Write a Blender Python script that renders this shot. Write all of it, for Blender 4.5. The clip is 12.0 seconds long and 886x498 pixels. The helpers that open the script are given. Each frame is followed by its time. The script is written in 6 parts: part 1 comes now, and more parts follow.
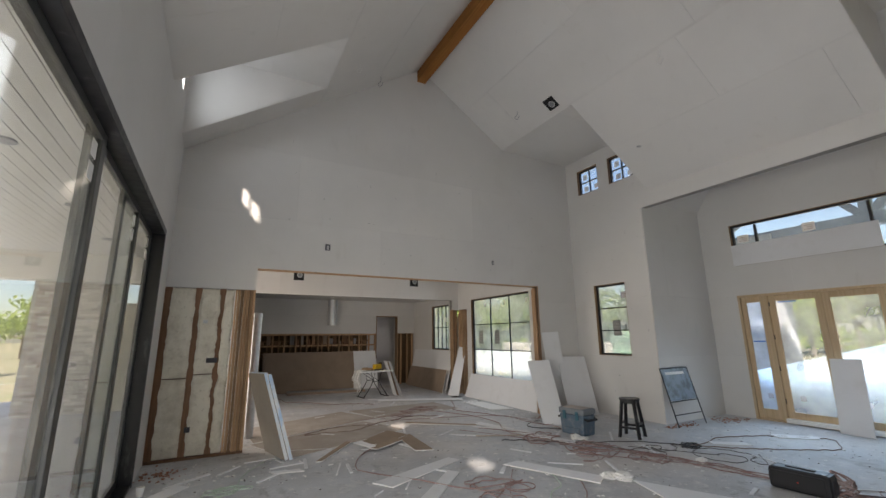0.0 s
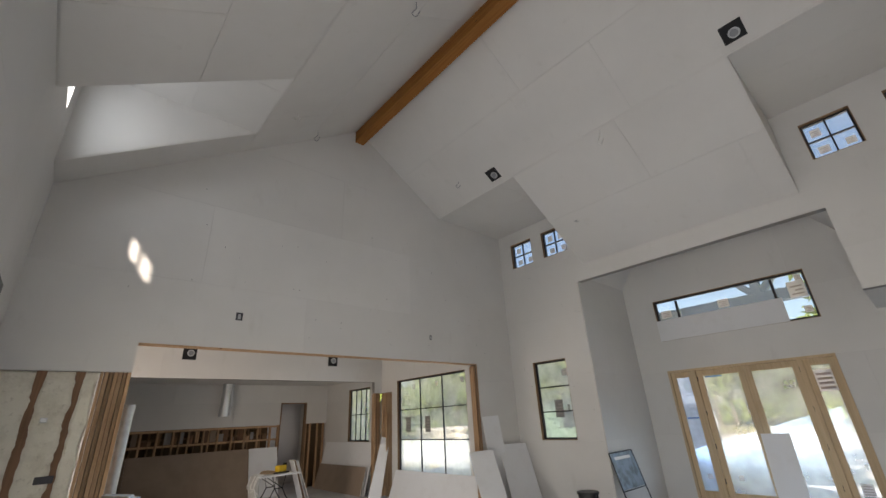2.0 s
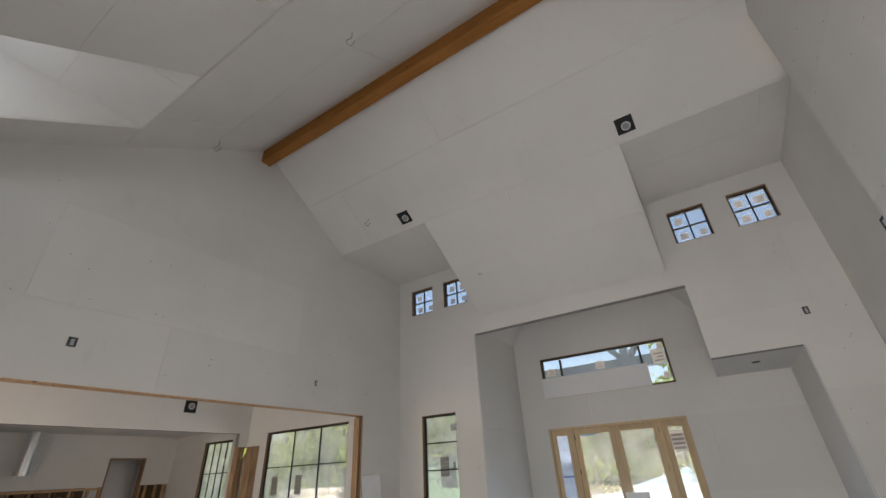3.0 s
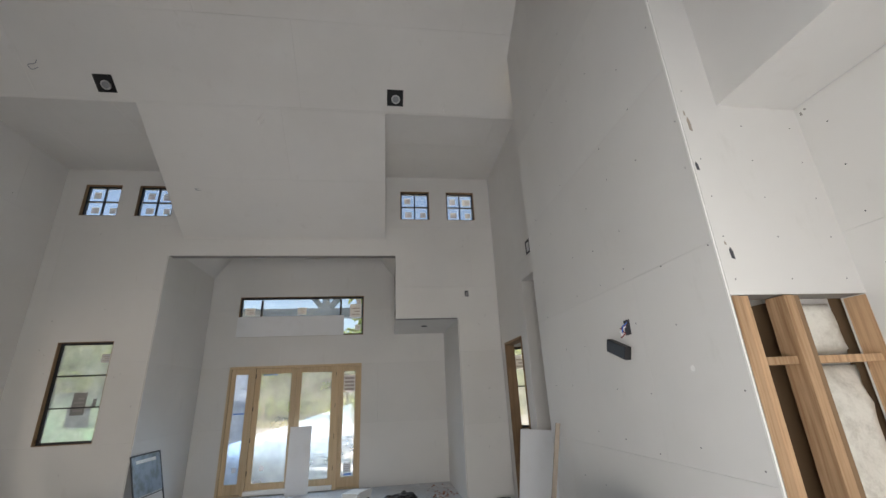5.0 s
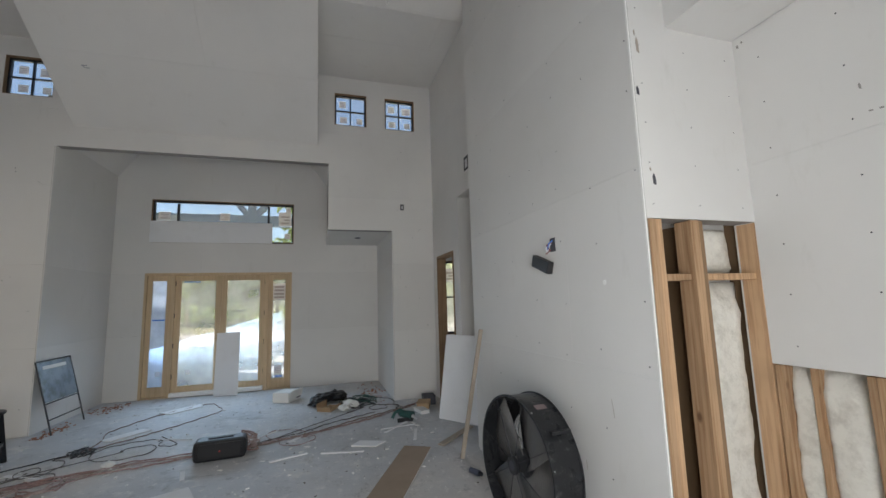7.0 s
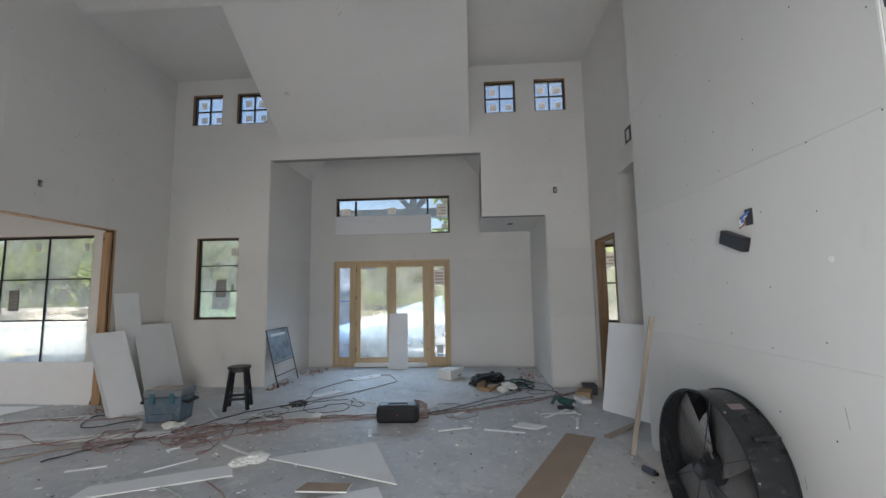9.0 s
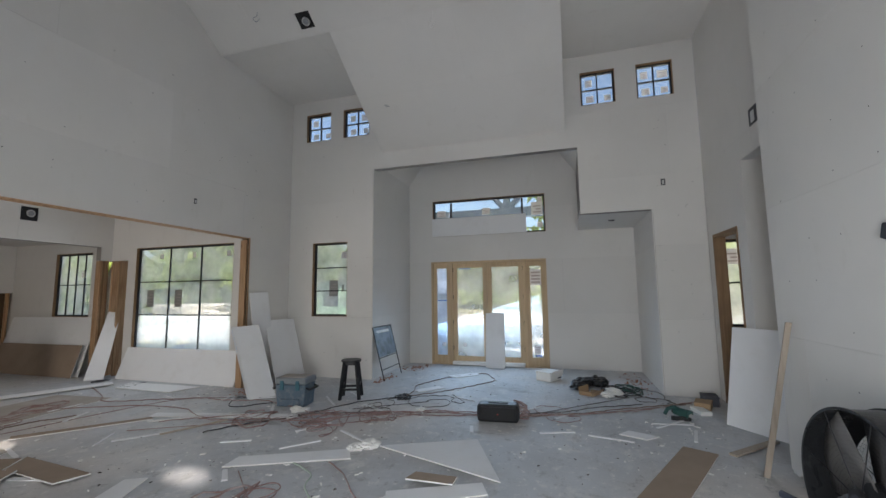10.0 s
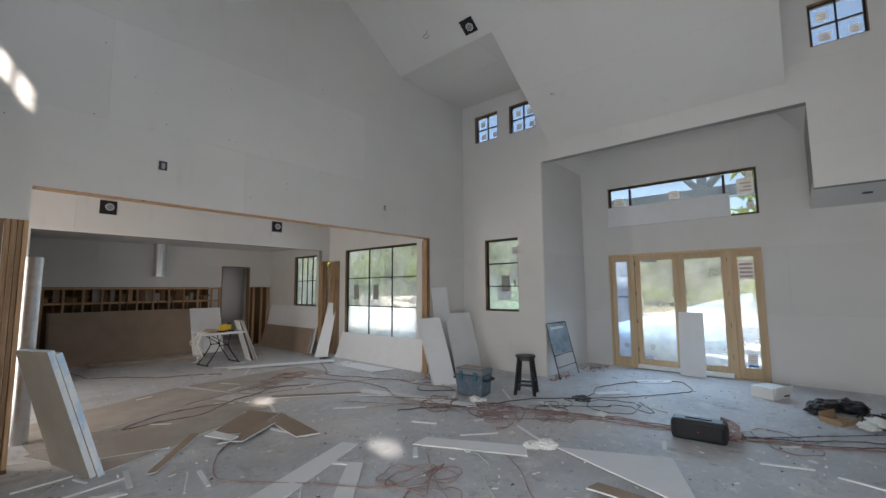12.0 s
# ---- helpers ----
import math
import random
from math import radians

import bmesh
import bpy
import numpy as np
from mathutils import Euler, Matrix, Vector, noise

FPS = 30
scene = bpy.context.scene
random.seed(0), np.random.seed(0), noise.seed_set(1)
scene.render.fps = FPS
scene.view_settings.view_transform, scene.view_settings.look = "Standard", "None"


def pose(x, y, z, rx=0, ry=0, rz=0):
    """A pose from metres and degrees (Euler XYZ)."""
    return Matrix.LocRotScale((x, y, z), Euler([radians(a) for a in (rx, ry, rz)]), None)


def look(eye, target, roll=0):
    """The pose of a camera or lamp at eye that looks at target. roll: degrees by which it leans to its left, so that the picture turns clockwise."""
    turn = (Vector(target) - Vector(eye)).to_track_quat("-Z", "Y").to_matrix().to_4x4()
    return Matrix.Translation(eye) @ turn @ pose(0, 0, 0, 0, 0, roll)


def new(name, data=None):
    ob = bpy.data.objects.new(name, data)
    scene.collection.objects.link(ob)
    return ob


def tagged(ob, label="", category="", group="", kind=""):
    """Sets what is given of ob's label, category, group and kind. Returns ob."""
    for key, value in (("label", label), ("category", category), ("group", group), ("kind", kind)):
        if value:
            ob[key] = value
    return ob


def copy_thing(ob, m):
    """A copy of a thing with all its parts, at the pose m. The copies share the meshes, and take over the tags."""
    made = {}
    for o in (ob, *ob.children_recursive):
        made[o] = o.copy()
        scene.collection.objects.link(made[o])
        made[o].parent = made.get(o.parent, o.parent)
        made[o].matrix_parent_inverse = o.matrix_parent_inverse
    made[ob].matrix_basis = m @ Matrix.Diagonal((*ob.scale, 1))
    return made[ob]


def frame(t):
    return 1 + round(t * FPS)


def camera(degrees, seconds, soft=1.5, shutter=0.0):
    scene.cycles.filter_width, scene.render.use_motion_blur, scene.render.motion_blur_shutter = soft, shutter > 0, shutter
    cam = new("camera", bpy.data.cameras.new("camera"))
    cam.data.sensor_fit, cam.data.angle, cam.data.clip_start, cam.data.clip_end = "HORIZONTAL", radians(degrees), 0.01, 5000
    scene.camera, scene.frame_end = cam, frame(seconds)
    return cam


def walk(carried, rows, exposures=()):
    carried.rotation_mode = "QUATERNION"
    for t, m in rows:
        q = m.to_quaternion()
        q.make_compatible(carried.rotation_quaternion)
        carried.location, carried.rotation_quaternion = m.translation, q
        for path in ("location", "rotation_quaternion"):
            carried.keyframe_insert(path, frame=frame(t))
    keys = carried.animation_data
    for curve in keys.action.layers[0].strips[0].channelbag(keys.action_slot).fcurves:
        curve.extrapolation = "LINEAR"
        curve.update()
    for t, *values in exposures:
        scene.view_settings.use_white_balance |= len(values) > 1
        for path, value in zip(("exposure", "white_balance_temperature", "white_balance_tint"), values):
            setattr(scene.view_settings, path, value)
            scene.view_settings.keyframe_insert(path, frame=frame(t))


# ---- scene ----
cam = camera(94.5, 12.0)
PATH = [
    (0, (0.126, 0.055, 1.655), (1.069, 1.767, 2.077), -0.6),
    (0.5, (0.185, 0.261, 1.68), (1.164, 1.938, 2.157), -1.0),
    (1, (0.16, 0.52, 1.692), (1.211, 2.129, 2.248), -1.7),
    (1.5, (0.095, 0.782, 1.738), (1.235, 2.288, 2.394), -2.4),
    (2, (0.086, 1.002, 1.731), (1.33, 2.368, 2.499), -3.0),
    (2.5, (0.161, 1.152, 1.749), (1.526, 2.322, 2.624), -3.2),
    (3, (0.181, 1.262, 1.727), (1.677, 2.184, 2.684), -3.2),
    (3.5, (0.119, 1.281, 1.73), (1.748, 1.906, 2.707), -3.4),
    (3.7, (0.111, 1.303, 1.717), (1.792, 1.789, 2.685), -3.6),
    (5.3, (0.247, 1.384, 1.748), (2.124, 0.989, 2.314), -2.5),
    (5.5, (0.254, 1.395, 1.756), (2.132, 0.927, 2.257), -2.6),
    (6, (0.265, 1.383, 1.738), (2.136, 0.784, 2.114), -2.3),
    (6.5, (0.262, 1.364, 1.727), (2.133, 0.719, 2.016), -2.0),
    (8.5, (0.289, 1.427, 1.677), (2.276, 1.339, 1.885), -1.1),
    (9, (0.285, 1.442, 1.668), (2.269, 1.577, 1.882), -0.9),
    (9.5, (0.252, 1.425, 1.684), (2.206, 1.793, 1.893), -0.7),
    (10, (0.207, 1.486, 1.689), (2.11, 2.062, 1.904), -0.7),
    (10.5, (0.209, 1.495, 1.712), (2.037, 2.279, 1.924), -0.6),
    (11, (0.222, 1.52, 1.724), (1.955, 2.495, 1.933), -0.5),
    (11.5, (0.246, 1.525, 1.734), (1.871, 2.673, 1.936), -0.5),
    (12, (0.28, 1.498, 1.714), (1.791, 2.794, 1.909), -0.4),
]
walk(cam, [(t, look(eye, target, roll)) for t, eye, target, roll in PATH], [(0, 1.4, 7200, 17), (3.5, 1.45, 7350, 18), (5.5, 1.32, 7150, 16), (6.5, 1.26, 7000, 15), (9.5, 1.33, 6750, 15), (12, 1.42, 6700, 15)])

# ---- light and sky ----
SUN_WAY = Vector((1.0, 1.15, -1.31)).normalized()
sun_data = bpy.data.lights.new("sun", "SUN")
sun_data.energy, sun_data.angle, sun_data.color = 5.0, radians(1.8), (1.0, 0.95, 0.86)
sun = new("sun", sun_data)
sun.matrix_world = Matrix.Translation((-20, -20, 30)) @ SUN_WAY.to_track_quat("-Z", "Y").to_matrix().to_4x4()
world = bpy.data.worlds.new("sky")
scene.world = world
world.use_nodes = True
_w = world.node_tree
_sky = _w.nodes.new("ShaderNodeTexSky")
_sky.sky_type, _sky.sun_disc = "NISHITA", False
_sky.sun_elevation = math.asin(-SUN_WAY.z)
_sky.sun_rotation = math.atan2(-SUN_WAY.x, -SUN_WAY.y)
_w.nodes["Background"].inputs["Strength"].default_value = 0.085
_w.links.new(_sky.outputs[0], _w.nodes["Background"].inputs["Color"])


def sky_lamp(name, eye, target, wide, high, watts, colour=(0.86, 0.93, 1.0), spread=180):
    """An area lamp that stands in for light through an opening."""
    d = bpy.data.lights.new(name, "AREA")
    d.shape, d.size, d.size_y, d.energy, d.color, d.spread = "RECTANGLE", wide, high, watts, colour, radians(spread)
    ob = new(name, d)
    ob.matrix_world = look(eye, target)
    return ob


sky_lamp("slider_daylight", (-0.78, 1.27, 1.5), (3.5, 1.5, 0.9), 1.5, 2.8, 44, (0.80, 0.915, 1.0))
sky_lamp("slider_ground_light", (-0.775, 1.7, 0.7), (3.0, 1.5, 1.6), 1.9, 1.2, 16, (0.95, 0.93, 0.90))
sky_lamp("door_daylight", (9.72, 3.32, 1.5), (7.6, 2.9, 0.0), 2.4, 1.8, 12, (0.46, 0.72, 1.0), 130)
sky_lamp("dormer_daylight", (-0.64, 6.01, 5.30), (1.0, 6.3, 5.25), 0.42, 0.40, 3.0, (0.74, 0.88, 1.0))
# Added fill lamp in an invented west opening, out of view.
sky_lamp("dining_west_fill", (-0.66, 9.5, 1.2), (2.0, 9.5, 1.2), 1.75, 2.3, 24, (1.0, 0.95, 0.87))
sky_lamp("dining_window_daylight", (6.78, 9.25, 1.7), (3.0, 9.25, 0.2), 2.4, 2.0, 7, (0.74, 0.88, 1.0))
# Added fill lamp that brightens the view through the kitchen's far doorway.
sky_lamp("pantry_fill", (6.83, 15.75, 1.7), (4.0, 15.6, 1.2), 0.9, 1.2, 0.8, (0.92, 0.86, 0.88))

# ---- materials ----


class Mat:
    """A small builder for node materials in object space, in metres."""

    def __init__(self, name, colour=(0.5, 0.5, 0.5), rough=0.8, metal=0.0, spec=0.4):
        self.m = bpy.data.materials.new(name)
        self.m.use_nodes = True
        self.t = self.m.node_tree
        self.b = self.t.nodes["Principled BSDF"]
        self.b.inputs["Base Color"].default_value = (*colour, 1)
        self.b.inputs["Roughness"].default_value = rough
        self.b.inputs["Metallic"].default_value = metal
        self.b.inputs["Specular IOR Level"].default_value = spec
        self.colour = None
        self.base = colour
        self.g = None

    def node(self, kind, **values):
        n = self.t.nodes.new(kind)
        for k, v in values.items():
            n.inputs[k].default_value = v
        return n

    def place(self, scale=(1, 1, 1), world=True):
        geo = self.t.nodes.new("ShaderNodeNewGeometry") if world else self.t.nodes.new("ShaderNodeTexCoord")
        mp = self.node("ShaderNodeMapping", Scale=scale)
        self.t.links.new(geo.outputs["Position" if world else "Object"], mp.inputs["Vector"])
        return mp.outputs[0]

    def noise(self, size, detail=4, rough=0.55, stretch=(1, 1, 1), world=True):
        n = self.node("ShaderNodeTexNoise", Scale=1.0 / size, Detail=detail, Roughness=rough)
        self.t.links.new(self.place(stretch, world), n.inputs["Vector"])
        return n.outputs["Fac"]

    def ramp(self, fac, a, b):
        n = self.node("ShaderNodeMapRange")
        n.inputs["From Min"].default_value, n.inputs["From Max"].default_value = a, b
        n.clamp = True
        self.t.links.new(fac, n.inputs["Value"])
        return n.outputs[0]

    def mix(self, fac, colour, amount=1.0):
        """Lays a colour over what is there, by fac."""
        n = self.t.nodes.new("ShaderNodeMix")
        n.data_type = "RGBA"
        k = self.t.nodes.new("ShaderNodeMath")
        k.operation = "MULTIPLY"
        k.inputs[1].default_value = amount
        self.t.links.new(fac, k.inputs[0])
        self.t.links.new(k.outputs[0], n.inputs["Factor"])
        if self.colour:
            self.t.links.new(self.colour, n.inputs["A"])
        else:
            n.inputs["A"].default_value = (*self.base, 1)
        n.inputs["B"].default_value = (*colour, 1)
        self.colour = n.outputs["Result"]
        self.t.links.new(self.colour, self.b.inputs["Base Color"])
        return self

    def vary(self, amount=0.12):
        """A lighter or darker tone from object to object."""
        info = self.t.nodes.new("ShaderNodeObjectInfo")
        h = self.t.nodes.new("ShaderNodeHueSaturation")
        r = self.node("ShaderNodeMapRange")
        r.inputs["To Min"].default_value, r.inputs["To Max"].default_value = 1 - amount, 1 + amount
        self.t.links.new(info.outputs["Random"], r.inputs["Value"])
        self.t.links.new(r.outputs[0], h.inputs["Value"])
        if self.colour:
            self.t.links.new(self.colour, h.inputs["Color"])
        else:
            h.inputs["Color"].default_value = (*self.base, 1)
        self.colour = h.outputs[0]
        self.t.links.new(self.colour, self.b.inputs["Base Color"])
        return self

    def bump(self, fac, strength=0.2, distance=0.01):
        n = self.node("ShaderNodeBump", Strength=strength, Distance=distance)
        self.t.links.new(fac, n.inputs["Height"])
        if self.g:
            self.t.links.new(self.g, n.inputs["Normal"])
        self.g = n.outputs[0]
        self.t.links.new(self.g, self.b.inputs["Normal"])
        return self

    def rough(self, fac, a, b):
        n = self.node("ShaderNodeMapRange")
        n.inputs["To Min"].default_value, n.inputs["To Max"].default_value = a, b
        self.t.links.new(fac, n.inputs["Value"])
        self.t.links.new(n.outputs[0], self.b.inputs["Roughness"])
        return self


def drywall_mat(name, colour):
    k = Mat(name, colour, 0.72, spec=0.25)
    big, fine = k.noise(1.6, 5, 0.6), k.noise(0.02, 3)
    k.mix(k.ramp(big, 0.42, 0.72), tuple(c * 0.9 for c in colour), 0.7)
    k.mix(k.ramp(k.noise(0.25, 6, 0.7, (1, 1, 0.35)), 0.6, 0.75), (colour[0] * 0.86, colour[1] * 0.85, colour[2] * 0.83), 0.55)
    k.vary(0.022)
    k.bump(fine, 0.06, 0.002).bump(k.noise(0.5, 2), 0.05, 0.01)
    return k.m


def wood_mat(name, light, dark, knots=True, axis=2, world=False, vary=0.18):
    k = Mat(name, light, 0.68, spec=0.3)
    stretch = [34.0, 34.0, 34.0]
    stretch[axis] = 1.4
    grain = k.noise(1.0, 6, 0.6, stretch, world)
    k.mix(k.ramp(grain, 0.42, 0.66), dark, 0.8)
    if knots:
        v = k.node("ShaderNodeTexVoronoi", Scale=3.2)
        k.t.links.new(k.place([1.1 if i == axis else 2.1 for i in range(3)], world), v.inputs["Vector"])
        pick, both = k.node("ShaderNodeSeparateColor"), k.t.nodes.new("ShaderNodeMath")
        both.operation = "MULTIPLY"
        k.t.links.new(v.outputs["Color"], pick.inputs[0])
        k.t.links.new(k.ramp(v.outputs["Distance"], 0.15, 0.07), both.inputs[0])
        k.t.links.new(k.ramp(pick.outputs[0], 0.45, 0.55), both.inputs[1])
        k.mix(both.outputs[0], (0.10, 0.042, 0.018), 0.9)
        k.mix(k.ramp(k.noise(0.35, 3, 0.5, world=world), 0.5, 0.7), tuple(0.7 * a for a in light), 0.5)
    k.vary(vary)
    k.bump(grain, 0.15, 0.004)
    return k.m


M_DRYWALL = drywall_mat("drywall_paper", (0.69, 0.675, 0.655))
M_CEILING = drywall_mat("ceiling_drywall", (0.70, 0.68, 0.655))
M_CORE = Mat("joint_shadow_paper", (0.30, 0.285, 0.27), 0.9).m
_k = Mat("board_back_paper", (0.33, 0.25, 0.19), 0.85)
_k.mix(_k.ramp(_k.noise(0.3, 5), 0.4, 0.7), (0.27, 0.205, 0.155), 0.7).vary(0.08).bump(_k.noise(0.01, 3), 0.08, 0.002)
M_BACKPAPER = _k.m
_k = Mat("board_face", (0.80, 0.805, 0.82), 0.75, spec=0.25)
_k.mix(_k.ramp(_k.noise(0.35, 6, 0.65), 0.52, 0.75), (0.68, 0.675, 0.665), 0.45).vary(0.05).bump(_k.noise(0.02, 3), 0.08, 0.002)
M_BOARD = _k.m
M_EDGE = Mat("gypsum_edge", (0.82, 0.81, 0.79), 0.9).m
_k = Mat("tape_edge", (0.50, 0.66, 0.86), 0.6)
_k.mix(_k.ramp(_k.noise(0.10, 6, 0.7, (1, 1, 0.3), False), 0.40, 0.52), (0.80, 0.83, 0.86), 0.95)
M_TAPE = _k.m

_k = Mat("concrete_slab", (0.565, 0.58, 0.605), 0.62, spec=0.35)
_k.mix(_k.ramp(_k.noise(1.1, 6, 0.62), 0.38, 0.66), (0.46, 0.47, 0.49), 0.9)
_k.mix(_k.ramp(_k.noise(0.35, 7, 0.68), 0.55, 0.72), (0.74, 0.725, 0.70), 0.85)
_k.mix(_k.ramp(_k.noise(2.6, 4, 0.5), 0.50, 0.66), (0.62, 0.56, 0.51), 0.65)
_k.mix(_k.ramp(_k.noise(0.10, 7, 0.78), 0.56, 0.63), (0.76, 0.745, 0.72), 0.75)
_k.mix(_k.ramp(_k.noise(0.6, 7, 0.72, (1, 0.35, 1)), 0.60, 0.70), (0.26, 0.26, 0.265), 0.85)
_k.mix(_k.ramp(_k.noise(0.16, 5, 0.7), 0.30, 0.22), (0.17, 0.165, 0.16), 0.6)
_k.mix(_k.ramp(_k.noise(0.045, 6, 0.8), 0.60, 0.68), (0.25, 0.245, 0.24), 0.6)
_k.mix(_k.ramp(_k.noise(0.9, 8, 0.75, (0.3, 1, 1)), 0.60, 0.66), (0.36, 0.345, 0.335), 0.6)
_k.mix(_k.ramp(_k.noise(0.014, 5, 0.75), 0.60, 0.70), (0.80, 0.79, 0.77), 0.55)
_k.mix(_k.ramp(_k.noise(0.22, 9, 0.82), 0.55, 0.62), (0.29, 0.29, 0.295), 0.65)
_k.mix(_k.ramp(_k.noise(1.8, 6, 0.66), 0.52, 0.68), (0.33, 0.33, 0.335), 0.55)
_k.rough(_k.noise(0.5, 4), 0.42, 0.8).bump(_k.noise(0.03, 5), 0.2, 0.004).bump(_k.noise(0.4, 4), 0.1, 0.01)
M_CONCRETE = _k.m
_k = Mat("dust_on_concrete", (0.46, 0.40, 0.355), 0.9)
_k.mix(_k.ramp(_k.noise(0.25, 6, 0.7), 0.42, 0.62), (0.36, 0.325, 0.30), 0.9)
_k.bump(_k.noise(0.04, 5), 0.2, 0.004)
M_DUST = _k.m

M_STUD = wood_mat("pine_stud", (0.50, 0.32, 0.19), (0.25, 0.13, 0.062), vary=0.25)
M_BEAM = wood_mat("stained_beam", (0.36, 0.15, 0.035), (0.25, 0.09, 0.018), axis=1, vary=0.02)
M_DOORWOOD = wood_mat("fir_door", (0.60, 0.45, 0.29), (0.51, 0.365, 0.22), knots=False, vary=0.08)
M_RUSTWOOD = wood_mat("rusty_stained_stud", (0.22, 0.12, 0.07), (0.13, 0.07, 0.04), knots=False)
# Dark lumber, also used on set-back studs to paint their shade.
M_DARKWOOD = wood_mat("dark_and_shaded_wood", (0.30, 0.19, 0.11), (0.20, 0.115, 0.06))
_k = Mat("black_frame", (0.012, 0.012, 0.014), 0.4, spec=0.5)
_k.mix(_k.ramp(_k.noise(0.2, 5, 0.7, (1, 1, 0.25)), 0.6, 0.75), (0.20, 0.20, 0.20), 0.45).rough(_k.noise(0.1), 0.25, 0.6)
M_BLACK = _k.m
M_PLASTIC = Mat("black_plastic", (0.014, 0.014, 0.016), 0.45).m
_k = Mat("galvanised_steel", (0.62, 0.63, 0.64), 0.32, 0.9)
_k.rough(_k.noise(0.06, 5), 0.2, 0.5).mix(_k.ramp(_k.noise(0.08, 4), 0.45, 0.65), (0.48, 0.49, 0.50), 0.6)
M_STEEL = _k.m
_k = Mat("spray_foam", (0.76, 0.72, 0.62), 0.9)
_k.mix(_k.ramp(_k.noise(0.3, 6, 0.7), 0.45, 0.70), (0.50, 0.45, 0.36), 0.75).mix(_k.ramp(_k.noise(0.07, 5, 0.7), 0.58, 0.68), (0.40, 0.35, 0.28), 0.5).bump(_k.noise(0.06, 5), 0.6, 0.02).bump(_k.noise(0.3, 3), 0.5, 0.05)
M_FOAM = _k.m
_k = Mat("white_batt", (0.74, 0.715, 0.65), 0.95)
# Greyer blotches put the soft shadows of the folds into the colour.
_k.mix(_k.ramp(_k.noise(0.12, 6, 0.7), 0.46, 0.70), (0.50, 0.47, 0.41), 0.8).bump(_k.noise(0.018, 4, 0.6), 0.25, 0.006).bump(_k.noise(0.11, 3), 0.6, 0.03)
M_BATT = _k.m
M_OSB = Mat("sheathing_inside", (0.16, 0.10, 0.055), 0.9).m


def glass_mat(name, tint=(0.93, 0.96, 0.96), haze=0.0, rough=0.02, dust=(0.82, 0.91, 1.0)):
    m = bpy.data.materials.new(name)
    m.use_nodes = True
    t = m.node_tree
    t.nodes.remove(t.nodes["Principled BSDF"])
    out = t.nodes["Material Output"]
    clear, shine, mixer, fres = (t.nodes.new("ShaderNode" + n) for n in ("BsdfTransparent", "BsdfGlossy", "MixShader", "LayerWeight"))
    clear.inputs["Color"].default_value = (*tint, 1)
    shine.inputs["Roughness"].default_value = rough
    steep, gain = t.nodes.new("ShaderNodeMath"), t.nodes.new("ShaderNodeMath")
    steep.operation, steep.inputs[1].default_value = "POWER", 4.0
    gain.operation, gain.inputs[1].default_value, gain.inputs[2].default_value = "MULTIPLY_ADD", 0.5, 0.03
    fres.inputs["Blend"].default_value = 0.5
    t.links.new(fres.outputs["Facing"], steep.inputs[0])
    t.links.new(steep.outputs[0], gain.inputs[0])
    t.links.new(gain.outputs[0], mixer.inputs[0])
    t.links.new(clear.outputs[0], mixer.inputs[1])
    t.links.new(shine.outputs[0], mixer.inputs[2])
    last = mixer.outputs[0]
    # Translucent veil, for real film or for glare put into the pane.
    if haze:
        film, over = t.nodes.new("ShaderNodeBsdfTranslucent"), t.nodes.new("ShaderNodeMixShader")
        film.inputs["Color"].default_value = (*dust, 1)
        n = t.nodes.new("ShaderNodeTexNoise")
        g = t.nodes.new("ShaderNodeNewGeometry")
        n.inputs["Scale"].default_value, n.inputs["Detail"].default_value = 2.2, 4
        r = t.nodes.new("ShaderNodeMapRange")
        r.inputs["From Min"].default_value, r.inputs["From Max"].default_value = 0.3, 0.75
        r.inputs["To Min"].default_value, r.inputs["To Max"].default_value = haze * 0.5, haze * 1.4
        t.links.new(g.outputs["Position"], n.inputs["Vector"])
        t.links.new(n.outputs["Fac"], r.inputs["Value"])
        t.links.new(r.outputs[0], over.inputs[0])
        t.links.new(last, over.inputs[1])
        t.links.new(film.outputs[0], over.inputs[2])
        last = over.outputs[0]
    t.links.new(last, out.inputs["Surface"])
    return m


M_GLASS = glass_mat("window_glass", haze=0.10)
# Strong pale haze washes out the view, as window glare does.
M_HAZY = glass_mat("hazed_window_glass", haze=0.52, dust=(0.98, 0.98, 0.93))
# Protective film plus a warm white haze painted in for glare.
M_FILM = glass_mat("door_glass_with_film_and_glare", (0.93, 0.96, 1.0), haze=0.36, dust=(1.0, 1.0, 0.96))
M_BLUEFILM = glass_mat("sidelight_glass_with_blue_film", (0.78, 0.87, 1.0), haze=0.6, dust=(0.80, 0.88, 1.0))
M_LABELPRINT = Mat("label_print", (0.30, 0.29, 0.28), 0.7).m
M_LABELDARK = Mat("dark_label", (0.24, 0.235, 0.23), 0.6).m
M_SLIDE = glass_mat("slider_glass", (0.90, 0.92, 0.92), haze=0.06, dust=(0.9, 0.92, 0.92))
M_WHITE = Mat("white_plastic", (0.78, 0.78, 0.78), 0.5).m
_k = Mat("paper_sticker", (0.80, 0.79, 0.76), 0.7)
M_PAPER = _k.m
M_PRINT = Mat("dark_print", (0.06, 0.06, 0.07), 0.7).m
M_BLUETAPE = Mat("blue_tape", (0.05, 0.17, 0.55), 0.7).m
M_CARD = Mat("brown_cardboard", (0.40, 0.27, 0.16), 0.85).m

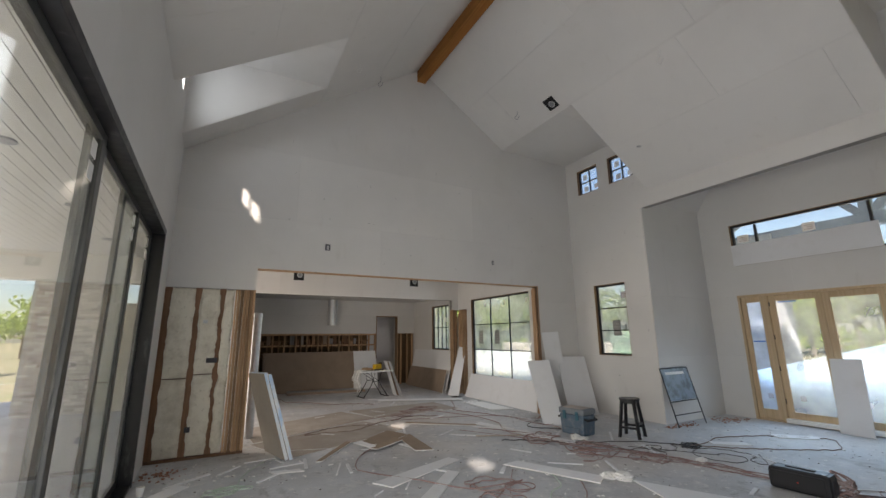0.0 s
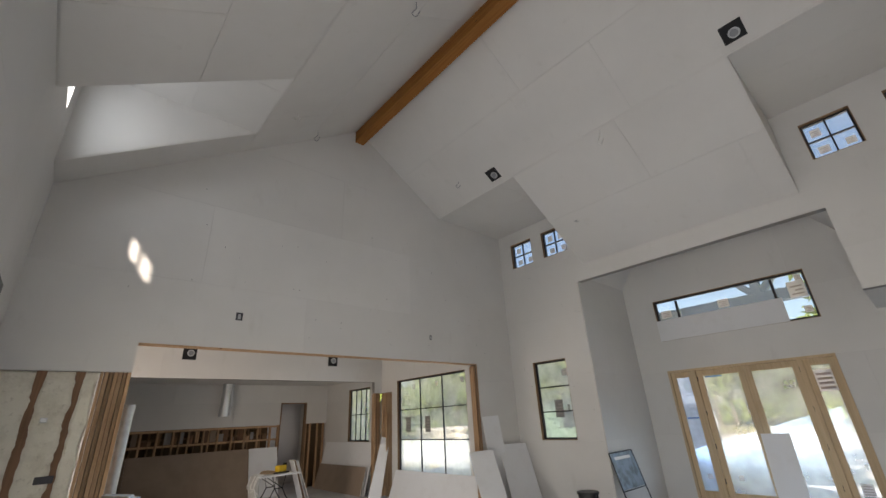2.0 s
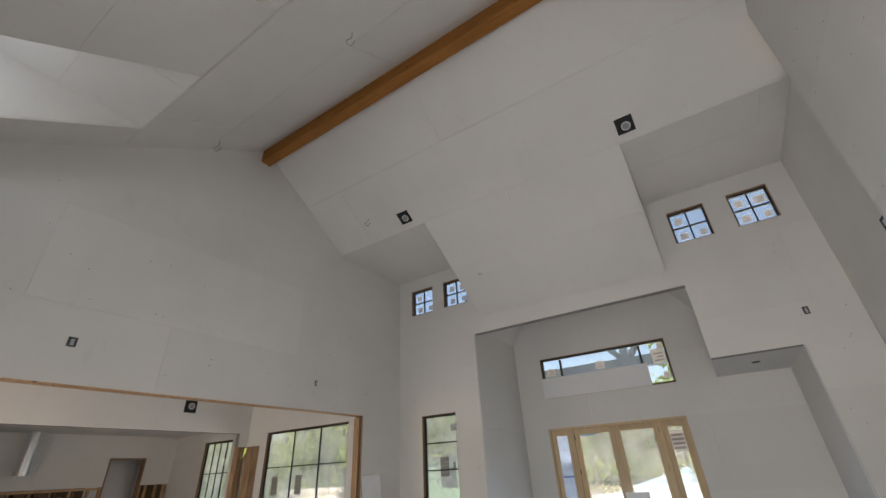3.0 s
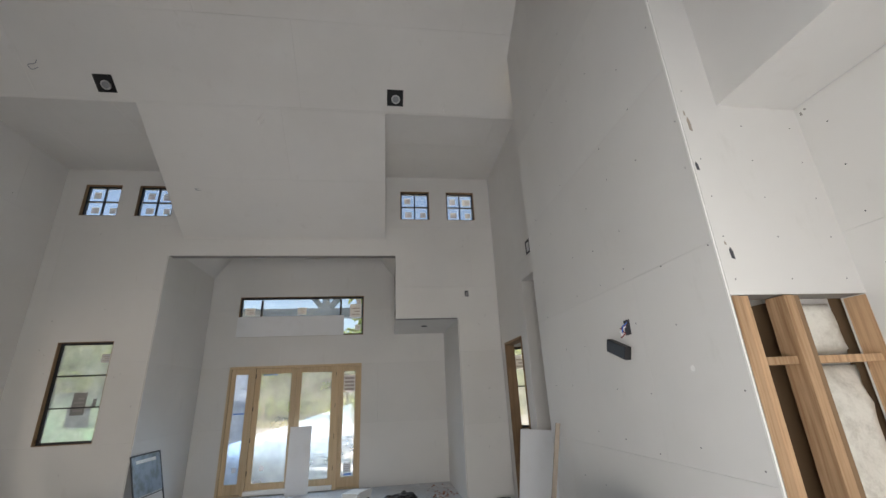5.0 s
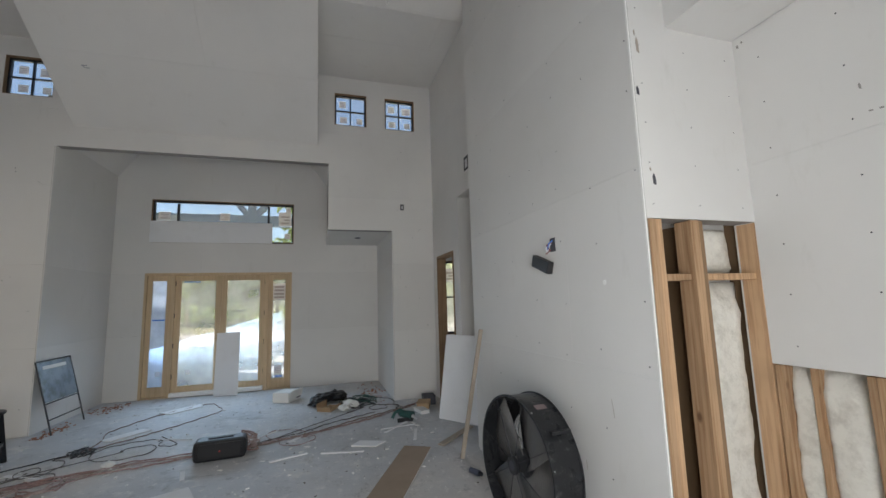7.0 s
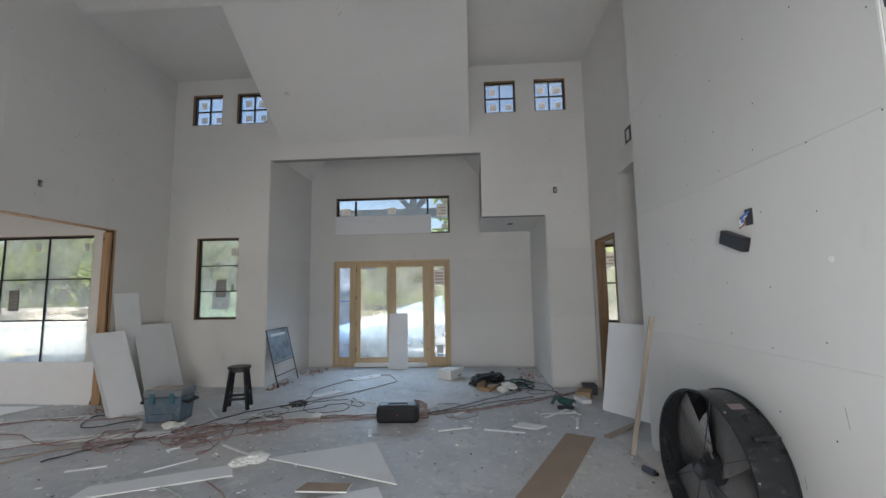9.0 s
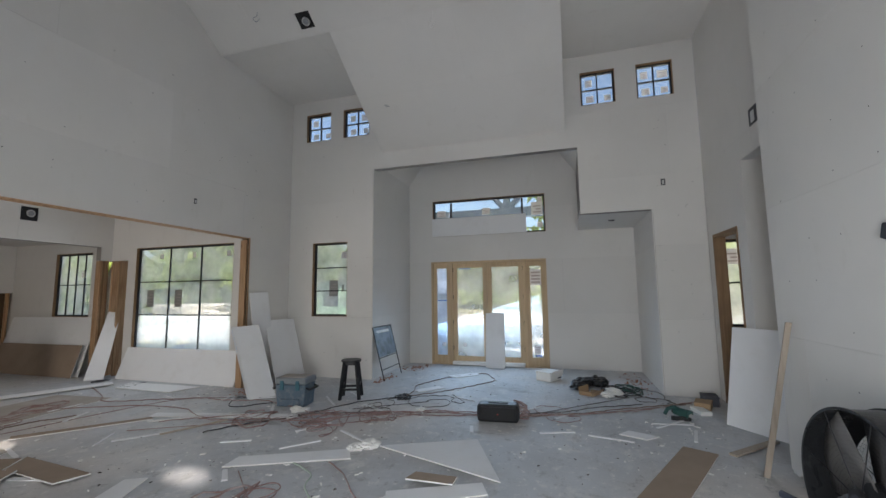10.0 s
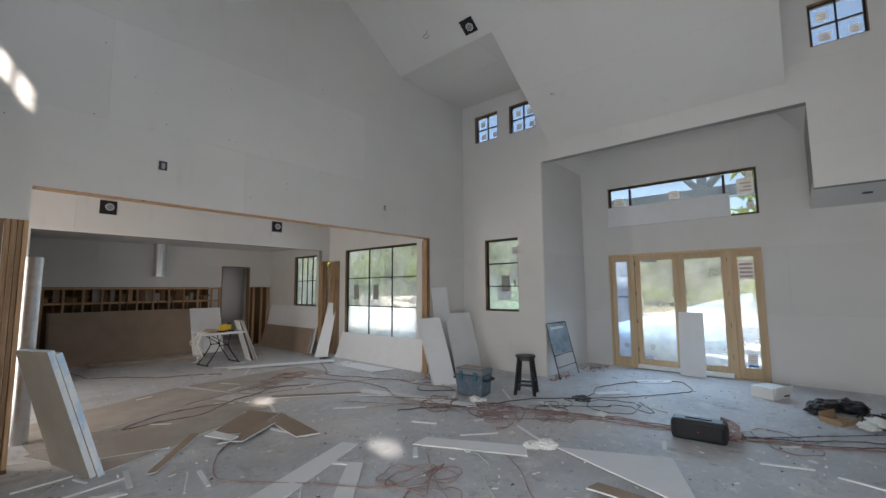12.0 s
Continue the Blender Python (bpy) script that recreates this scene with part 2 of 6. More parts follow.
# ---- building helpers ----


def part(name, bm, material, parent=None, label="", smooth=False):
    """Links a bmesh as one mesh object, under parent where one is given."""
    me = bpy.data.meshes.new(name)
    bmesh.ops.recalc_face_normals(bm, faces=bm.faces)
    bm.to_mesh(me)
    bm.free()
    for m in material if isinstance(material, (list, tuple)) else [material]:
        me.materials.append(m)
    if smooth:
        for p in me.polygons:
            p.use_smooth = True
    ob = new(name, me)
    if parent:
        ob.parent = parent
    if label:
        ob["label"] = label
    return ob


def thing(name, at, label, category, group="", rz=0.0):
    ob = new(name)
    ob.empty_display_size = 0.1
    ob.matrix_world = pose(*at, 0, 0, rz)
    return tagged(ob, label, category, group)


def setting(ob, label, category):
    return tagged(ob, label, category, kind="structure")


def add_box(bm, x0, x1, y0, y1, z0, z1, m=None, bevel=0.0):
    r = bmesh.ops.create_cube(bm, size=1.0)
    c = Matrix.Translation(((x0 + x1) / 2, (y0 + y1) / 2, (z0 + z1) / 2)) @ Matrix.Diagonal((x1 - x0, y1 - y0, z1 - z0, 1))
    bmesh.ops.transform(bm, matrix=(m @ c) if m else c, verts=r["verts"])
    if bevel:
        es = list({e for v in r["verts"] for e in v.link_edges})
        bmesh.ops.bevel(bm, geom=es, offset=bevel, segments=2, affect="EDGES", profile=0.5)
    return bm


def box(x0, x1, y0, y1, z0, z1, m=None, bevel=0.0):
    return add_box(bmesh.new(), x0, x1, y0, y1, z0, z1, m, bevel)


def add_rod(bm, a, b, r, sides=10, r2=None):
    a, b = Vector(a), Vector(b)
    q = (b - a).to_track_quat("Z", "Y").to_matrix().to_4x4()
    bmesh.ops.create_cone(bm, cap_ends=True, segments=sides, radius1=r, radius2=r if r2 is None else r2, depth=(b - a).length,
                          matrix=Matrix.Translation((a + b) / 2) @ q)
    return bm


def rod(a, b, r, sides=10, r2=None):
    return add_rod(bmesh.new(), a, b, r, sides, r2)


def add_bar(bm, a, b, w, d):
    """A squared bar from a to b."""
    a, b = Vector(a), Vector(b)
    q = (b - a).to_track_quat("Z", "Y").to_matrix().to_4x4()
    return add_box(bm, -w / 2, w / 2, -d / 2, d / 2, -(b - a).length / 2, (b - a).length / 2, Matrix.Translation((a + b) / 2) @ q)


def bar(a, b, w, d):
    return add_bar(bmesh.new(), a, b, w, d)


def tube(points, r, sides=6):
    """A round cord through points."""
    bm = bmesh.new()
    rings = []
    for i, p in enumerate(points):
        a, b = points[max(i - 1, 0)], points[min(i + 1, len(points) - 1)]
        way = (Vector(b) - Vector(a)).normalized()
        side = way.cross(Vector((0, 0, 1)))
        side = side.normalized() if side.length > 1e-4 else Vector((1, 0, 0))
        up = side.cross(way)
        rings.append([bm.verts.new(Vector(p) + r * (math.cos(k) * side + math.sin(k) * up)) for k in (2 * math.pi * j / sides for j in range(sides))])
    for ra, rb in zip(rings, rings[1:]):
        for j in range(sides):
            bm.faces.new((ra[j], ra[(j + 1) % sides], rb[(j + 1) % sides], rb[j]))
    bm.faces.new(rings[0])
    bm.faces.new(rings[-1][::-1])
    return bm


def clip_poly(poly, planes):
    """A convex outline cut by half-planes a*u + b*z <= c."""
    for a, b, c in planes:
        out = []
        for p, q in zip(poly, poly[1:] + poly[:1]):
            dp, dq = a * p[0] + b * p[1] - c, a * q[0] + b * q[1] - c
            if dp <= 0:
                out.append(p)
            if dp * dq < 0:
                k = dp / (dp - dq)
                out.append((p[0] + k * (q[0] - p[0]), p[1] + k * (q[1] - p[1])))
        poly = out
        if len(poly) < 3:
            return []
    return poly


def cut_slab(u0, u1, z0, z1, holes, planes, place, depth):
    """A slab over a rectangle less its holes; place(u, z) gives its face, depth its thickness as a vector."""
    us = sorted({u0, u1, *(min(max(h[i], u0), u1) for h in holes for i in (0, 1))})
    zs = sorted({z0, z1, *(min(max(h[i], z0), z1) for h in holes for i in (2, 3))})
    bm = bmesh.new()
    for a, b in zip(us, us[1:]):
        for c, d in zip(zs, zs[1:]):
            m = ((a + b) / 2, (c + d) / 2)
            if b - a < 1e-4 or d - c < 1e-4 or any(h[0] < m[0] < h[1] and h[2] < m[1] < h[3] for h in holes):
                continue
            poly = clip_poly([(a, c), (b, c), (b, d), (a, d)], planes)
            if len(poly) > 2:
                bm.faces.new([bm.verts.new(place(*p)) for p in poly])
    if not bm.faces:
        bm.free()
        return None
    bmesh.ops.remove_doubles(bm, verts=bm.verts, dist=1e-5)
    r = bmesh.ops.extrude_face_region(bm, geom=list(bm.faces))
    bmesh.ops.translate(bm, vec=depth, verts=[v for v in r["geom"] if isinstance(v, bmesh.types.BMVert)])
    return bm


def sheets(u0, u1, z0, z1, high=1.22, wide=3.66, shift=0.0, stagger=1.55):
    """Rows of boards, with staggered ends."""
    z, row = z0, 0
    while z < z1 - 0.02:
        top = min(z + high, z1)
        u = u0 - ((row * stagger + shift) % wide)
        while u < u1 - 0.02:
            a, b = max(u, u0), min(u + wide, u1)
            if b - a > 0.02:
                yield a, b, z, top
            u += wide
        z, row = top, row + 1


GAP, SHEET = 0.0015, 0.0125


def room_wall(name, axis, face, side, u0, u1, z0, z1, holes=(), bare=(), planes=(), thick=0.16, label="", shift=0.0, boards=True, high=1.22):
    """A wall with its room side at face; side is the sign of the direction that it faces. bare: where its boards are missing."""
    def place_at(f):
        return (lambda u, z: (u, f, z)) if axis == "y" else (lambda u, z: (f, u, z))

    def way(d):
        return Vector((0, d, 0)) if axis == "y" else Vector((d, 0, 0))
    core = cut_slab(u0, u1, z0, z1, [*holes, *bare], planes, place_at(face - side * SHEET), way(-side * (thick - SHEET)))
    wall = setting(part(name, core, M_CORE), label or "grey unpainted drywall with dark seams", "wall")
    if boards:
        for a, b, c, d in sheets(u0, u1, z0, z1, high, shift=shift):
            bm = cut_slab(a + GAP / 2, b - GAP / 2, c + GAP / 2, d - GAP / 2, [*holes, *bare], planes, place_at(face), way(-side * (SHEET - 0.0006)))
            if bm:
                part("drywall_panel", bm, M_DRYWALL, wall)
    return wall


def prism(bm, poly, depth):
    a = [bm.verts.new(p) for p in poly]
    b = [bm.verts.new(Vector(p) + Vector(depth)) for p in poly]
    bm.faces.new(a)
    bm.faces.new(b[::-1])
    for i in range(len(a)):
        j = (i + 1) % len(a)
        bm.faces.new((a[i], b[i], b[j], a[j]))
    return bm

# ---- the plan ----
XB, XF, XA = -0.56, 7.785, 9.825       # patio wall, front wall, entry's back wall
YG, YF, YR, YN = 7.295, -0.43, -0.73, -1.29  # gable wall, fan wall, its recess, niche
XC, XE = 2.15, 4.97                    # ends of the fan wall
RX, RZ, PITCH, FLAT = 3.61, 7.438, 0.675, 6.0  # ridge, its height, the roof's pitch, dormer ceilings
XD, XK = RX + (RZ - FLAT) / PITCH, RX - (RZ - FLAT) / PITCH
XW = 6.85                              # dining and kitchen window wall
YK, YE = 11.3, 14.6                    # kitchen opening, kitchen's far wall
DORMERS = [(5.3, 6.72), (2.48, 3.9), (-0.34, 1.08)]


def roof(x):
    return RZ - PITCH * abs(x - RX)


# ---- ground and floor ----
bm = bmesh.new()
bmesh.ops.create_grid(bm, x_segments=2, y_segments=2, size=900)
bmesh.ops.translate(bm, vec=(0, 0, -0.16), verts=bm.verts)
_k = Mat("dry_grass_and_soil", (0.33, 0.29, 0.19), 0.95)
_k.mix(_k.ramp(_k.noise(3.0, 6, 0.65), 0.4, 0.65), (0.20, 0.23, 0.09), 0.8)
_k.mix(_k.ramp(_k.noise(0.4, 6, 0.7), 0.5, 0.7), (0.45, 0.38, 0.28), 0.8).bump(_k.noise(0.15, 5), 0.4, 0.05)
setting(part("ground", bm, _k.m), "dry grass and bare soil round the house", "ground")
_k = Mat("pale_drive", (0.62, 0.58, 0.52), 0.9)
_k.mix(_k.ramp(_k.noise(1.5, 6, 0.65), 0.42, 0.65), (0.48, 0.44, 0.39), 0.8).bump(_k.noise(0.05, 5), 0.3, 0.01)
M_DRIVE = _k.m
setting(part("pavement", box(13.2, 34, -22, 26, -0.30, -0.10), M_DRIVE), "pale dusty concrete drive in full sun", "pavement")
_k = Mat("porch_concrete", (0.60, 0.61, 0.64), 0.8)
_k.mix(_k.ramp(_k.noise(0.8, 6, 0.65), 0.42, 0.65), (0.50, 0.51, 0.54), 0.8)
M_PORCH = _k.m
setting(part("porch_floor", box(7.95, 13.2, -2.5, 15.0, -0.28, -0.03), M_PORCH), "smooth grey concrete porch slab", "porch")
setting(part("patio_floor", box(-8.2, -0.62, -6.0, 17.0, -0.28, -0.03), M_PORCH), "smooth grey concrete patio slab", "patio")
setting(part("floor", box(-0.62, 10.02, -4.2, 16.9, -0.30, 0.0), M_CONCRETE), "dusty stained concrete slab strewn with scraps", "floor")

# ---- walls of the great room ----
# back wall with the slider and three dormer windows
SLIDER = (-0.9, 6.4, 0.0, 3.08)
dormer_windows = [((a + b) / 2 - 0.25, (a + b) / 2 + 0.25, 5.06, 5.54) for a, b in DORMERS]
room_wall("wall_west", "x", XB, 1, YN, YG, 0, 6.05, [SLIDER, *dormer_windows], thick=0.18, label="grey unpainted drywall above the black patio slider")
# gable wall
OPEN_G = (0.66, 6.57, -0.1, 2.79)
BARE_G = (XB - 0.1, 0.66, -0.1, 2.43)
room_wall("wall_north", "y", YG, -1, XB, XF + 0.15, 0, 7.5, [OPEN_G], [BARE_G], [(PITCH, 1, RZ + PITCH * RX + 1.6), (-PITCH, 1, RZ - PITCH * RX + 0.05)], 0.15,
          "tall grey drywall gable wall above the wide kitchen opening", shift=0.9)
# front wall
FRONT = [(6.31, 6.93, 5.06, 5.69), (5.38, 6.01, 5.06, 5.69), (0.53, 1.12, 5.05, 5.68), (-0.40, 0.18, 5.05, 5.68),
         (5.87, 6.71, 1.235, 2.79), (1.22, 5.295, -0.1, 4.29), (0.055, 1.23, -0.1, 3.065)]
room_wall("wall_east", "x", XF, -1, YR, YG, 0, 6.1, FRONT, thick=0.16, label="tall grey drywall front wall round the entry alcove", shift=2.2)
# entry alcove
DOORS, TRANSOM = (1.94, 4.70, -0.1, 2.455), (1.92, 4.66, 3.08, 3.98)
room_wall("wall_entry", "x", XA, -1, 0.07, 5.28, 0, 5.1, [DOORS, TRANSOM], thick=0.16, label="grey drywall wall round the front doors", shift=0.6)
room_wall("wall_entry_side", "y", 5.28, -1, XF + 0.0005, XA + 0.16, 0, 5.1, thick=0.16, label="grey drywall side wall of the entry alcove")
room_wall("wall_entry_niche", "y", 0.07, 1, XF + 0.0005, XA + 0.16, 0, 3.2, thick=0.16, label="grey drywall side wall of the entry alcove")
room_wall("wall_entry_upper", "y", 1.22, 1, XF + 0.16, XA, 3.07, 5.1, thick=0.16, label="grey drywall above the lower part of the alcove", boards=False)
bm = bmesh.new()
add_box(bm, XF + 0.162, XA + 0.1, 0.0, 1.22, 3.065, 3.2)
prism(bm, [(XF + 0.16, 5.3, 4.40), (XF + 0.16, 4.93, 4.92), (XA, 4.93, 4.92), (XA, 5.3, 4.40)], (0, 0.1, 0.12))
prism(bm, [(XF + 0.16, 1.2, 4.40), (XF + 0.16, 1.57, 4.92), (XA, 1.57, 4.92), (XA, 1.2, 4.40)], (0, -0.1, 0.12))
add_box(bm, XF + 0.14, XA + 0.1, 1.5, 5.0, 4.92, 5.04)
setting(part("ceiling_entry", bm, M_CEILING), "grey drywall alcove ceiling with sloped sides", "ceiling")
part("ceiling_can", rod((8.7, 0.62, 3.055), (8.7, 0.62, 3.075), 0.06, 20), M_PRINT, bpy.data.objects["ceiling_entry"], "small dark can light")

# fan wall, its recess, and the niche behind the path
room_wall("wall_south", "y", YF, 1, XC + 0.002, XE, 0.035, 7.5, [], [], [(PITCH, 1, RZ + PITCH * RX + 0.05), (-PITCH, 1, RZ - PITCH * RX + 0.05)], 0.05,
          "grey drywall wall with screw heads and pencil-thin seams", shift=1.3)
setting(part("wall_south_end", box(XE - 0.12, XE - 0.0005, YR - 0.14, YF - 0.013, 0, 6.6), M_DRYWALL), "grey drywall return at the end of the fan wall", "wall")
setting(part("wall_south_top", box(XC + 0.16, XE - 0.12, YR, YF - 0.06, 2.2, 2.3), M_OSB), "dark blocking inside the fan wall", "wall")
RDOOR, RNICHE = (6.58, 7.545, -0.1, 2.545), (5.0, 6.31, -0.1, 3.375)
room_wall("wall_south_recess", "y", YR, 1, XE + 0.0005, XF, 0, 6.1, [RDOOR, RNICHE], thick=0.15, label="grey drywall wall with two hall openings", shift=0.4)
BARE_S = (YN - 0.1, YF + 0.01, -0.1, 2.165)
room_wall("wall_niche_side", "x", XC, -1, YN, YF - 0.0125, 0, 6.6, [BARE_S], thick=0.14, label="grey drywall above an open stud bay", high=7.0)
BARE_N = (XB - 0.1, XC + 0.1, -0.1, 1.285)
room_wall("wall_niche", "y", YN, 1, XB - 0.16, XC + 0.14, 0, 3.9, [], [BARE_N], thick=0.15, label="grey drywall sheet above white insulation batts", shift=2.4, high=2.53)
bm = cut_slab(XB - 0.16, XC - 0.001, 3.40, 7.5, [], [(-PITCH, 1, RZ - PITCH * RX + 0.05), (PITCH, 1, RZ + PITCH * RX + 0.05)], lambda u, z: (u, -0.72, z), Vector((0, -0.56, 0)))
setting(part("soffit", bm, M_DRYWALL), "grey drywall soffit over the niche", "soffit")

bm = box(RNICHE[1] - 0.012, RNICHE[1] - 0.0005, YR - 0.16, YR - 0.001, 0, RNICHE[3] - 0.0005)
add_box(bm, RNICHE[0], RNICHE[1] - 0.013, YR - 0.16, YR - 0.001, RNICHE[3] - 0.012, RNICHE[3] - 0.0005)
setting(part("wall_recess_jamb", bm, M_DRYWALL), "grey drywall lining of the hall opening", "wall")

# hall behind the recess
bm = bmesh.new()
add_box(bm, 2.4, 2.5, -3.6, YR - 0.15, 0, 3.4)
add_box(bm, 2.4, 8.0, -3.7, -3.6, 0, 3.4)
setting(part("wall_hall", bm, M_DRYWALL), "plain grey drywall hall wall", "wall")
bm = cut_slab(-3.6, YR, 0, 3.4, [(-1.9, -0.92, 1.1, 2.5)], [], lambda u, z: (XF - 0.02, u, z), Vector((0.16, 0, 0)))
setting(part("wall_hall_front", bm, M_DRYWALL), "plain grey drywall wall with a window", "wall")
setting(part("ceiling_hall", box(2.4, 8.0, -3.7, YR - 0.15, 3.4, 3.5), M_CEILING), "plain grey drywall hall ceiling", "ceiling")
bm = box(6.312, 6.42, -3.6, YR - 0.151, 0, 3.4)
setting(part("wall_hall_return", bm, M_DRYWALL), "plain grey drywall return wall", "wall")

# ---- ceiling of the great room, one mesh of boards ----
bm = bmesh.new()
UP = (0, 0, 0.16)
SKIN = 0.012


def strip(xa, xb, ya, yb, zf):
    prism(bm, [(xa, ya, zf(xa) + SKIN), (xb, ya, zf(xb) + SKIN), (xb, yb, zf(xb) + SKIN), (xa, yb, zf(xa) + SKIN)], UP)
    rise = math.hypot(1, (zf(xb) - zf(xa)) / (xb - xa))
    step = 1.22 / rise
    for a, b, c, d in sheets(ya, yb, 0, abs(xb - xa), high=step, shift=2.06, stagger=1.26):
        g = 0.0018
        s = 1 if xb > xa else -1
        p, q = xa + s * (c + g), xa + s * (d - g)
        prism(bm, [(p, a + g, zf(p)), (q, a + g, zf(q)), (q, b - g, zf(q)), (p, b - g, zf(p))], (0, 0, SKIN - 0.001))


def flat(x):
    return FLAT


strip(RX + 0.085, XD, YN, YG, roof)
strip(XD, XF, 1.42, 5.08, roof)
strip(XF, XD, 5.08, YG, flat)
strip(XF, XD, YR, 1.42, flat)
strip(RX - 0.085, XK, YN, YG, roof)
edges = [YG, *[v for a, b in DORMERS for v in (b, a)], YN]
for hi, lo in zip(edges[0::2], edges[1::2]):
    strip(XK, XB, lo, hi, roof)
for lo, hi in DORMERS:
    strip(XB - 0.1, XK, lo, hi, flat)
    for y, d in ((lo + 0.004, -0.09), (hi - 0.004, 0.09)):
        prism(bm, [(XK, y, FLAT + 0.03), (XB - 0.15, y, FLAT + 0.03), (XB - 0.15, y, roof(XB - 0.15) + 0.02)], (0, d, 0))
for y, d in ((5.084, -0.09), (1.416, 0.09)):
    prism(bm, [(XD, y, FLAT + 0.03), (XF + 0.1, y, FLAT + 0.03), (XF + 0.1, y, roof(XF + 0.1) + 0.02)], (0, d, 0))
setting(part("ceiling", bm, M_CEILING), "vaulted grey drywall ceiling with flat dormer recesses", "ceiling")
bm = bmesh.new()
prism(bm, [(XK, YN - 0.2, FLAT + 0.5), (RX, YN - 0.2, RZ + 0.45), (RX, YG + 0.2, RZ + 0.45), (XK, YG + 0.2, FLAT + 0.5)], (0, 0, 0.1))
prism(bm, [(XF + 0.2, YN - 0.2, FLAT + 0.35), (RX, YN - 0.2, RZ + 0.45), (RX, YG + 0.2, RZ + 0.45), (XF + 0.2, YG + 0.2, FLAT + 0.35)], (0, 0, 0.1))
_k = Mat("dark_shingle", (0.06, 0.058, 0.055), 0.9)
_k.bump(_k.noise(0.1), 0.4, 0.02)
M_SHINGLE = _k.m
# Unseen roof over the dining side, added to shade the porch slab.
prism(bm, [(9.4, YG + 0.4, 3.75), (3.1, YG + 0.4, 5.6), (3.1, YE + 2.6, 5.6), (9.4, YE + 2.6, 3.75)], (0, 0, 0.12))
prism(bm, [(XB - 0.2, YG + 0.4, 4.2), (3.1, YG + 0.4, 5.6), (3.1, YE + 2.6, 5.6), (XB - 0.2, YE + 2.6, 4.2)], (0, 0, 0.12))
setting(part("roof", bm, M_SHINGLE), "dark shingled roof", "roof")
beam = tagged(part("ridge_beam", box(RX - 0.095, RX + 0.095, YF - 0.02, YG - 0.001, 7.12, RZ - 0.02, bevel=0.008), M_BEAM), "honey-stained timber ridge beam under the vaulted ceiling", "beam", kind="structure")

# ---- dining room and kitchen beyond the opening ----
DINWIN, KITWIN = (7.91, 10.56, 0.55, 2.76), (11.92, 13.14, 1.25, 2.72)
room_wall("wall_dining", "x", XW, -1, YG + 0.15, YE + 0.15, 0, 3.7, [DINWIN, KITWIN], [(YK - 0.5, YK + 0.35, -0.1, 2.5)], thick=0.16, label="grey drywall wall with tall black-framed windows", shift=0.7)
OPEN_K = (0.95, 6.62, -0.1, 2.79)
room_wall("wall_kitchen_opening", "y", YK, -1, XB - 0.16, XW, 0, 3.7, [OPEN_K], [(6.62, 6.86, -0.1, 2.5)], thick=0.15, label="grey drywall header with two black light boxes", shift=2.0)
KDOOR = (5.31, 6.15, -0.1, 2.45)
BARE_K = (XB - 0.3, XW + 0.1, -0.1, 1.82)
room_wall("wall_kitchen", "y", YE, -1, XB - 0.16, XW, 0, 3.1, [KDOOR], [BARE_K], thick=0.15, label="grey drywall above a row of open stud bays", shift=1.1)
# The gap at y 8.6 to 10.4 is unseen, added for a fill lamp.
bm = cut_slab(YG + 0.15, YE + 2.3, 0, 3.8, [(8.6, 10.4, 0, 2.4)], [], lambda u, z: (XB - 0.02, u, z), Vector((-0.16, 0, 0)))
setting(part("wall_dining_west", bm, M_DRYWALL), "plain grey drywall wall", "wall")
setting(part("ceiling_dining", box(XB - 0.16, XW + 0.16, YG + 0.15, YK, 3.62, 3.72), M_CEILING), "plain grey drywall dining ceiling", "ceiling")
setting(part("ceiling_kitchen", box(XB - 0.16, XW + 0.16, YK + 0.15, YE + 2.3, 2.97, 3.07), M_CEILING), "plain grey drywall kitchen ceiling", "ceiling")
bm = bmesh.new()
add_box(bm, XB - 0.16, XW + 0.16, YE + 2.1, YE + 2.25, 0, 3.0)
# East side with an invented, unseen window gap for the pantry lamp.
for a, b, c, d in ((YE + 0.15, YE + 0.7, 0, 3.0), (YE + 1.6, YE + 2.1, 0, 3.0), (YE + 0.7, YE + 1.6, 0, 1.1), (YE + 0.7, YE + 1.6, 2.3, 3.0)):
    add_box(bm, XW, XW + 0.15, a, b, c, d)
setting(part("wall_pantry", bm, M_DRYWALL), "plain grey drywall back wall behind the studs", "wall")

# ---- windows and doors ----



def paper_mat(name, colour, through_colour):
    """Thin paper that lets some daylight through."""
    k = Mat(name, colour, 0.8)
    glow, blend = k.t.nodes.new("ShaderNodeBsdfTranslucent"), k.t.nodes.new("ShaderNodeMixShader")
    glow.inputs["Color"].default_value = (*through_colour, 1)
    blend.inputs[0].default_value = 0.8
    k.t.links.new(k.b.outputs[0], blend.inputs[1])
    k.t.links.new(glow.outputs[0], blend.inputs[2])
    k.t.links.new(blend.outputs[0], k.t.nodes["Material Output"].inputs["Surface"])
    return k.m


M_LABELBACK = paper_mat("label_back", (0.74, 0.71, 0.69), (0.92, 0.88, 0.87))
M_LABELFAINT = paper_mat("label_faint_print", (0.52, 0.46, 0.44), (0.58, 0.50, 0.48))


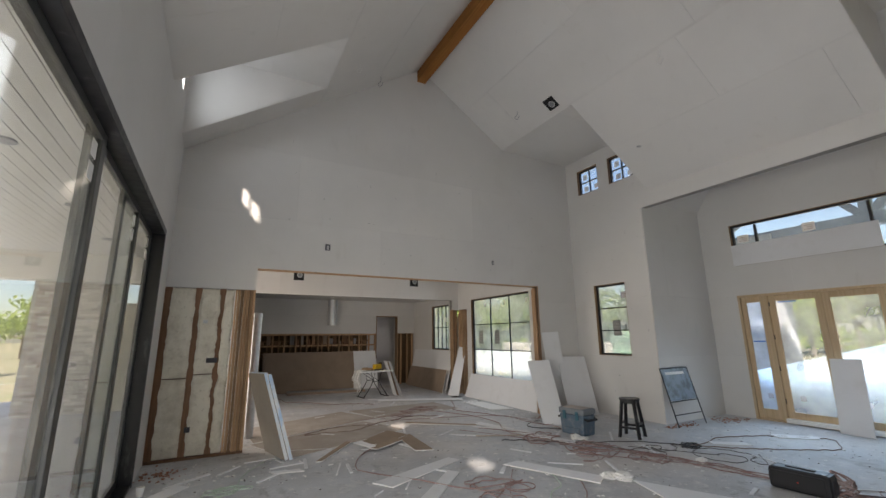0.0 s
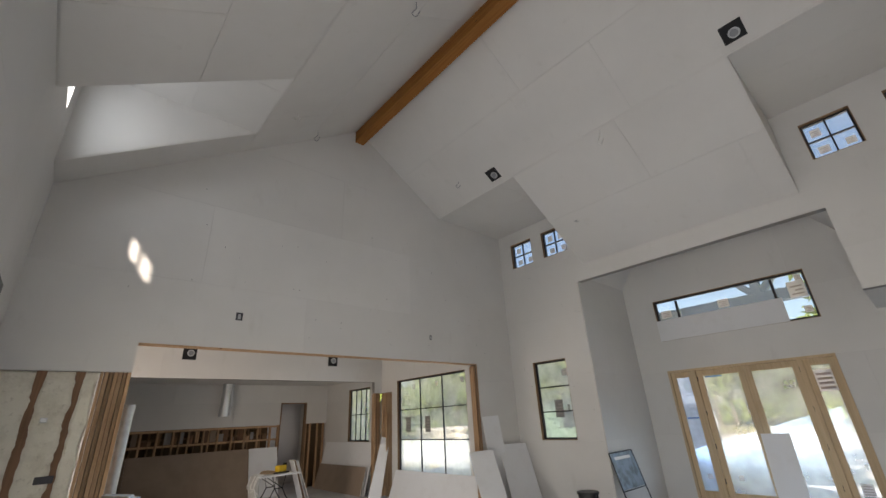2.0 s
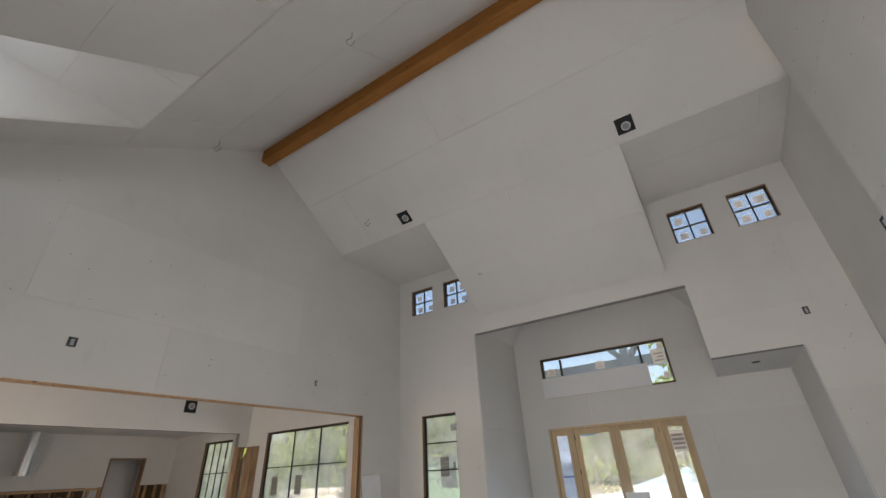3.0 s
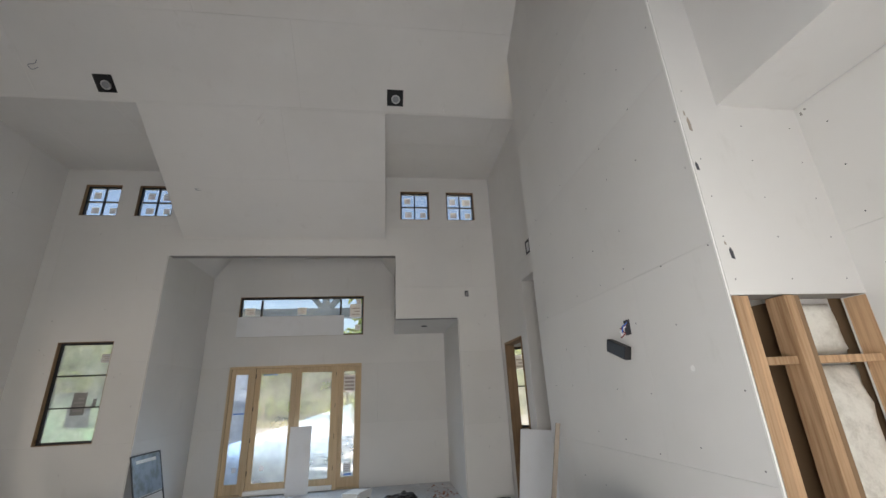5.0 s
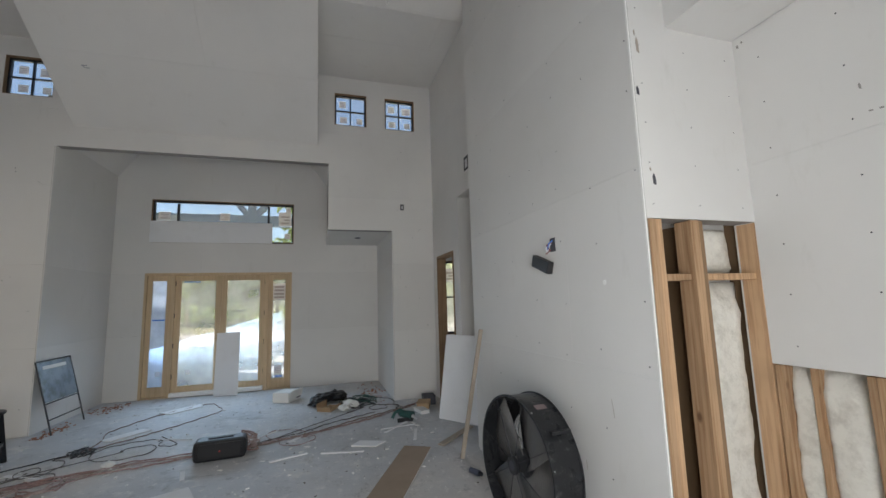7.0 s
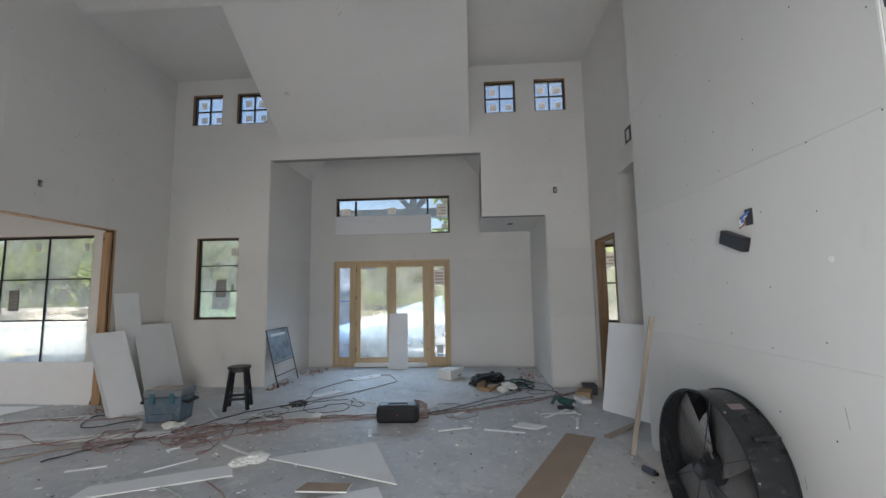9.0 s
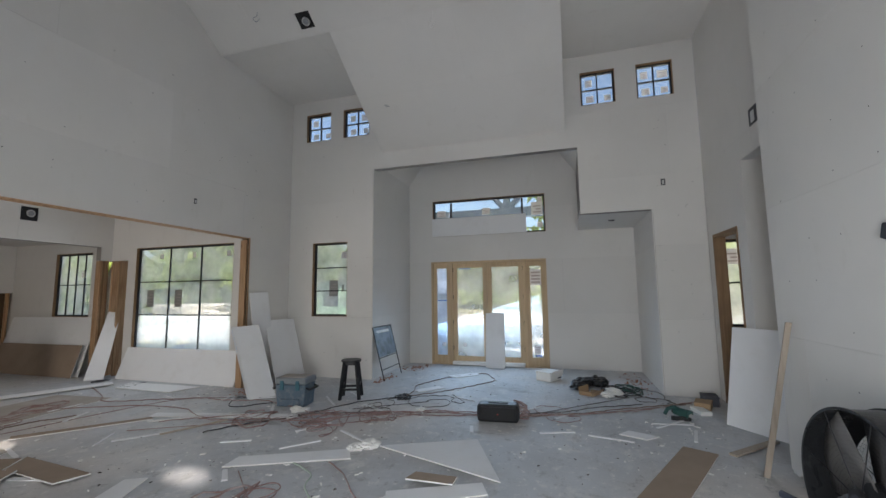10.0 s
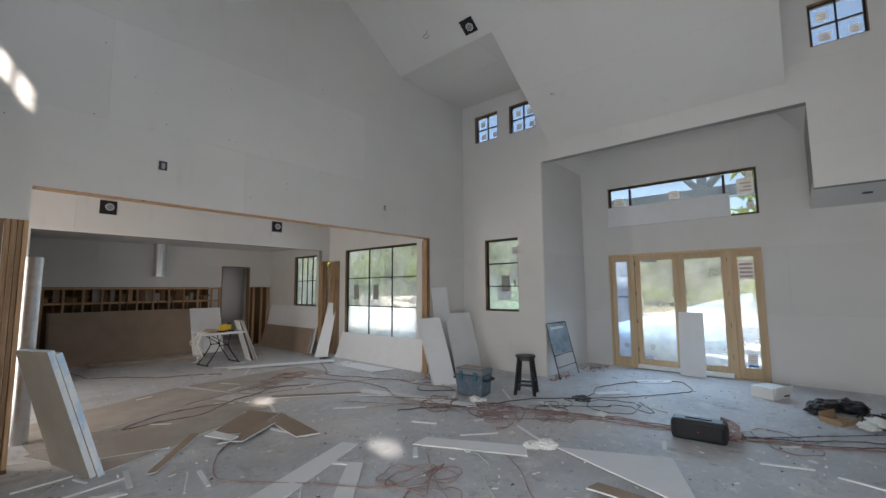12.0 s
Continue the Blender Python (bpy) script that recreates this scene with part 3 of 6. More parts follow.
def window(name, axis, face, y0, y1, z0, z1, cols, rows, label, deep=0.10, glass=None, stickers=(), bar_w=0.022, frame_w=0.045):
    """A black-framed window in an opening of a wall whose room face is at x = face; it sits deep behind it, towards +x (or -x where deep < 0)."""
    s = 1 if deep > 0 else -1
    win = setting(new(name), label, "window")
    win.matrix_world = pose(face + deep, y0, z0)
    w, h = y1 - y0, z1 - z0
    bm = bmesh.new()
    for a, b, c, d in ((0, w, 0, frame_w), (0, w, h - frame_w, h), (0, frame_w, frame_w, h - frame_w), (w - frame_w, w, frame_w, h - frame_w)):
        add_box(bm, -0.03, 0.03, a, b, c, d, bevel=0.003)
    part("window_frame", bm, M_BLACK, win)
    iw, ih = w - 2 * frame_w, h - 2 * frame_w
    for i in range(1, cols):
        y = frame_w + iw * i / cols
        part("mullion", box(-0.02, 0.02, y - bar_w / 2, y + bar_w / 2, frame_w, h - frame_w), M_BLACK, win)
    for j in range(1, rows):
        z = frame_w + ih * j / rows
        part("muntin", box(-0.018, 0.018, frame_w, w - frame_w, z - bar_w / 2, z + bar_w / 2), M_BLACK, win)
    for i in range(cols):
        for j in range(rows):
            a, c = frame_w + iw * i / cols, frame_w + ih * j / rows
            p = part("pane", box(-0.003, 0.003, a, a + iw / cols, c, c + ih / rows), glass or M_GLASS, win)
            p.visible_shadow = False
    for y, z, a, b, dark in stickers:
        st = part("sticker", box(-0.012 * s - 0.001, -0.012 * s + 0.001, y, y + a, z, z + b), M_LABELDARK if dark else M_LABELBACK, win, "paper glass label")
        n = 3 if not dark else 4
        for q in range(n):
            part("print_bar", box(-0.0145 * s - 0.0008, -0.0145 * s + 0.0008, y + a * 0.15, y + a * (0.85 if q % 2 == 0 else 0.6), z + b * (0.16 + 0.7 * q / n), z + b * (0.16 + 0.7 * q / n) + b * 0.09),
                 M_LABELPRINT if dark else M_LABELFAINT, st)
    if deep > 0:
        for a, b, c, d in ((0.001, w - 0.001, 0.001, 0.010), (0.001, w - 0.001, h - 0.010, h - 0.001), (0.001, 0.010, 0.011, h - 0.011), (w - 0.010, w - 0.001, 0.011, h - 0.011)):
            part("liner", box(-deep + 0.004, -0.031, a, b, c, d), M_DARKWOOD, win, "thin bare wooden liner")
    return win


SMALL = [(0.06, 0.36, 0.17, 0.14, False), (0.36, 0.08, 0.13, 0.12, False), (0.07, 0.08, 0.11, 0.11, False), (0.38, 0.38, 0.12, 0.13, False)]
for i, (a, b, c, d) in enumerate(FRONT[:4]):
    window(f"window_{i + 1}", "x", XF, a, b, c, d, 2, 2, "small square black-framed clerestory window with paper labels", stickers=SMALL if i % 2 else SMALL[1:], frame_w=0.035)
window("window_5", "x", XF, 5.87, 6.71, 1.235, 2.79, 1, 3, "narrow black-framed window with a dark glass label", glass=M_HAZY,
       stickers=[(0.27, 0.42, 0.20, 0.34, True), (0.12, 0.52, 0.05, 0.14, True), (0.05, 1.22, 0.14, 0.14, False)])
window("window_6", "x", XW, *DINWIN, 3, 3, "tall black-framed dining window of nine panes", glass=M_HAZY,
       stickers=[(1.38, 0.92, 0.20, 0.36, True), (2.16, 0.92, 0.20, 0.36, True), (1.05, 1.95, 0.10, 0.12, False), (0.14, 1.95, 0.10, 0.12, False), (1.95, 1.95, 0.10, 0.12, False)], deep=0.09)
window("window_7", "x", XW, *KITWIN, 4, 2, "black-framed kitchen window with four tall lights", deep=0.09, glass=M_HAZY, stickers=[(0.3, 0.9, 0.14, 0.16, False)])
window("window_8", "x", XF - 0.02, -1.9, -0.92, 1.1, 2.5, 2, 2, "black-framed hall window", glass=M_HAZY, stickers=[(0.74, 1.0, 0.2, 0.25, False)])
for i, (a, b, c, d) in enumerate(dormer_windows):
    window(f"window_{i + 9}", "x", XB, a, b, c, d, 2, 1, "small black-framed dormer window", deep=-0.10, frame_w=0.03)
window("window_12", "x", XA, *TRANSOM, 1, 1, "wide transom window half covered by a drywall offcut", deep=0.09,
       stickers=[(2.42, 0.50, 0.22, 0.16, False), (1.30, 0.50, 0.20, 0.16, False), (0.06, 0.42, 0.26, 0.30, False), (0.07, 0.12, 0.12, 0.12, False), (0.07, 0.72, 0.1, 0.12, False)], glass=M_GLASS)
for y in (2.45, 4.20):
    part("mullion", box(-0.03, 0.03, y - TRANSOM[0] - 0.02, y - TRANSOM[0] + 0.02, 0.045, 0.835), M_BLACK, bpy.data.objects["window_12"])
tagged(part("drywall_offcut", box(XA - 0.006, XA + 0.007, 2.36, 4.67, 3.085, 3.53), M_BOARD), "grey drywall offcut across the transom opening", "drywall sheet")


def french_doors():
    """Fir entry unit: two doors between two sidelights, on the entry wall."""
    y0, y1, top = DOORS[0], DOORS[1], DOORS[3]
    unit = setting(new("door_1"), "unfinished fir double front door with sidelights and filmed glass", "door")
    unit.matrix_world = pose(XA + 0.05, y0, 0)
    w = y1 - y0
    part("jamb", box(-0.07, 0.08, 0.0, 0.045, 0, top), M_DOORWOOD, unit)
    part("jamb", box(-0.07, 0.08, w - 0.045, w, 0, top), M_DOORWOOD, unit)
    part("head", box(-0.07, 0.08, 0.045, w - 0.045, top - 0.045, top), M_DOORWOOD, unit)
    posts = (0.50, w - 0.50)
    for p in posts:
        part("mullion_post", box(-0.07, 0.08, p - 0.035, p + 0.035, 0.0, top - 0.045), M_DOORWOOD, unit)
    part("sill", box(-0.05, 0.12, 0.045, w - 0.045, 0.0, 0.02), M_DOORWOOD, unit)

    def leaf(name, a, b, stile, low, lift=0.03, label="", glass=None):
        lf = part(name, box(-0.02, 0.025, a, a + stile, lift, top - 0.05, bevel=0.003), M_DOORWOOD, unit, label)
        part("stile", box(-0.02, 0.025, b - stile, b, lift, top - 0.05, bevel=0.003), M_DOORWOOD, lf)
        part("top_rail", box(-0.019, 0.024, a + stile, b - stile, top - 0.05 - 0.09, top - 0.05), M_DOORWOOD, lf)
        part("bottom_rail", box(-0.019, 0.024, a + stile, b - stile, lift, lift + low), M_DOORWOOD, lf)
        for z0, z1 in ((lift + low, lift + low + 0.02), (top - 0.16, top - 0.14)):
            part("bead", box(-0.026, -0.015, a + stile, b - stile, z0, z1), M_DOORWOOD, lf)
        g = part("pane", box(-0.004, 0.004, a + stile, b - stile, lift + low, top - 0.14), glass or M_FILM, lf, "glass under blue-white protective film")
        g.visible_shadow = False
        return lf
    leaf("sidelight", 0.045, 0.465, 0.085, 0.17, label="narrow fir sidelight")
    leaf("sidelight", w - 0.465, w - 0.045, 0.085, 0.17, label="narrow fir sidelight", glass=M_BLUEFILM)
    mid = w / 2
    right = leaf("door_leaf", 0.535, mid - 0.002, 0.105, 0.10, 0.09, "fir door leaf")
    left = leaf("door_leaf", mid + 0.002, w - 0.535, 0.105, 0.10, 0.09, "fir door leaf")
    for lf, y in ((right, 0.535), (left, w - 0.535)):
        for z in (0.35, 0.95, 1.55, 2.2):
            part("hinge", box(-0.034, -0.018, y - 0.012, y + 0.012, z, z + 0.09), M_BLACK, lf, "dark hinge")
    part("latch", box(-0.03, -0.02, mid + 0.03, mid + 0.06, 1.0, 1.06), M_STEEL, left, "steel latch plate")
    part("tape", box(-0.006, -0.0045, w - 0.37, w - 0.15, 1.50, 1.525), M_BLUETAPE, unit, "strip of blue tape")
    part("tape", box(-0.006, -0.0045, w - 0.98, w - 0.68, 2.26, 2.285), M_BLUETAPE, unit, "strip of blue tape")
    for y, z, a, b in ((0.13, 1.86, 0.25, 0.36), (0.18, 0.30, 0.15, 0.18)):
        st = part("sticker", box(-0.0095, -0.008, y, y + a, z, z + b), M_LABELBACK, unit, "paper glass label")
        for q in range(4):
            part("print_bar", box(-0.0115, -0.0098, y + a * 0.1, y + a * 0.9, z + b * (0.1 + 0.21 * q), z + b * (0.1 + 0.21 * q) + b * 0.11), M_LABELFAINT, st)
    part("tape", box(-0.0095, -0.008, 0.17, 0.32, 0.24, 0.275), M_BLUETAPE, unit, "strip of blue tape")
    for y, z in ((1.9, 0.42), (2.42, 0.42), (1.0, 0.42)):
        part("sticker", box(-0.0095, -0.008, y, y + 0.09, z, z + 0.09), M_LABELBACK, unit, "paper glass label")
    part("threshold", box(-0.15, -0.02, 0.54, w - 0.54, 0.02, 0.09, bevel=0.004), M_EDGE, unit, "pale temporary threshold board")


french_doors()


_k = Mat("dusty_dark_frame", (0.05, 0.052, 0.05), 0.35, spec=0.5)
_k.mix(_k.ramp(_k.noise(0.25, 5, 0.7, (1, 1, 0.25)), 0.5, 0.72), (0.14, 0.14, 0.135), 0.6)
M_PANELFRAME = _k.m


def slider():
    """Black patio slider with four tall panels on stepped tracks."""
    y0, y1, z0, z1 = SLIDER
    sl = setting(new("door_2"), "tall black aluminium patio slider with dusty glass panels", "door")
    sl.matrix_world = pose(XB, y0, 0)
    w, f = y1 - y0, 0.075
    part("head_frame", box(-0.17, 0.015, 0, w, z1 - f, z1, bevel=0.004), M_BLACK, sl)
    part("side_frame", box(-0.17, 0.015, 0, f, 0.0, z1 - f, bevel=0.004), M_BLACK, sl)
    part("side_frame", box(-0.17, 0.015, w - f, w, 0.0, z1 - f, bevel=0.004), M_BLACK, sl)
    part("track", box(-0.17, 0.005, f, w - f, 0.0, 0.03), M_BLACK, sl)
    spans = [(f, 2.12), (2.0, 4.29), (4.10, 6.10), (5.35, w - f)]
    for i, (a, b) in enumerate(spans):
        x = (-0.045, -0.085, -0.125, -0.145)[i]
        s = 0.10
        pn = part("sliding_panel", box(x - 0.018, x + 0.018, a, a + s, 0.03, z1 - f, bevel=0.003), M_PANELFRAME, sl, "dusty glass panel in a black frame")
        part("stile", box(x - 0.018, x + 0.018, b - s, b, 0.03, z1 - f, bevel=0.003), M_PANELFRAME, pn)
        part("top_rail", box(x - 0.017, x + 0.017, a + s, b - s, z1 - f - 0.06, z1 - f), M_PANELFRAME, pn)
        part("bottom_rail", box(x - 0.017, x + 0.017, a + s, b - s, 0.03, 0.12), M_PANELFRAME, pn)
        g = part("pane", box(x - 0.004, x + 0.004, a + s, b - s, 0.12, z1 - f - 0.06), M_SLIDE, pn)
        g.visible_shadow = False
        for z in (z1 - 0.45, z1 - 0.30):
            part("sticker", box(x + 0.005, x + 0.0065, b - s - 0.16, b - s - 0.05, z, z + 0.11), M_PAPER, pn, "paper glass label")


slider()


def open_frame(name, axis_face, x0, x1, z1, y, label):
    """Rough wooden lining round an opening in a wall along x."""
    fr = setting(new(name), label, "door frame")
    part("jack_stud", box(x1 - 0.04, x1 - 0.002, y - 0.15, y + 0.012, 0, z1 - 0.042), M_DARKWOOD, fr)
    part("jack_stud", box(x0 + 0.002, x0 + 0.04, y - 0.16, y + 0.012, 0, z1 - 0.042), M_DARKWOOD, fr)
    part("header", box(x0 + 0.002, x1 - 0.002, y - 0.16, y + 0.012, z1 - 0.04, z1 - 0.002), M_DARKWOOD, fr)


open_frame("door_frame", "y", RDOOR[0], RDOOR[1], RDOOR[3], YR, "bare pine lining of a hall doorway")

# ---- bare framing ----


def framing(name, label, items, at=(0, 0, 0)):
    fr = setting(new(name), label, "wall framing")
    fr.matrix_world = pose(*at)
    for nm, (x0, x1, y0, y1, z0, z1), mat in items:
        ob = part(nm, box(0, x1 - x0, 0, y1 - y0, 0, z1 - z0, bevel=0.003), mat, fr)
        ob.location = (x0 - at[0], y0 - at[1], z0 - at[2])
    return fr


# left pier of the gable wall: foamed bays and a built-up post
pier = framing("framing_gable_left", "bare pine studs with foam-filled bays", [
    ("stud", (0.375, 0.40, YG + 0.02, YG + 0.145, 0.04, 2.43), M_STUD),
    ("stud", (0.408, 0.446, YG - 0.010, YG + 0.145, 0.04, 2.43), M_STUD),
    # The set-back studs are darker, drawing shade lines between the planks.
    ("stud", (0.454, 0.488, YG + 0.010, YG + 0.145, 0.04, 2.43), M_DARKWOOD),
    ("stud", (0.496, 0.532, YG - 0.008, YG + 0.145, 0.04, 2.43), M_STUD),
    ("stud", (0.536, 0.576, YG - 0.004, YG + 0.145, 0.04, 2.43), M_STUD),
    ("stud", (0.584, 0.616, YG + 0.010, YG + 0.145, 0.04, 2.43), M_DARKWOOD),
    ("stud", (0.622, 0.66, YG - 0.004, YG + 0.145, 0.04, 2.43), M_STUD),
    ("stud", (-0.170, -0.085, YG + 0.012, YG + 0.145, 0.04, 2.43), M_RUSTWOOD),
    ("stud", (0.155, 0.240, YG + 0.012, YG + 0.145, 0.04, 2.43), M_RUSTWOOD),
    ("stud", (-0.56, -0.470, YG + 0.012, YG + 0.145, 0.04, 2.43), M_RUSTWOOD),
    ("bottom_plate", (-0.56, 0.66, YG + 0.002, YG + 0.145, 0.0, 0.038), M_RUSTWOOD),
])


def lumpy(x0, x1, z0, z1, y, bulge, seed, nx=10, nz=34, depth=0.08):
    """A pillow of foam or batt in a stud bay, with an uneven face towards -y."""
    bm = bmesh.new()
    grid = [[None] * (nz + 1) for _ in range(nx + 1)]
    for i in range(nx + 1):
        for j in range(nz + 1):
            u, v = i / nx, j / nz
            x, z = x0 + u * (x1 - x0), z0 + v * (z1 - z0)
            edge = min(1.0, 6 * min(u, 1 - u) + 0.05) * min(1.0, 9 * min(v, 1 - v) + 0.1)
            k = noise.noise((x * 7 + seed, z * 5, seed)) * 0.6 + noise.noise((x * 2.5, z * 2 + seed, 3.0)) * 0.6
            grid[i][j] = bm.verts.new((x + 0.028 * noise.noise((z * 5, seed, u)) + 0.012 * noise.noise((z * 21, seed, u)), y + depth * (1 - edge) - bulge * edge * (0.55 + 0.5 * k), z))
    for i in range(nx):
        for j in range(nz):
            bm.faces.new((grid[i][j], grid[i + 1][j], grid[i + 1][j + 1], grid[i][j + 1]))
    r = bmesh.ops.extrude_face_region(bm, geom=list(bm.faces))
    for v in r["geom"]:
        if isinstance(v, bmesh.types.BMVert):
            v.co.y = y + depth + 0.012
    return bm


for i, (a, b, split) in enumerate(((-0.483, -0.158, 1.107), (-0.098, 0.169, 1.155), (0.226, 0.348, 0))):
    for j, (c, d) in enumerate(((0.045, split - 0.006), (split + 0.006, 2.425)) if split else ((0.045, 2.425),)):
        part("foam", lumpy(a - 0.014, b + 0.014, c, d, YG + 0.006, 0.03, 3.1 * i + j, 16, 64, 0.022), M_FOAM, pier, "pale spray foam", True)
setting(part("wall_pier_back", box(XB - 0.16, 0.36, YG + 0.147, YG + 0.16, 0, 2.45), M_OSB), "dark sheathing behind the foamed bays", "wall")
for x, z, w, h in ((0.06, 1.32, 0.15, 0.07), (-0.12, 0.37, 0.07, 0.07), (-0.03, 1.9, 0.06, 0.05)):
    tagged(part("junction_box", box(x, x + w, YG - 0.03, YG + 0.03, z, z + h, bevel=0.005), M_PRINT if z < 1.5 else M_STEEL), "dark electrical box sunk in the foam", "junction box")

# right end of the gable opening
framing("framing_gable_right", "bare pine studs at the end of the kitchen opening", [
    ("stud", (6.57, 6.61, YG - 0.006, YG + 0.15, 0.0, 2.79), M_STUD),
    ("stud", (6.53, 6.568, YG + 0.02, YG + 0.15, 0.0, 2.74), M_STUD),
])
setting(part("opening_header", box(0.66, 6.57, YG + 0.002, YG + 0.148, 2.775, 2.7885), M_STUD), "thin pine edge over the kitchen opening", "header")

# post between dining room and kitchen
framing("framing_kitchen_post", "bare built-up pine post beside the dining window", [
    ("stud", (6.62, 6.66, YK - 0.004, YK + 0.145, 0, 2.49), M_STUD),
    ("stud", (6.664, 6.704, YK - 0.008, YK + 0.145, 0, 2.49), M_DARKWOOD),
    ("stud", (6.708, 6.748, YK - 0.004, YK + 0.145, 0, 2.49), M_STUD),
    ("stud", (6.752, 6.79, YK - 0.008, YK + 0.145, 0, 2.49), M_DARKWOOD),
    ("stud", (6.80, 6.99, YK - 0.12, YK - 0.08, 0, 2.49), M_STUD),
    ("stud", (6.80, 6.99, YK - 0.33, YK - 0.29, 0, 2.49), M_STUD),
])
pf = part("foam", lumpy(-0.23, -0.02, 0, 2.48, 0, 0.03, 8.0), M_FOAM, bpy.data.objects["framing_kitchen_post"], "pale spray foam", True)
pf.matrix_local = pose(6.87, YK - 0.08, 0, 0, 0, -90) @ pose(0.0, 0, 0)

# open bays of the kitchen's far wall
items = [("top_plate", (XB, 5.27, YE + 0.003, YE + 0.10, 1.76, 1.81), M_STUD), ("fire_block", (XB, 5.27, YE + 0.02, YE + 0.09, 1.40, 1.45), M_STUD),
         ("bottom_plate", (XB, 5.27, YE + 0.003, YE + 0.10, 0, 0.04), M_STUD)]
x = XB + 0.2
while x < 5.25:
    items.append(("stud", (x, x + 0.04, YE + 0.005, YE + 0.10, 0.04, 1.76), M_STUD))
    x += 0.36
for x in (5.27, 6.15, 6.30, 6.55, 6.75):
    items.append(("stud", (x, x + 0.04, YE + 0.005, YE + 0.10, 0.0, 2.44 if x < 6.2 else 1.82), M_STUD))
fill = random.Random(31)
for k in range(15):
    x = XB + 0.245 + 0.36 * k
    for q in range(2):
        w = fill.uniform(0.06, 0.16)
        items.append(("backing_strip", (x + 0.16 * q, x + 0.16 * q + w, YE + 0.105 + 0.02 * q, YE + 0.12 + 0.02 * q, 1.46, fill.choice((1.56, 1.66, 1.75))), fill.choice((M_BACKPAPER, M_CORE, M_RUSTWOOD, M_STUD, M_DARKWOOD))))
framing("framing_kitchen", "row of bare pine studs under grey drywall", items)

# second row of studs deeper in
items = [("top_plate", (XB, 5.2, YE + 0.55, YE + 0.64, 1.9, 1.95), M_STUD), ("fire_block", (XB, 5.2, YE + 0.56, YE + 0.63, 1.55, 1.6), M_DARKWOOD)]
for i in range(16):
    items.append(("stud", (XB + 0.1 + 0.36 * i, XB + 0.14 + 0.36 * i, YE + 0.55, YE + 0.64, 0.0, 1.9), M_STUD if i % 2 else M_DARKWOOD))
framing("framing_pantry", "row of bare pine studs deeper in the wall", items)
setting(part("wall_pantry_end", box(6.2, XW - 0.002, YE + 0.30, YE + 0.32, 0, 2.9), M_OSB), "dark brown sheathing behind the end studs", "wall")
setting(part("wall_pantry_sheathing", box(XB, 5.2, YE + 0.66, YE + 0.68, 0, 2.9), M_OSB), "dark brown sheathing behind the studs", "wall")
kd = setting(new("door_frame_kitchen"), "brown door lining in the kitchen's far wall", "door frame")
part("jamb", box(KDOOR[0] + 0.002, KDOOR[0] + 0.03, YE - 0.012, YE + 0.16, 0, KDOOR[3] - 0.032), M_DARKWOOD, kd)
part("jamb", box(KDOOR[1] - 0.03, KDOOR[1] - 0.002, YE - 0.012, YE + 0.16, 0, KDOOR[3] - 0.032), M_DARKWOOD, kd)
part("head", box(KDOOR[0] + 0.002, KDOOR[1] - 0.002, YE - 0.012, YE + 0.16, KDOOR[3] - 0.03, KDOOR[3] - 0.002), M_DARKWOOD, kd)

# stud bay beside the fan wall
framing("framing_niche_side", "bare pine studs of an open wall", [
    ("stud", (XC - 0.004, XC + 0.135, -0.50, -0.446, 0.0, 2.16), M_STUD),
    ("stud", (XC + 0.002, XC + 0.12, -0.548, -0.504, 0.0, 2.16), M_STUD),
    ("stud", (XC - 0.002, XC + 0.12, -0.822, -0.76, 0.0, 2.16), M_STUD),
    # Darker wood carries the shade on this set-back stud.
    ("stud", (XC + 0.012, XC + 0.12, -0.868, -0.825, 0.0, 2.16), M_DARKWOOD),
    ("stud", (XC + 0.004, XC + 0.125, -1.33, -1.285, 0.0, 2.16), M_STUD),
    ("fire_block", (XC + 0.03, XC + 0.12, -0.76, -0.548, 1.80, 1.84), M_STUD),
    ("fire_block", (XC + 0.03, XC + 0.12, -1.285, -0.868, 1.80, 1.84), M_STUD),
    ("bottom_plate", (XC + 0.0, XC + 0.135, -1.285, -0.548, 0.0, 0.038), M_STUD),
])
fb = tagged(part("insulation_batt", lumpy(-0.40, 0.03, 0.05, 1.79, 0, 0.06, 5.5, depth=0.04), M_BATT, None, "", True), "white fluffy batt in an open stud bay", "insulation")
fb.matrix_world = pose(XC + 0.165, -1.28, 0, 0, 0, -90)
fb2 = tagged(part("insulation_batt", lumpy(-0.40, 0.03, 1.85, 2.15, 0, 0.05, 6.5, nz=10, depth=0.04), M_BATT, None, "", True), "white fluffy batt in an open stud bay", "insulation")
fb2.matrix_world = pose(XC + 0.19, -1.28, 0, 0, 0, -90)
setting(part("corner_bead", box(XC - 0.004, XC + 0.007, YF - 0.005, YF + 0.004, 0.02, 6.4), M_EDGE), "torn white paper edge on the outside corner", "trim")
# Dark sheet added behind the post where the gap is only shaded.
setting(part("wall_bay_divider", box(XC + 0.122, XC + 0.52, -0.872, -0.862, 0, 2.16), M_OSB), "added dark panel for the shade inside the open stud bay", "wall")
setting(part("wall_bay_side", box(XC + 0.127, XC + 0.6, -1.352, -1.335, 0, 2.3), M_OSB), "dark sheathing inside the open stud bay", "wall")
# Dark panel added so that the bay's depth reads as shade.
setting(part("wall_bay_back", box(XC + 0.55, XC + 0.57, -1.3, -0.46, 0, 2.2), M_OSB), "added dark panel for the shade at the open bay's back", "wall")

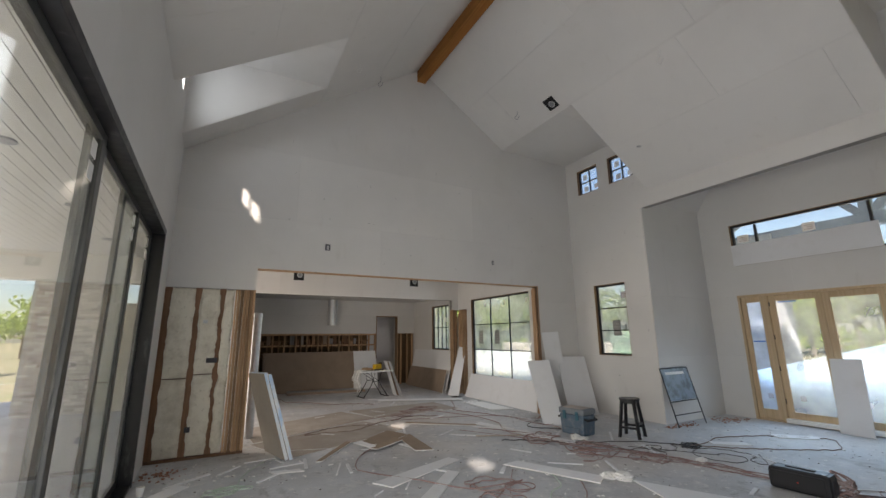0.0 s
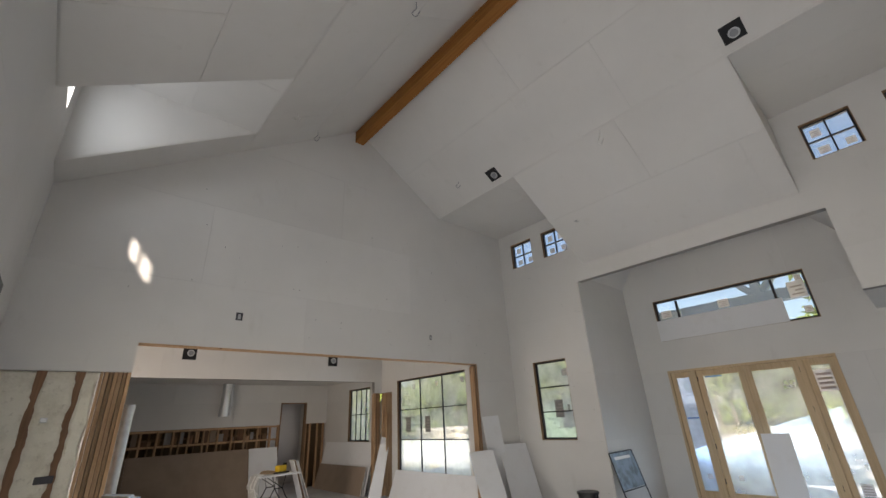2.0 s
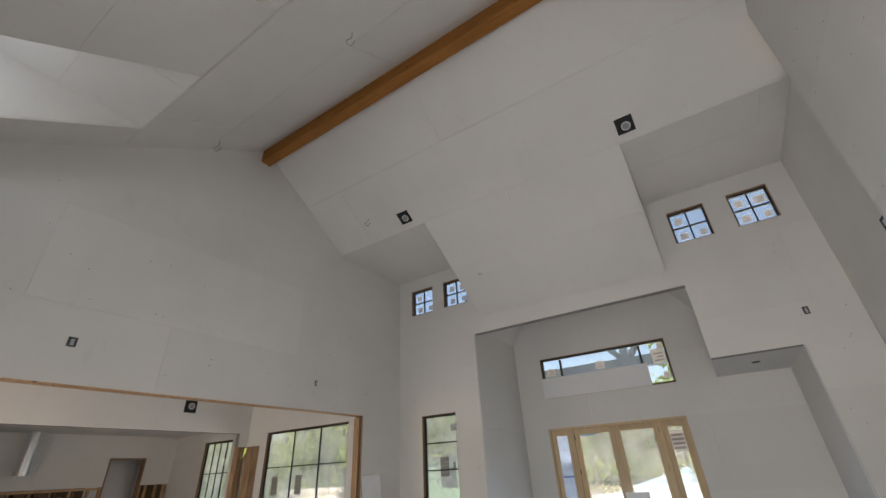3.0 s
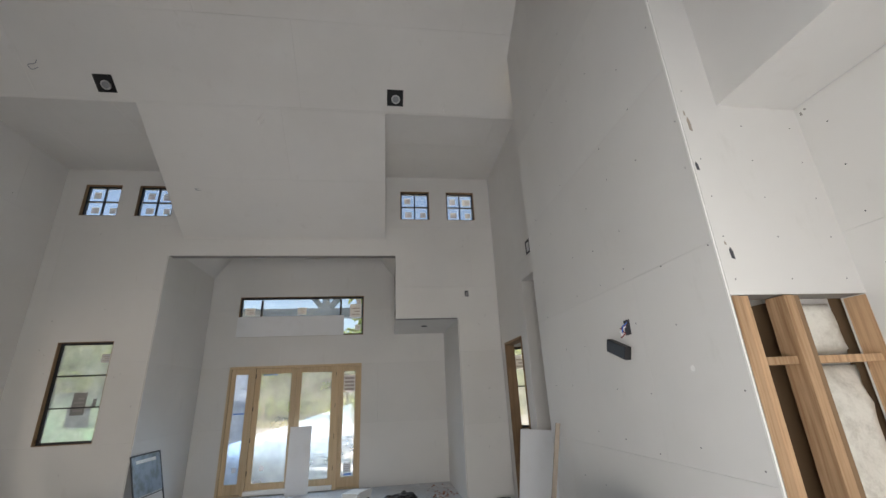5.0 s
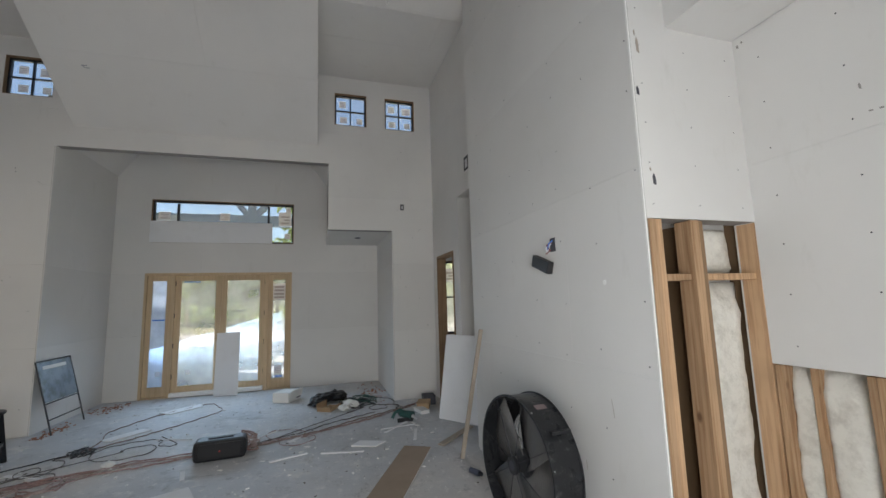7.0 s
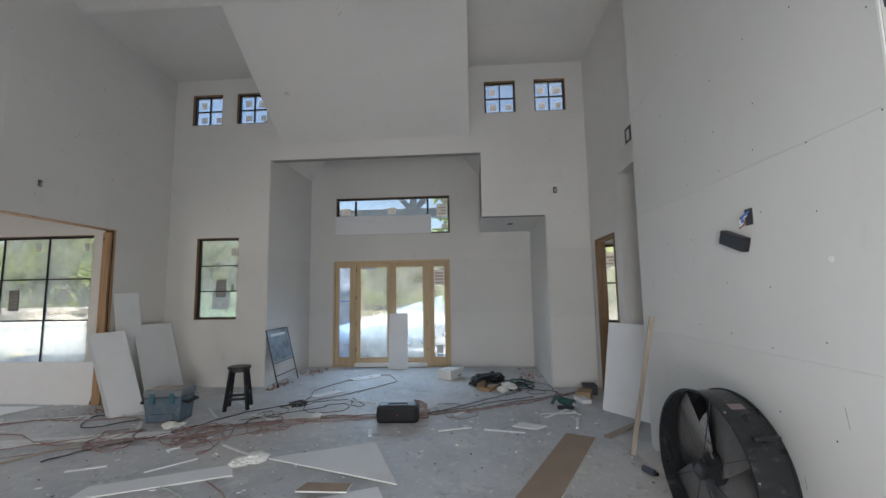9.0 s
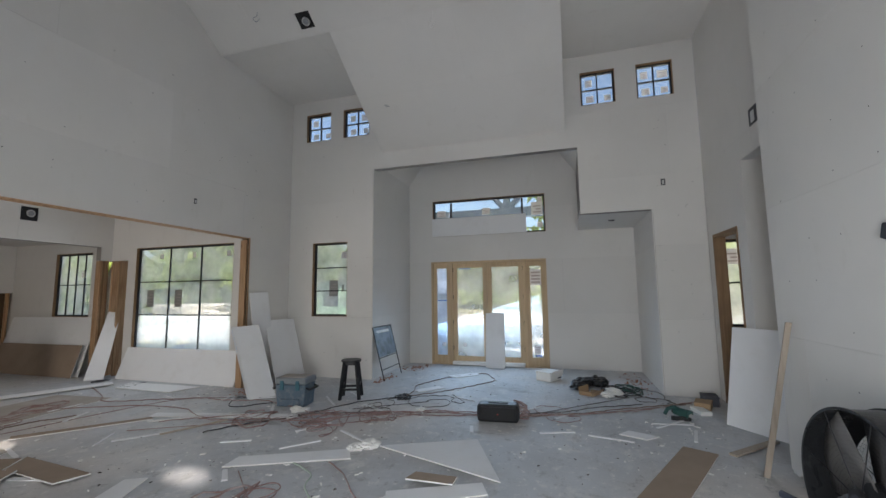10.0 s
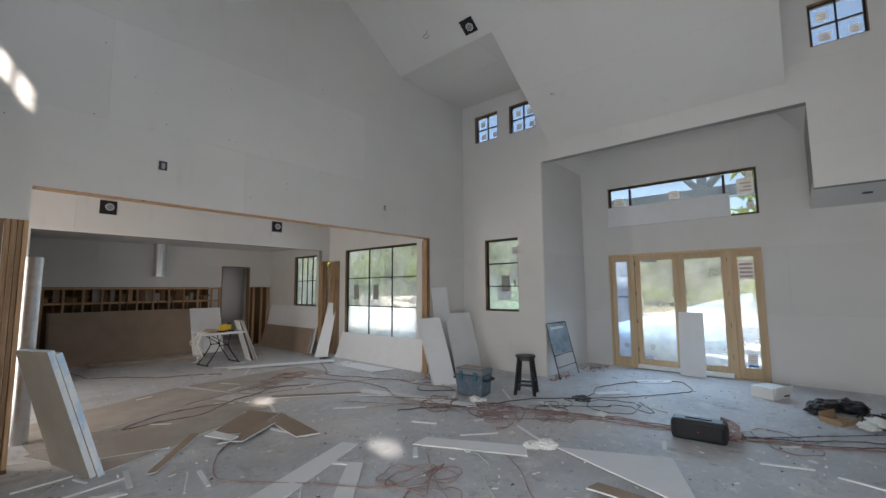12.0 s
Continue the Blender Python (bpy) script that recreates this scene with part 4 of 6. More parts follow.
# insulated bays of the niche
items, x = [], XC - 0.04
for x in (2.105, 1.94, 1.665, 1.625, 1.16, 0.75, 0.34, -0.07, -0.5):
    items.append(("stud", (x, x + 0.038, YN - 0.135, YN - (0.035 if x == 1.94 else -0.002), 0.0, 1.28), M_STUD))
fr = framing("framing_niche", "bare pine studs between white insulation batts", items)
for i, (a, b) in enumerate(((1.95, 2.125), (1.685, 1.965), (1.18, 1.64), (0.79, 1.16), (0.38, 0.75))):
    bt = tagged(part("insulation_batt", lumpy(-b, -a, 0.02, 1.275, 0.025, 0.04, 4.4 * i + 1, 14, 30, 0.03), M_BATT, None, "", True), "white fluffy batt hanging out under the drywall", "insulation")
    bt.matrix_world = pose(0, YN - 0.045, 0, 0, 0, 180)
setting(part("wall_niche_back", box(XB, XC + 0.3, YN - 0.16, YN - 0.14, 0, 1.35), M_OSB), "dark sheathing behind the batts", "wall")

# ---- outdoors ----
M_TRUNK = Mat("bark", (0.24, 0.20, 0.155), 0.95).m
_k = Mat("foliage", (0.23, 0.31, 0.07), 0.7)
_isl = _k.t.nodes.new("ShaderNodeNewGeometry")
_k.mix(_isl.outputs["Random Per Island"], (0.37, 0.44, 0.13), 0.8)
_glow, _blend = _k.t.nodes.new("ShaderNodeBsdfTranslucent"), _k.t.nodes.new("ShaderNodeMixShader")
_glow.inputs["Color"].default_value = (0.44, 0.53, 0.15, 1)
_blend.inputs[0].default_value = 0.45
_k.t.links.new(_k.b.outputs[0], _blend.inputs[1])
_k.t.links.new(_glow.outputs[0], _blend.inputs[2])
_k.t.links.new(_blend.outputs[0], _k.t.nodes["Material Output"].inputs["Surface"])
M_LEAF = _k.m


def tree(at, height, spread, seed, leaves=1500):
    rnd = random.Random(seed)
    t = thing("tree", at, "leafy green tree beyond the building site", "tree", "trees round the house")
    bm = bmesh.new()
    add_rod(bm, (0, 0, -0.1), (0.1, 0.05, height * 0.5), height * 0.025, 9, height * 0.014)
    tips = []
    for i in range(9):
        a = i * 2.4 + rnd.random()
        r, z = spread * (0.45 + 0.5 * rnd.random()), height * (0.45 + 0.5 * rnd.random())
        tip = Vector((r * math.cos(a), r * math.sin(a), z))
        add_rod(bm, (0.1, 0.05, height * (0.25 + 0.22 * rnd.random())), tip, height * 0.010, 6, height * 0.003)
        tips.append(tip)
    part("trunk", bm, M_TRUNK, t)
    tips.append(Vector((0, 0, height * 0.9)))
    bm = bmesh.new()
    for _ in range(leaves):
        c = rnd.choice(tips) + Vector((rnd.gauss(0, 1), rnd.gauss(0, 1), rnd.gauss(0, 0.7))) * spread * 0.23
        s = spread * (0.045 + 0.06 * rnd.random())
        m = Matrix.Translation(c) @ Euler((rnd.random() * 6, rnd.random() * 6, rnd.random() * 6)).to_matrix().to_4x4() @ Matrix.Diagonal((s, s * 0.7, s, 1))
        v = [bm.verts.new(m @ Vector(p)) for p in ((-1, 0, 0), (0, -0.8, 0.25), (1, 0, 0), (0, 0.8, 0.25))]
        bm.faces.new(v)
    part("crown", bm, M_LEAF, t)
    return t


first = tree((44, 16, -0.15), 7.0, 3.4, 5)
second = tree((46, 6, -0.15), 6.2, 3.2, 9)
rnd = random.Random(21)
for i in range(34):
    a = -0.35 + 1.55 * i / 34 + rnd.uniform(-0.02, 0.02)
    d = rnd.uniform(44, 66)
    src = first if i % 2 else second
    s = rnd.uniform(0.8, 1.25)
    c = copy_thing(src, pose(d * math.cos(a), d * math.sin(a), -0.15, 0, 0, rnd.uniform(0, 360)))
    c.scale = (s, s, s)
# Unseen tree near the porch, added for its dappled shadow on the drive.
c = copy_thing(first, pose(16.0, -1.5, -0.15, 0, 0, 75))
for x, y, s in ((-13.5, 30, 0.55), (-24, 46, 0.9), (-33, 60, 1.1), (-18, 62, 1.0), (-45, 55, 1.2)):
    c = copy_thing(second, pose(x, y, -0.15, 0, 0, x * 7))
    c.scale = (s, s, s)
rnd = random.Random(4)
bm = bmesh.new()
for i in range(5200):
    a = rnd.uniform(-0.55, 1.45)
    d = rnd.uniform(62, 92)
    z = -0.2 + abs(rnd.gauss(0, 1.6))
    s = rnd.uniform(0.25, 0.7)
    m = Matrix.Translation((d * math.cos(a), d * math.sin(a), z)) @ Euler((rnd.random() * 6, rnd.random() * 6, rnd.random() * 6)).to_matrix().to_4x4() @ Matrix.Diagonal((s, s, s, 1))
    bm.faces.new([bm.verts.new(m @ Vector(p)) for p in ((-1, 0, 0), (0, -0.8, 0.25), (1, 0, 0), (0, 0.8, 0.25))])
tagged(part("far_woods", bm, M_LEAF), "far belt of green brush and woods", "woods", kind="stuff")

_k = Mat("green_sheathing", (0.30, 0.42, 0.31), 0.8)
_k.mix(_k.ramp(_k.noise(0.8, 4), 0.45, 0.6), (0.26, 0.48, 0.31), 0.8)
M_GREEN = _k.m
shed = thing("green_shed", (25.0, 17.5, -0.1), "small building with bare green wall sheathing", "shed")
part("wall", box(0, 4.5, -3.6, 3.0, 0, 2.55), M_GREEN, shed)
part("roof", box(-0.3, 4.8, -3.9, 3.3, 2.55, 2.72), M_SHINGLE, shed, "dark flat roof edge")
part("window", box(-0.03, 0.02, -1.0, 0.1, 1.0, 2.1), M_BLACK, shed, "dark window")
tagged(part("soil_heap", lumpy(-9, 9, 0, 1.4, 0, 1.6, 2.0, 24, 10, 1.5), M_DRIVE, None, "", True), "low pale heap of soil beside the drive", "soil heap").matrix_world = pose(30, 26, -0.3, 0, 0, -52)

# front porch with a timber truss
_k = Mat("porch_white", (0.70, 0.72, 0.75), 0.8)
_k.mix(_k.ramp(_k.noise(0.5, 4), 0.45, 0.65), (0.60, 0.63, 0.68), 0.7)
M_PORCHWHITE = _k.m
_k = Mat("porch_timber", (0.30, 0.31, 0.33), 0.8)
M_TIMBER = _k.m
_k = Mat("pale_blue_truss_timber", (0.36, 0.44, 0.55), 0.8)
_k.mix(_k.ramp(_k.noise(0.3, 5), 0.45, 0.65), (0.30, 0.37, 0.47), 0.7)
M_TRUSS = _k.m
porch = setting(new("porch_roof"), "front porch roof on white columns with a timber truss", "porch")
for y0, y1 in ((5.0, 6.3), (0.2, 0.75)):
    part("column", box(12.5, 13.05, y0, y1, -0.05, 4.2), M_PORCHWHITE, porch)
part("tie_beam", box(12.62, 12.9, 0.2, 6.2, 4.0, 4.28), M_TRUSS, porch)
part("king_post", box(12.66, 12.86, 3.1, 3.3, 4.28, 6.1), M_TRUSS, porch)
for s in (-1, 1):
    part("brace", bar((12.76, 3.2 + s * 0.12, 4.32), (12.76, 3.2 + s * 1.0, 5.35), 0.16, 0.16), M_TRUSS, porch)
    part("rafter", bar((12.76, 3.2 + s * 3.6, 4.15), (12.76, 3.2, 6.2), 0.18, 0.2), M_TRUSS, porch)
    bm = bmesh.new()
    prism(bm, [(10.0, 3.2, 6.35), (13.4, 3.2, 6.35), (13.4, 3.2 + s * 4.0, 4.05), (10.0, 3.2 + s * 4.0, 4.05)], (0, 0, 0.12))
    part("roof_plane", bm, M_PORCHWHITE, porch)

# covered patio
_k = Mat("white_plank", (0.82, 0.81, 0.79), 0.55)
_k.mix(_k.ramp(_k.noise(0.6, 5, 0.6, (3, 0.6, 1)), 0.45, 0.65), (0.74, 0.73, 0.71), 0.6).vary(0.04)
M_PLANK = _k.m
patio = setting(new("patio_roof"), "white tongue-and-groove patio ceiling on a brick pier", "patio roof")
part("deck", box(-8.0, -0.76, -6.0, 13.9, 3.83, 4.0), M_SHINGLE, patio)
mesh0 = None
for i in range(44):
    x = -0.78 - 0.162 * i
    if mesh0 is None:
        ob = part("plank", box(-0.150, 0, -5.9, 13.2, 0, 0.02), M_PLANK, patio)
        mesh0 = ob.data
    else:
        ob = new("plank", mesh0)
        ob.parent = patio
    ob.location = (x, 0, 3.80)
part("lintel", box(-8.0, -0.76, 13.2, 13.7, 3.12, 3.80), M_PLANK, patio)
part("outer_beam", box(-8.0, -7.7, -6.0, 13.2, 3.35, 3.80), M_PLANK, patio)
part("post", box(-8.0, -7.65, 4.0, 4.35, -0.03, 3.36), M_PLANK, patio)
for y in (5.9, 8.4, 11.0):
    part("can_light", rod((-2.05, y, 3.775), (-2.05, y, 3.80), 0.10, 20), M_TIMBER, patio, "dark recessed can light")
_k = Mat("whitewashed_brick", (0.60, 0.58, 0.565), 0.9)
_k.vary(0.38).bump(_k.noise(0.03, 5), 0.4, 0.01)
M_BRICK = _k.m
_k = Mat("pale_mortar", (0.60, 0.58, 0.55), 0.95)
_k.bump(_k.noise(0.02, 5), 0.4, 0.01)
M_MORTAR = _k.m
pier_b = thing("brick_pier", (-3.75, 13.3, -0.05), "whitewashed brick pier at the end of the patio", "brick pier")
part("core", box(0.01, 1.54, 0.012, 0.9, 0, 3.2), M_MORTAR, pier_b)
brick = part("brick", box(-0.098, 0.098, 0, 0.05, -0.029, 0.029), M_BRICK, pier_b)
brick.location = (0.105, 0, 0.04)
bricks = brick.data
for r in range(42):
    for c in range(7):
        if r == 0 and c == 0:
            continue
        x = 0.105 + c * 0.208 + (0.104 if r % 2 else 0)
        if x > 1.46:
            continue
        ob = new("brick", bricks)
        ob.parent, ob.location = pier_b, (x, 0.004 * ((r * 7 + c * 3) % 3 - 1), 0.04 + r * 0.074)
bm = bmesh.new()
for r in range(42):
    for c in range(4):
        add_box(bm, 1.535, 1.552, 0.02 + c * 0.208 + (0.1 if r % 2 else 0), 0.02 + c * 0.208 + (0.1 if r % 2 else 0) + 0.196, 0.011 + r * 0.074, 0.069 + r * 0.074)
tagged(part("brick_side", bm, M_BRICK, pier_b), kind="stuff")
_k = Mat("stucco_patio_wall", (0.55, 0.52, 0.45), 0.9)
_k.bump(_k.noise(0.03, 5), 0.4, 0.01)
setting(part("wall_patio_end", box(-2.2, -0.76, 13.25, 13.45, -0.05, 2.6), _k.m), "pale stucco wall at the end of the patio", "wall")

# ---- things: loose drywall ----


def face_paint(ob, mats, pick):
    for m in mats[1:]:
        ob.data.materials.append(m)
    for p in ob.data.polygons:
        p.material_index = pick(p)
    return ob


def floor_piece(points, label, face=None, z=0.0, thick=0.0127, tilt=0.0, cat="drywall sheet", edge=None):
    """A board lying on the floor, from its outline."""
    cx, cy = sum(p[0] for p in points) / len(points), sum(p[1] for p in points) / len(points)
    bm = bmesh.new()
    prism(bm, [(p[0] - cx, p[1] - cy, 0) for p in points], (0, 0, thick))
    ob = part("drywall_sheet", bm, face or M_BOARD)
    face_paint(ob, [None, edge or M_EDGE], lambda p: 0 if abs(p.normal.z) > 0.8 else 1)
    ob.matrix_world = pose(cx, cy, z + 0.004, tilt, 0, 0)
    return tagged(ob, label, cat, "loose drywall sheets")


def lean_sheet(b0, b1, t0, t1, label, face=None, back=None, thick=0.0127, edge=None, name="drywall_sheet", cat="drywall sheet"):
    """A board standing on the floor from b0 to b1 and leaning back to t0, t1."""
    b0, b1, t0, t1 = Vector((*b0, 0.003)), Vector((*b1, 0.003)), Vector(t0), Vector(t1)
    n = (b1 - b0).cross(t0 - b0).normalized()
    t1 = t1 - n * n.dot(t1 - b0)
    if n.dot(Vector((0.3, 1.3, 1.5)) - b0) > 0:  # the face looks into the room
        n = -n
    bm = bmesh.new()
    prism(bm, [b0, b1, t1, t0], n * thick)
    ob = part(name, bm, face or M_BOARD)
    face_paint(ob, [None, edge or M_EDGE, back or M_BACKPAPER], lambda p: 0 if p.normal.dot(n) < -0.9 else 2 if p.normal.dot(n) > 0.9 else 1)
    return tagged(ob, label, cat, "loose drywall sheets")


# Board face with the kitchen's shade put into its colour.
_k = Mat("shade_board", (0.40, 0.41, 0.40), 0.85)
_k.mix(_k.ramp(_k.noise(0.3, 5), 0.4, 0.7), (0.33, 0.335, 0.33), 0.6)
M_SHADEBOARD = _k.m
GREYC, BROWNC = "grey-faced drywall offcut lying on the concrete floor", "brown-backed drywall offcut lying on the concrete floor"
floor_piece([(3.63, 4.83), (3.88, 4.86), (4.38, 3.84), (4.15, 3.70)], "long grey drywall strip lying on the concrete floor")
floor_piece([(4.52, 3.55), (4.99, 2.55), (4.00, 2.13)], "large triangular grey drywall offcut on the floor", z=0.012)
floor_piece([(5.38, 0.37), (5.22, 0.08), (3.05, 1.14), (3.20, 1.43)], "brown-backed drywall strip lying face down", M_BACKPAPER)
floor_piece([(3.82, 2.96), (3.98, 2.92), (3.97, 2.52), (3.82, 2.52)], BROWNC, M_BACKPAPER, z=0.022)
floor_piece([(3.60, 3.05), (3.97, 2.29), (3.77, 2.20), (3.36, 2.95)], GREYC)
floor_piece([(1.90, 5.03), (3.16, 5.48), (3.25, 5.31), (2.05, 4.78)], GREYC)
floor_piece([(2.05, 4.20), (2.87, 4.98), (2.97, 4.86), (2.18, 4.08)], GREYC)
floor_piece([(2.29, 6.91), (3.05, 7.54), (3.24, 7.06), (2.60, 6.62)], BROWNC, M_BACKPAPER)
floor_piece([(3.26, 7.02), (3.15, 5.90), (2.90, 6.00), (2.98, 6.82)], BROWNC, M_BACKPAPER, z=0.014)
floor_piece([(2.33, 6.42), (2.92, 6.86), (2.98, 6.64), (2.42, 6.30)], BROWNC, M_BACKPAPER, z=0.028)
floor_piece([(2.20, 6.78), (2.34, 6.86), (2.44, 6.44), (2.34, 6.40)], GREYC, z=0.043)
floor_piece([(3.58, 7.95), (3.66, 8.08), (4.72, 7.15), (4.66, 7.05)], BROWNC, M_BACKPAPER)
floor_piece([(4.74, 7.22), (4.90, 7.28), (5.36, 5.22), (5.20, 5.12)], "long grey drywall strip lying among hoses")
floor_piece([(4.55, 7.0), (4.58, 7.06), (5.02, 6.42), (4.99, 6.38)], GREYC)
_k = Mat("floor_board", (0.37, 0.325, 0.285), 0.85)
_k.mix(_k.ramp(_k.noise(0.5, 6, 0.65), 0.42, 0.64), (0.45, 0.41, 0.375), 0.85).bump(_k.noise(0.05, 4), 0.1, 0.004)
M_FLOORBOARD = _k.m
floor_piece([(1.25, 6.60), (3.40, 7.50), (2.95, 8.62), (0.80, 7.72)], "large dusty brown board protecting the floor", M_FLOORBOARD, thick=0.006, cat="floor board")
floor_piece([(0.85, 7.80), (3.30, 8.83), (2.85, 9.95), (0.75, 9.05)], "large dusty brown board protecting the floor", M_FLOORBOARD, thick=0.006, cat="floor board")
floor_piece([(3.35, 8.75), (5.4, 8.9), (5.3, 10.1), (3.0, 9.95)], "large dusty brown board protecting the floor", M_FLOORBOARD, thick=0.006, cat="floor board")
floor_piece([(1.50, 6.20), (1.58, 6.18), (2.24, 7.02), (2.16, 7.08)], BROWNC, M_BACKPAPER, z=0.008)
floor_piece([(-0.42, 5.72), (-0.10, 6.12), (0.04, 6.0), (-0.28, 5.58)], GREYC)
floor_piece([(5.95, 9.65), (6.36, 9.78), (6.40, 8.12), (5.90, 8.28)], GREYC, z=0.004)
floor_piece([(4.10, 10.9), (6.1, 9.9), (6.25, 10.15), (4.2, 11.2)], GREYC, z=0.02)
floor_piece([(2.2, 13.5), (4.5, 13.2), (4.55, 13.75), (2.25, 14.0)], "low stack of grey drywall on the kitchen floor", M_SHADEBOARD, thick=0.07, edge=M_BACKPAPER)
floor_piece([(5.62, 0.98), (5.78, 0.86), (5.64, 0.55), (5.50, 0.70)], GREYC)
floor_piece([(0.9, 6.1), (1.25, 6.0), (1.3, 5.9), (0.95, 5.98)], GREYC)
floor_piece([(7.0, 4.0), (7.1, 4.15), (7.5, 3.8), (7.4, 3.65)], GREYC)
floor_piece([(8.3, 3.7), (8.45, 3.9), (8.9, 3.4), (8.7, 3.3)], GREYC)

# leaning sheets
_k = Mat("board_buff_face", (0.38, 0.33, 0.28), 0.85)
_k.mix(_k.ramp(_k.noise(0.4, 5, 0.6), 0.42, 0.68), (0.31, 0.27, 0.235), 0.7).vary(0.05)
M_BUFF = _k.m
for b0, b1, t0, t1 in (((1.21, 6.51), (1.02, 7.24), (0.86, 6.60, 1.15), (0.78, 7.26, 1.15)), ((1.155, 6.53), (0.965, 7.24), (0.805, 6.61, 1.175), (0.725, 7.265, 1.175))):
    lean_sheet(b0, b1, t0, t1, "buff drywall sheets with taped white edges leaning by the opening", M_BUFF, M_BUFF, thick=0.05, edge=M_TAPE)
for i in range(4):
    o, p = 0.04 * i, 0.045 * i
    lean_sheet((5.87 + o * 0.5, 6.50 + o), (6.22 + o * 0.5, 6.29 + o), (6.00 + p * 0.4, 7.05 + p * 0.5, 1.15 - 0.02 * i), (6.40 + p * 0.4, 6.86 + p * 0.5, 1.15 - 0.02 * i), "narrow grey drywall sheet in a leaning stack", edge=M_TAPE if i % 2 else M_EDGE)
lean_sheet((6.80, 6.74), (7.57, 6.66), (6.97, 7.20, 1.20), (7.74, 7.12, 1.19), "wide grey drywall sheet leaning on the gable wall")
lean_sheet((6.60, 6.98), (7.08, 6.96), (6.62, 7.27, 1.74), (7.10, 7.25, 1.76), "tall narrow grey drywall sheet leaning on the gable wall")
lean_sheet((6.60, 10.60), (6.56, 7.52), (6.83, 10.60, 0.62), (6.825, 7.52, 0.62), "long grey drywall sheet leaning under the dining window")
lean_sheet((6.28, 11.02), (6.50, 10.78), (6.78, 11.18, 1.38), (6.83, 10.92, 1.38), "narrow grey drywall sheet leaning on the pine post")
lean_sheet((1.60, 14.06), (4.46, 14.06), (1.60, 14.48, 1.21), (4.46, 14.48, 1.21), "long brown-backed drywall sheet leaning on the kitchen studs", M_BACKPAPER, M_BOARD)
lean_sheet((1.55, 14.13), (4.40, 14.13), (1.55, 14.55, 1.22), (4.40, 14.55, 1.22), "long brown-backed drywall sheet leaning on the kitchen studs", M_BACKPAPER, M_BOARD, edge=M_TAPE)
lean_sheet((4.42, 13.98), (5.22, 13.98), (4.44, 14.44, 1.22), (5.24, 14.44, 1.22), "grey drywall sheet leaning on the kitchen studs")
lean_sheet((6.52, 14.45), (6.50, 11.55), (6.83, 14.45, 1.24), (6.83, 11.55, 1.24), "long grey drywall sheet leaning under the kitchen window")
lean_sheet((6.42, 14.35), (6.40, 11.60), (6.60, 14.35, 0.66), (6.58, 11.60, 0.66), "brown-backed drywall strip leaning under the kitchen window", M_BACKPAPER)
lean_sheet((9.56, 3.34), (9.54, 2.90), (9.70, 3.34, 1.22), (9.69, 2.91, 1.22), "white drywall offcut leaning on the front doors", back=M_BOARD)
lean_sheet((6.38, -0.355), (5.76, -0.79), (6.55, -0.56, 1.20), (5.93, -0.995, 1.20), "white drywall sheet leaning across the hall opening", back=M_BOARD)
for i, f in enumerate((M_BOARD, M_DARKWOOD, M_BOARD)):
    lean_sheet((5.02 + 0.08 * i, 12.15), (4.96 + 0.08 * i, 11.72), (4.72 + 0.05 * i, 12.2, 0.98), (4.66 + 0.05 * i, 11.78, 0.98), "narrow board leaning on the folding table", f, f)


M_PALEWOOD = wood_mat("pale_batten", (0.46, 0.39, 0.32), (0.36, 0.29, 0.23), knots=False)


def stick(a, b, w, d, label):
    ob = part("wood_strip", bar(a, b, w, d), M_PALEWOOD)
    return tagged(ob, label, "wood strip")


stick((4.73, -0.14, 0.02), (4.70, -0.405, 1.39), 0.022, 0.045, "pale wooden strip leaning on the drywall wall")
stick((5.25, -0.05, 0.012), (5.75, -0.62, 0.03), 0.08, 0.02, "short wooden strip lying by the wall")
stick((4.2, 6.35, 0.012), (4.9, 6.0, 0.012), 0.03, 0.015, "thin wooden strip lying among hoses")

# ---- things: furniture and tools ----


def stool(at):
    s = thing("bar_stool", at, "black wooden bar stool with a round seat", "stool", rz=20)
    bm = bmesh.new()
    bmesh.ops.create_cone(bm, cap_ends=True, segments=32, radius1=0.165, radius2=0.165, depth=0.035, matrix=Matrix.Translation((0, 0, 0.60)))
    bmesh.ops.bevel(bm, geom=[e for e in bm.edges], offset=0.008, segments=2, affect="EDGES")
    part("seat", bm, M_BLACK, s)
    part("apron", box(-0.105, 0.105, -0.105, 0.105, 0.535, 0.582), M_BLACK, s)
    for a, b in ((1, 1), (1, -1), (-1, -1), (-1, 1)):
        part("leg", bar((a * 0.155, b * 0.155, 0), (a * 0.095, b * 0.095, 0.58), 0.042, 0.042), M_BLACK, s)
    for k, z in ((1, 0.16), (-1, 0.16)):
        part("rung", bar((k * 0.14, -0.14, z), (k * 0.14, 0.14, z), 0.022, 0.035), M_BLACK, s)
        part("rung", bar((-0.136, k * 0.136, z + 0.06), (0.136, k * 0.136, z + 0.06), 0.022, 0.035), M_BLACK, s)


stool((6.42, 4.98, 0))


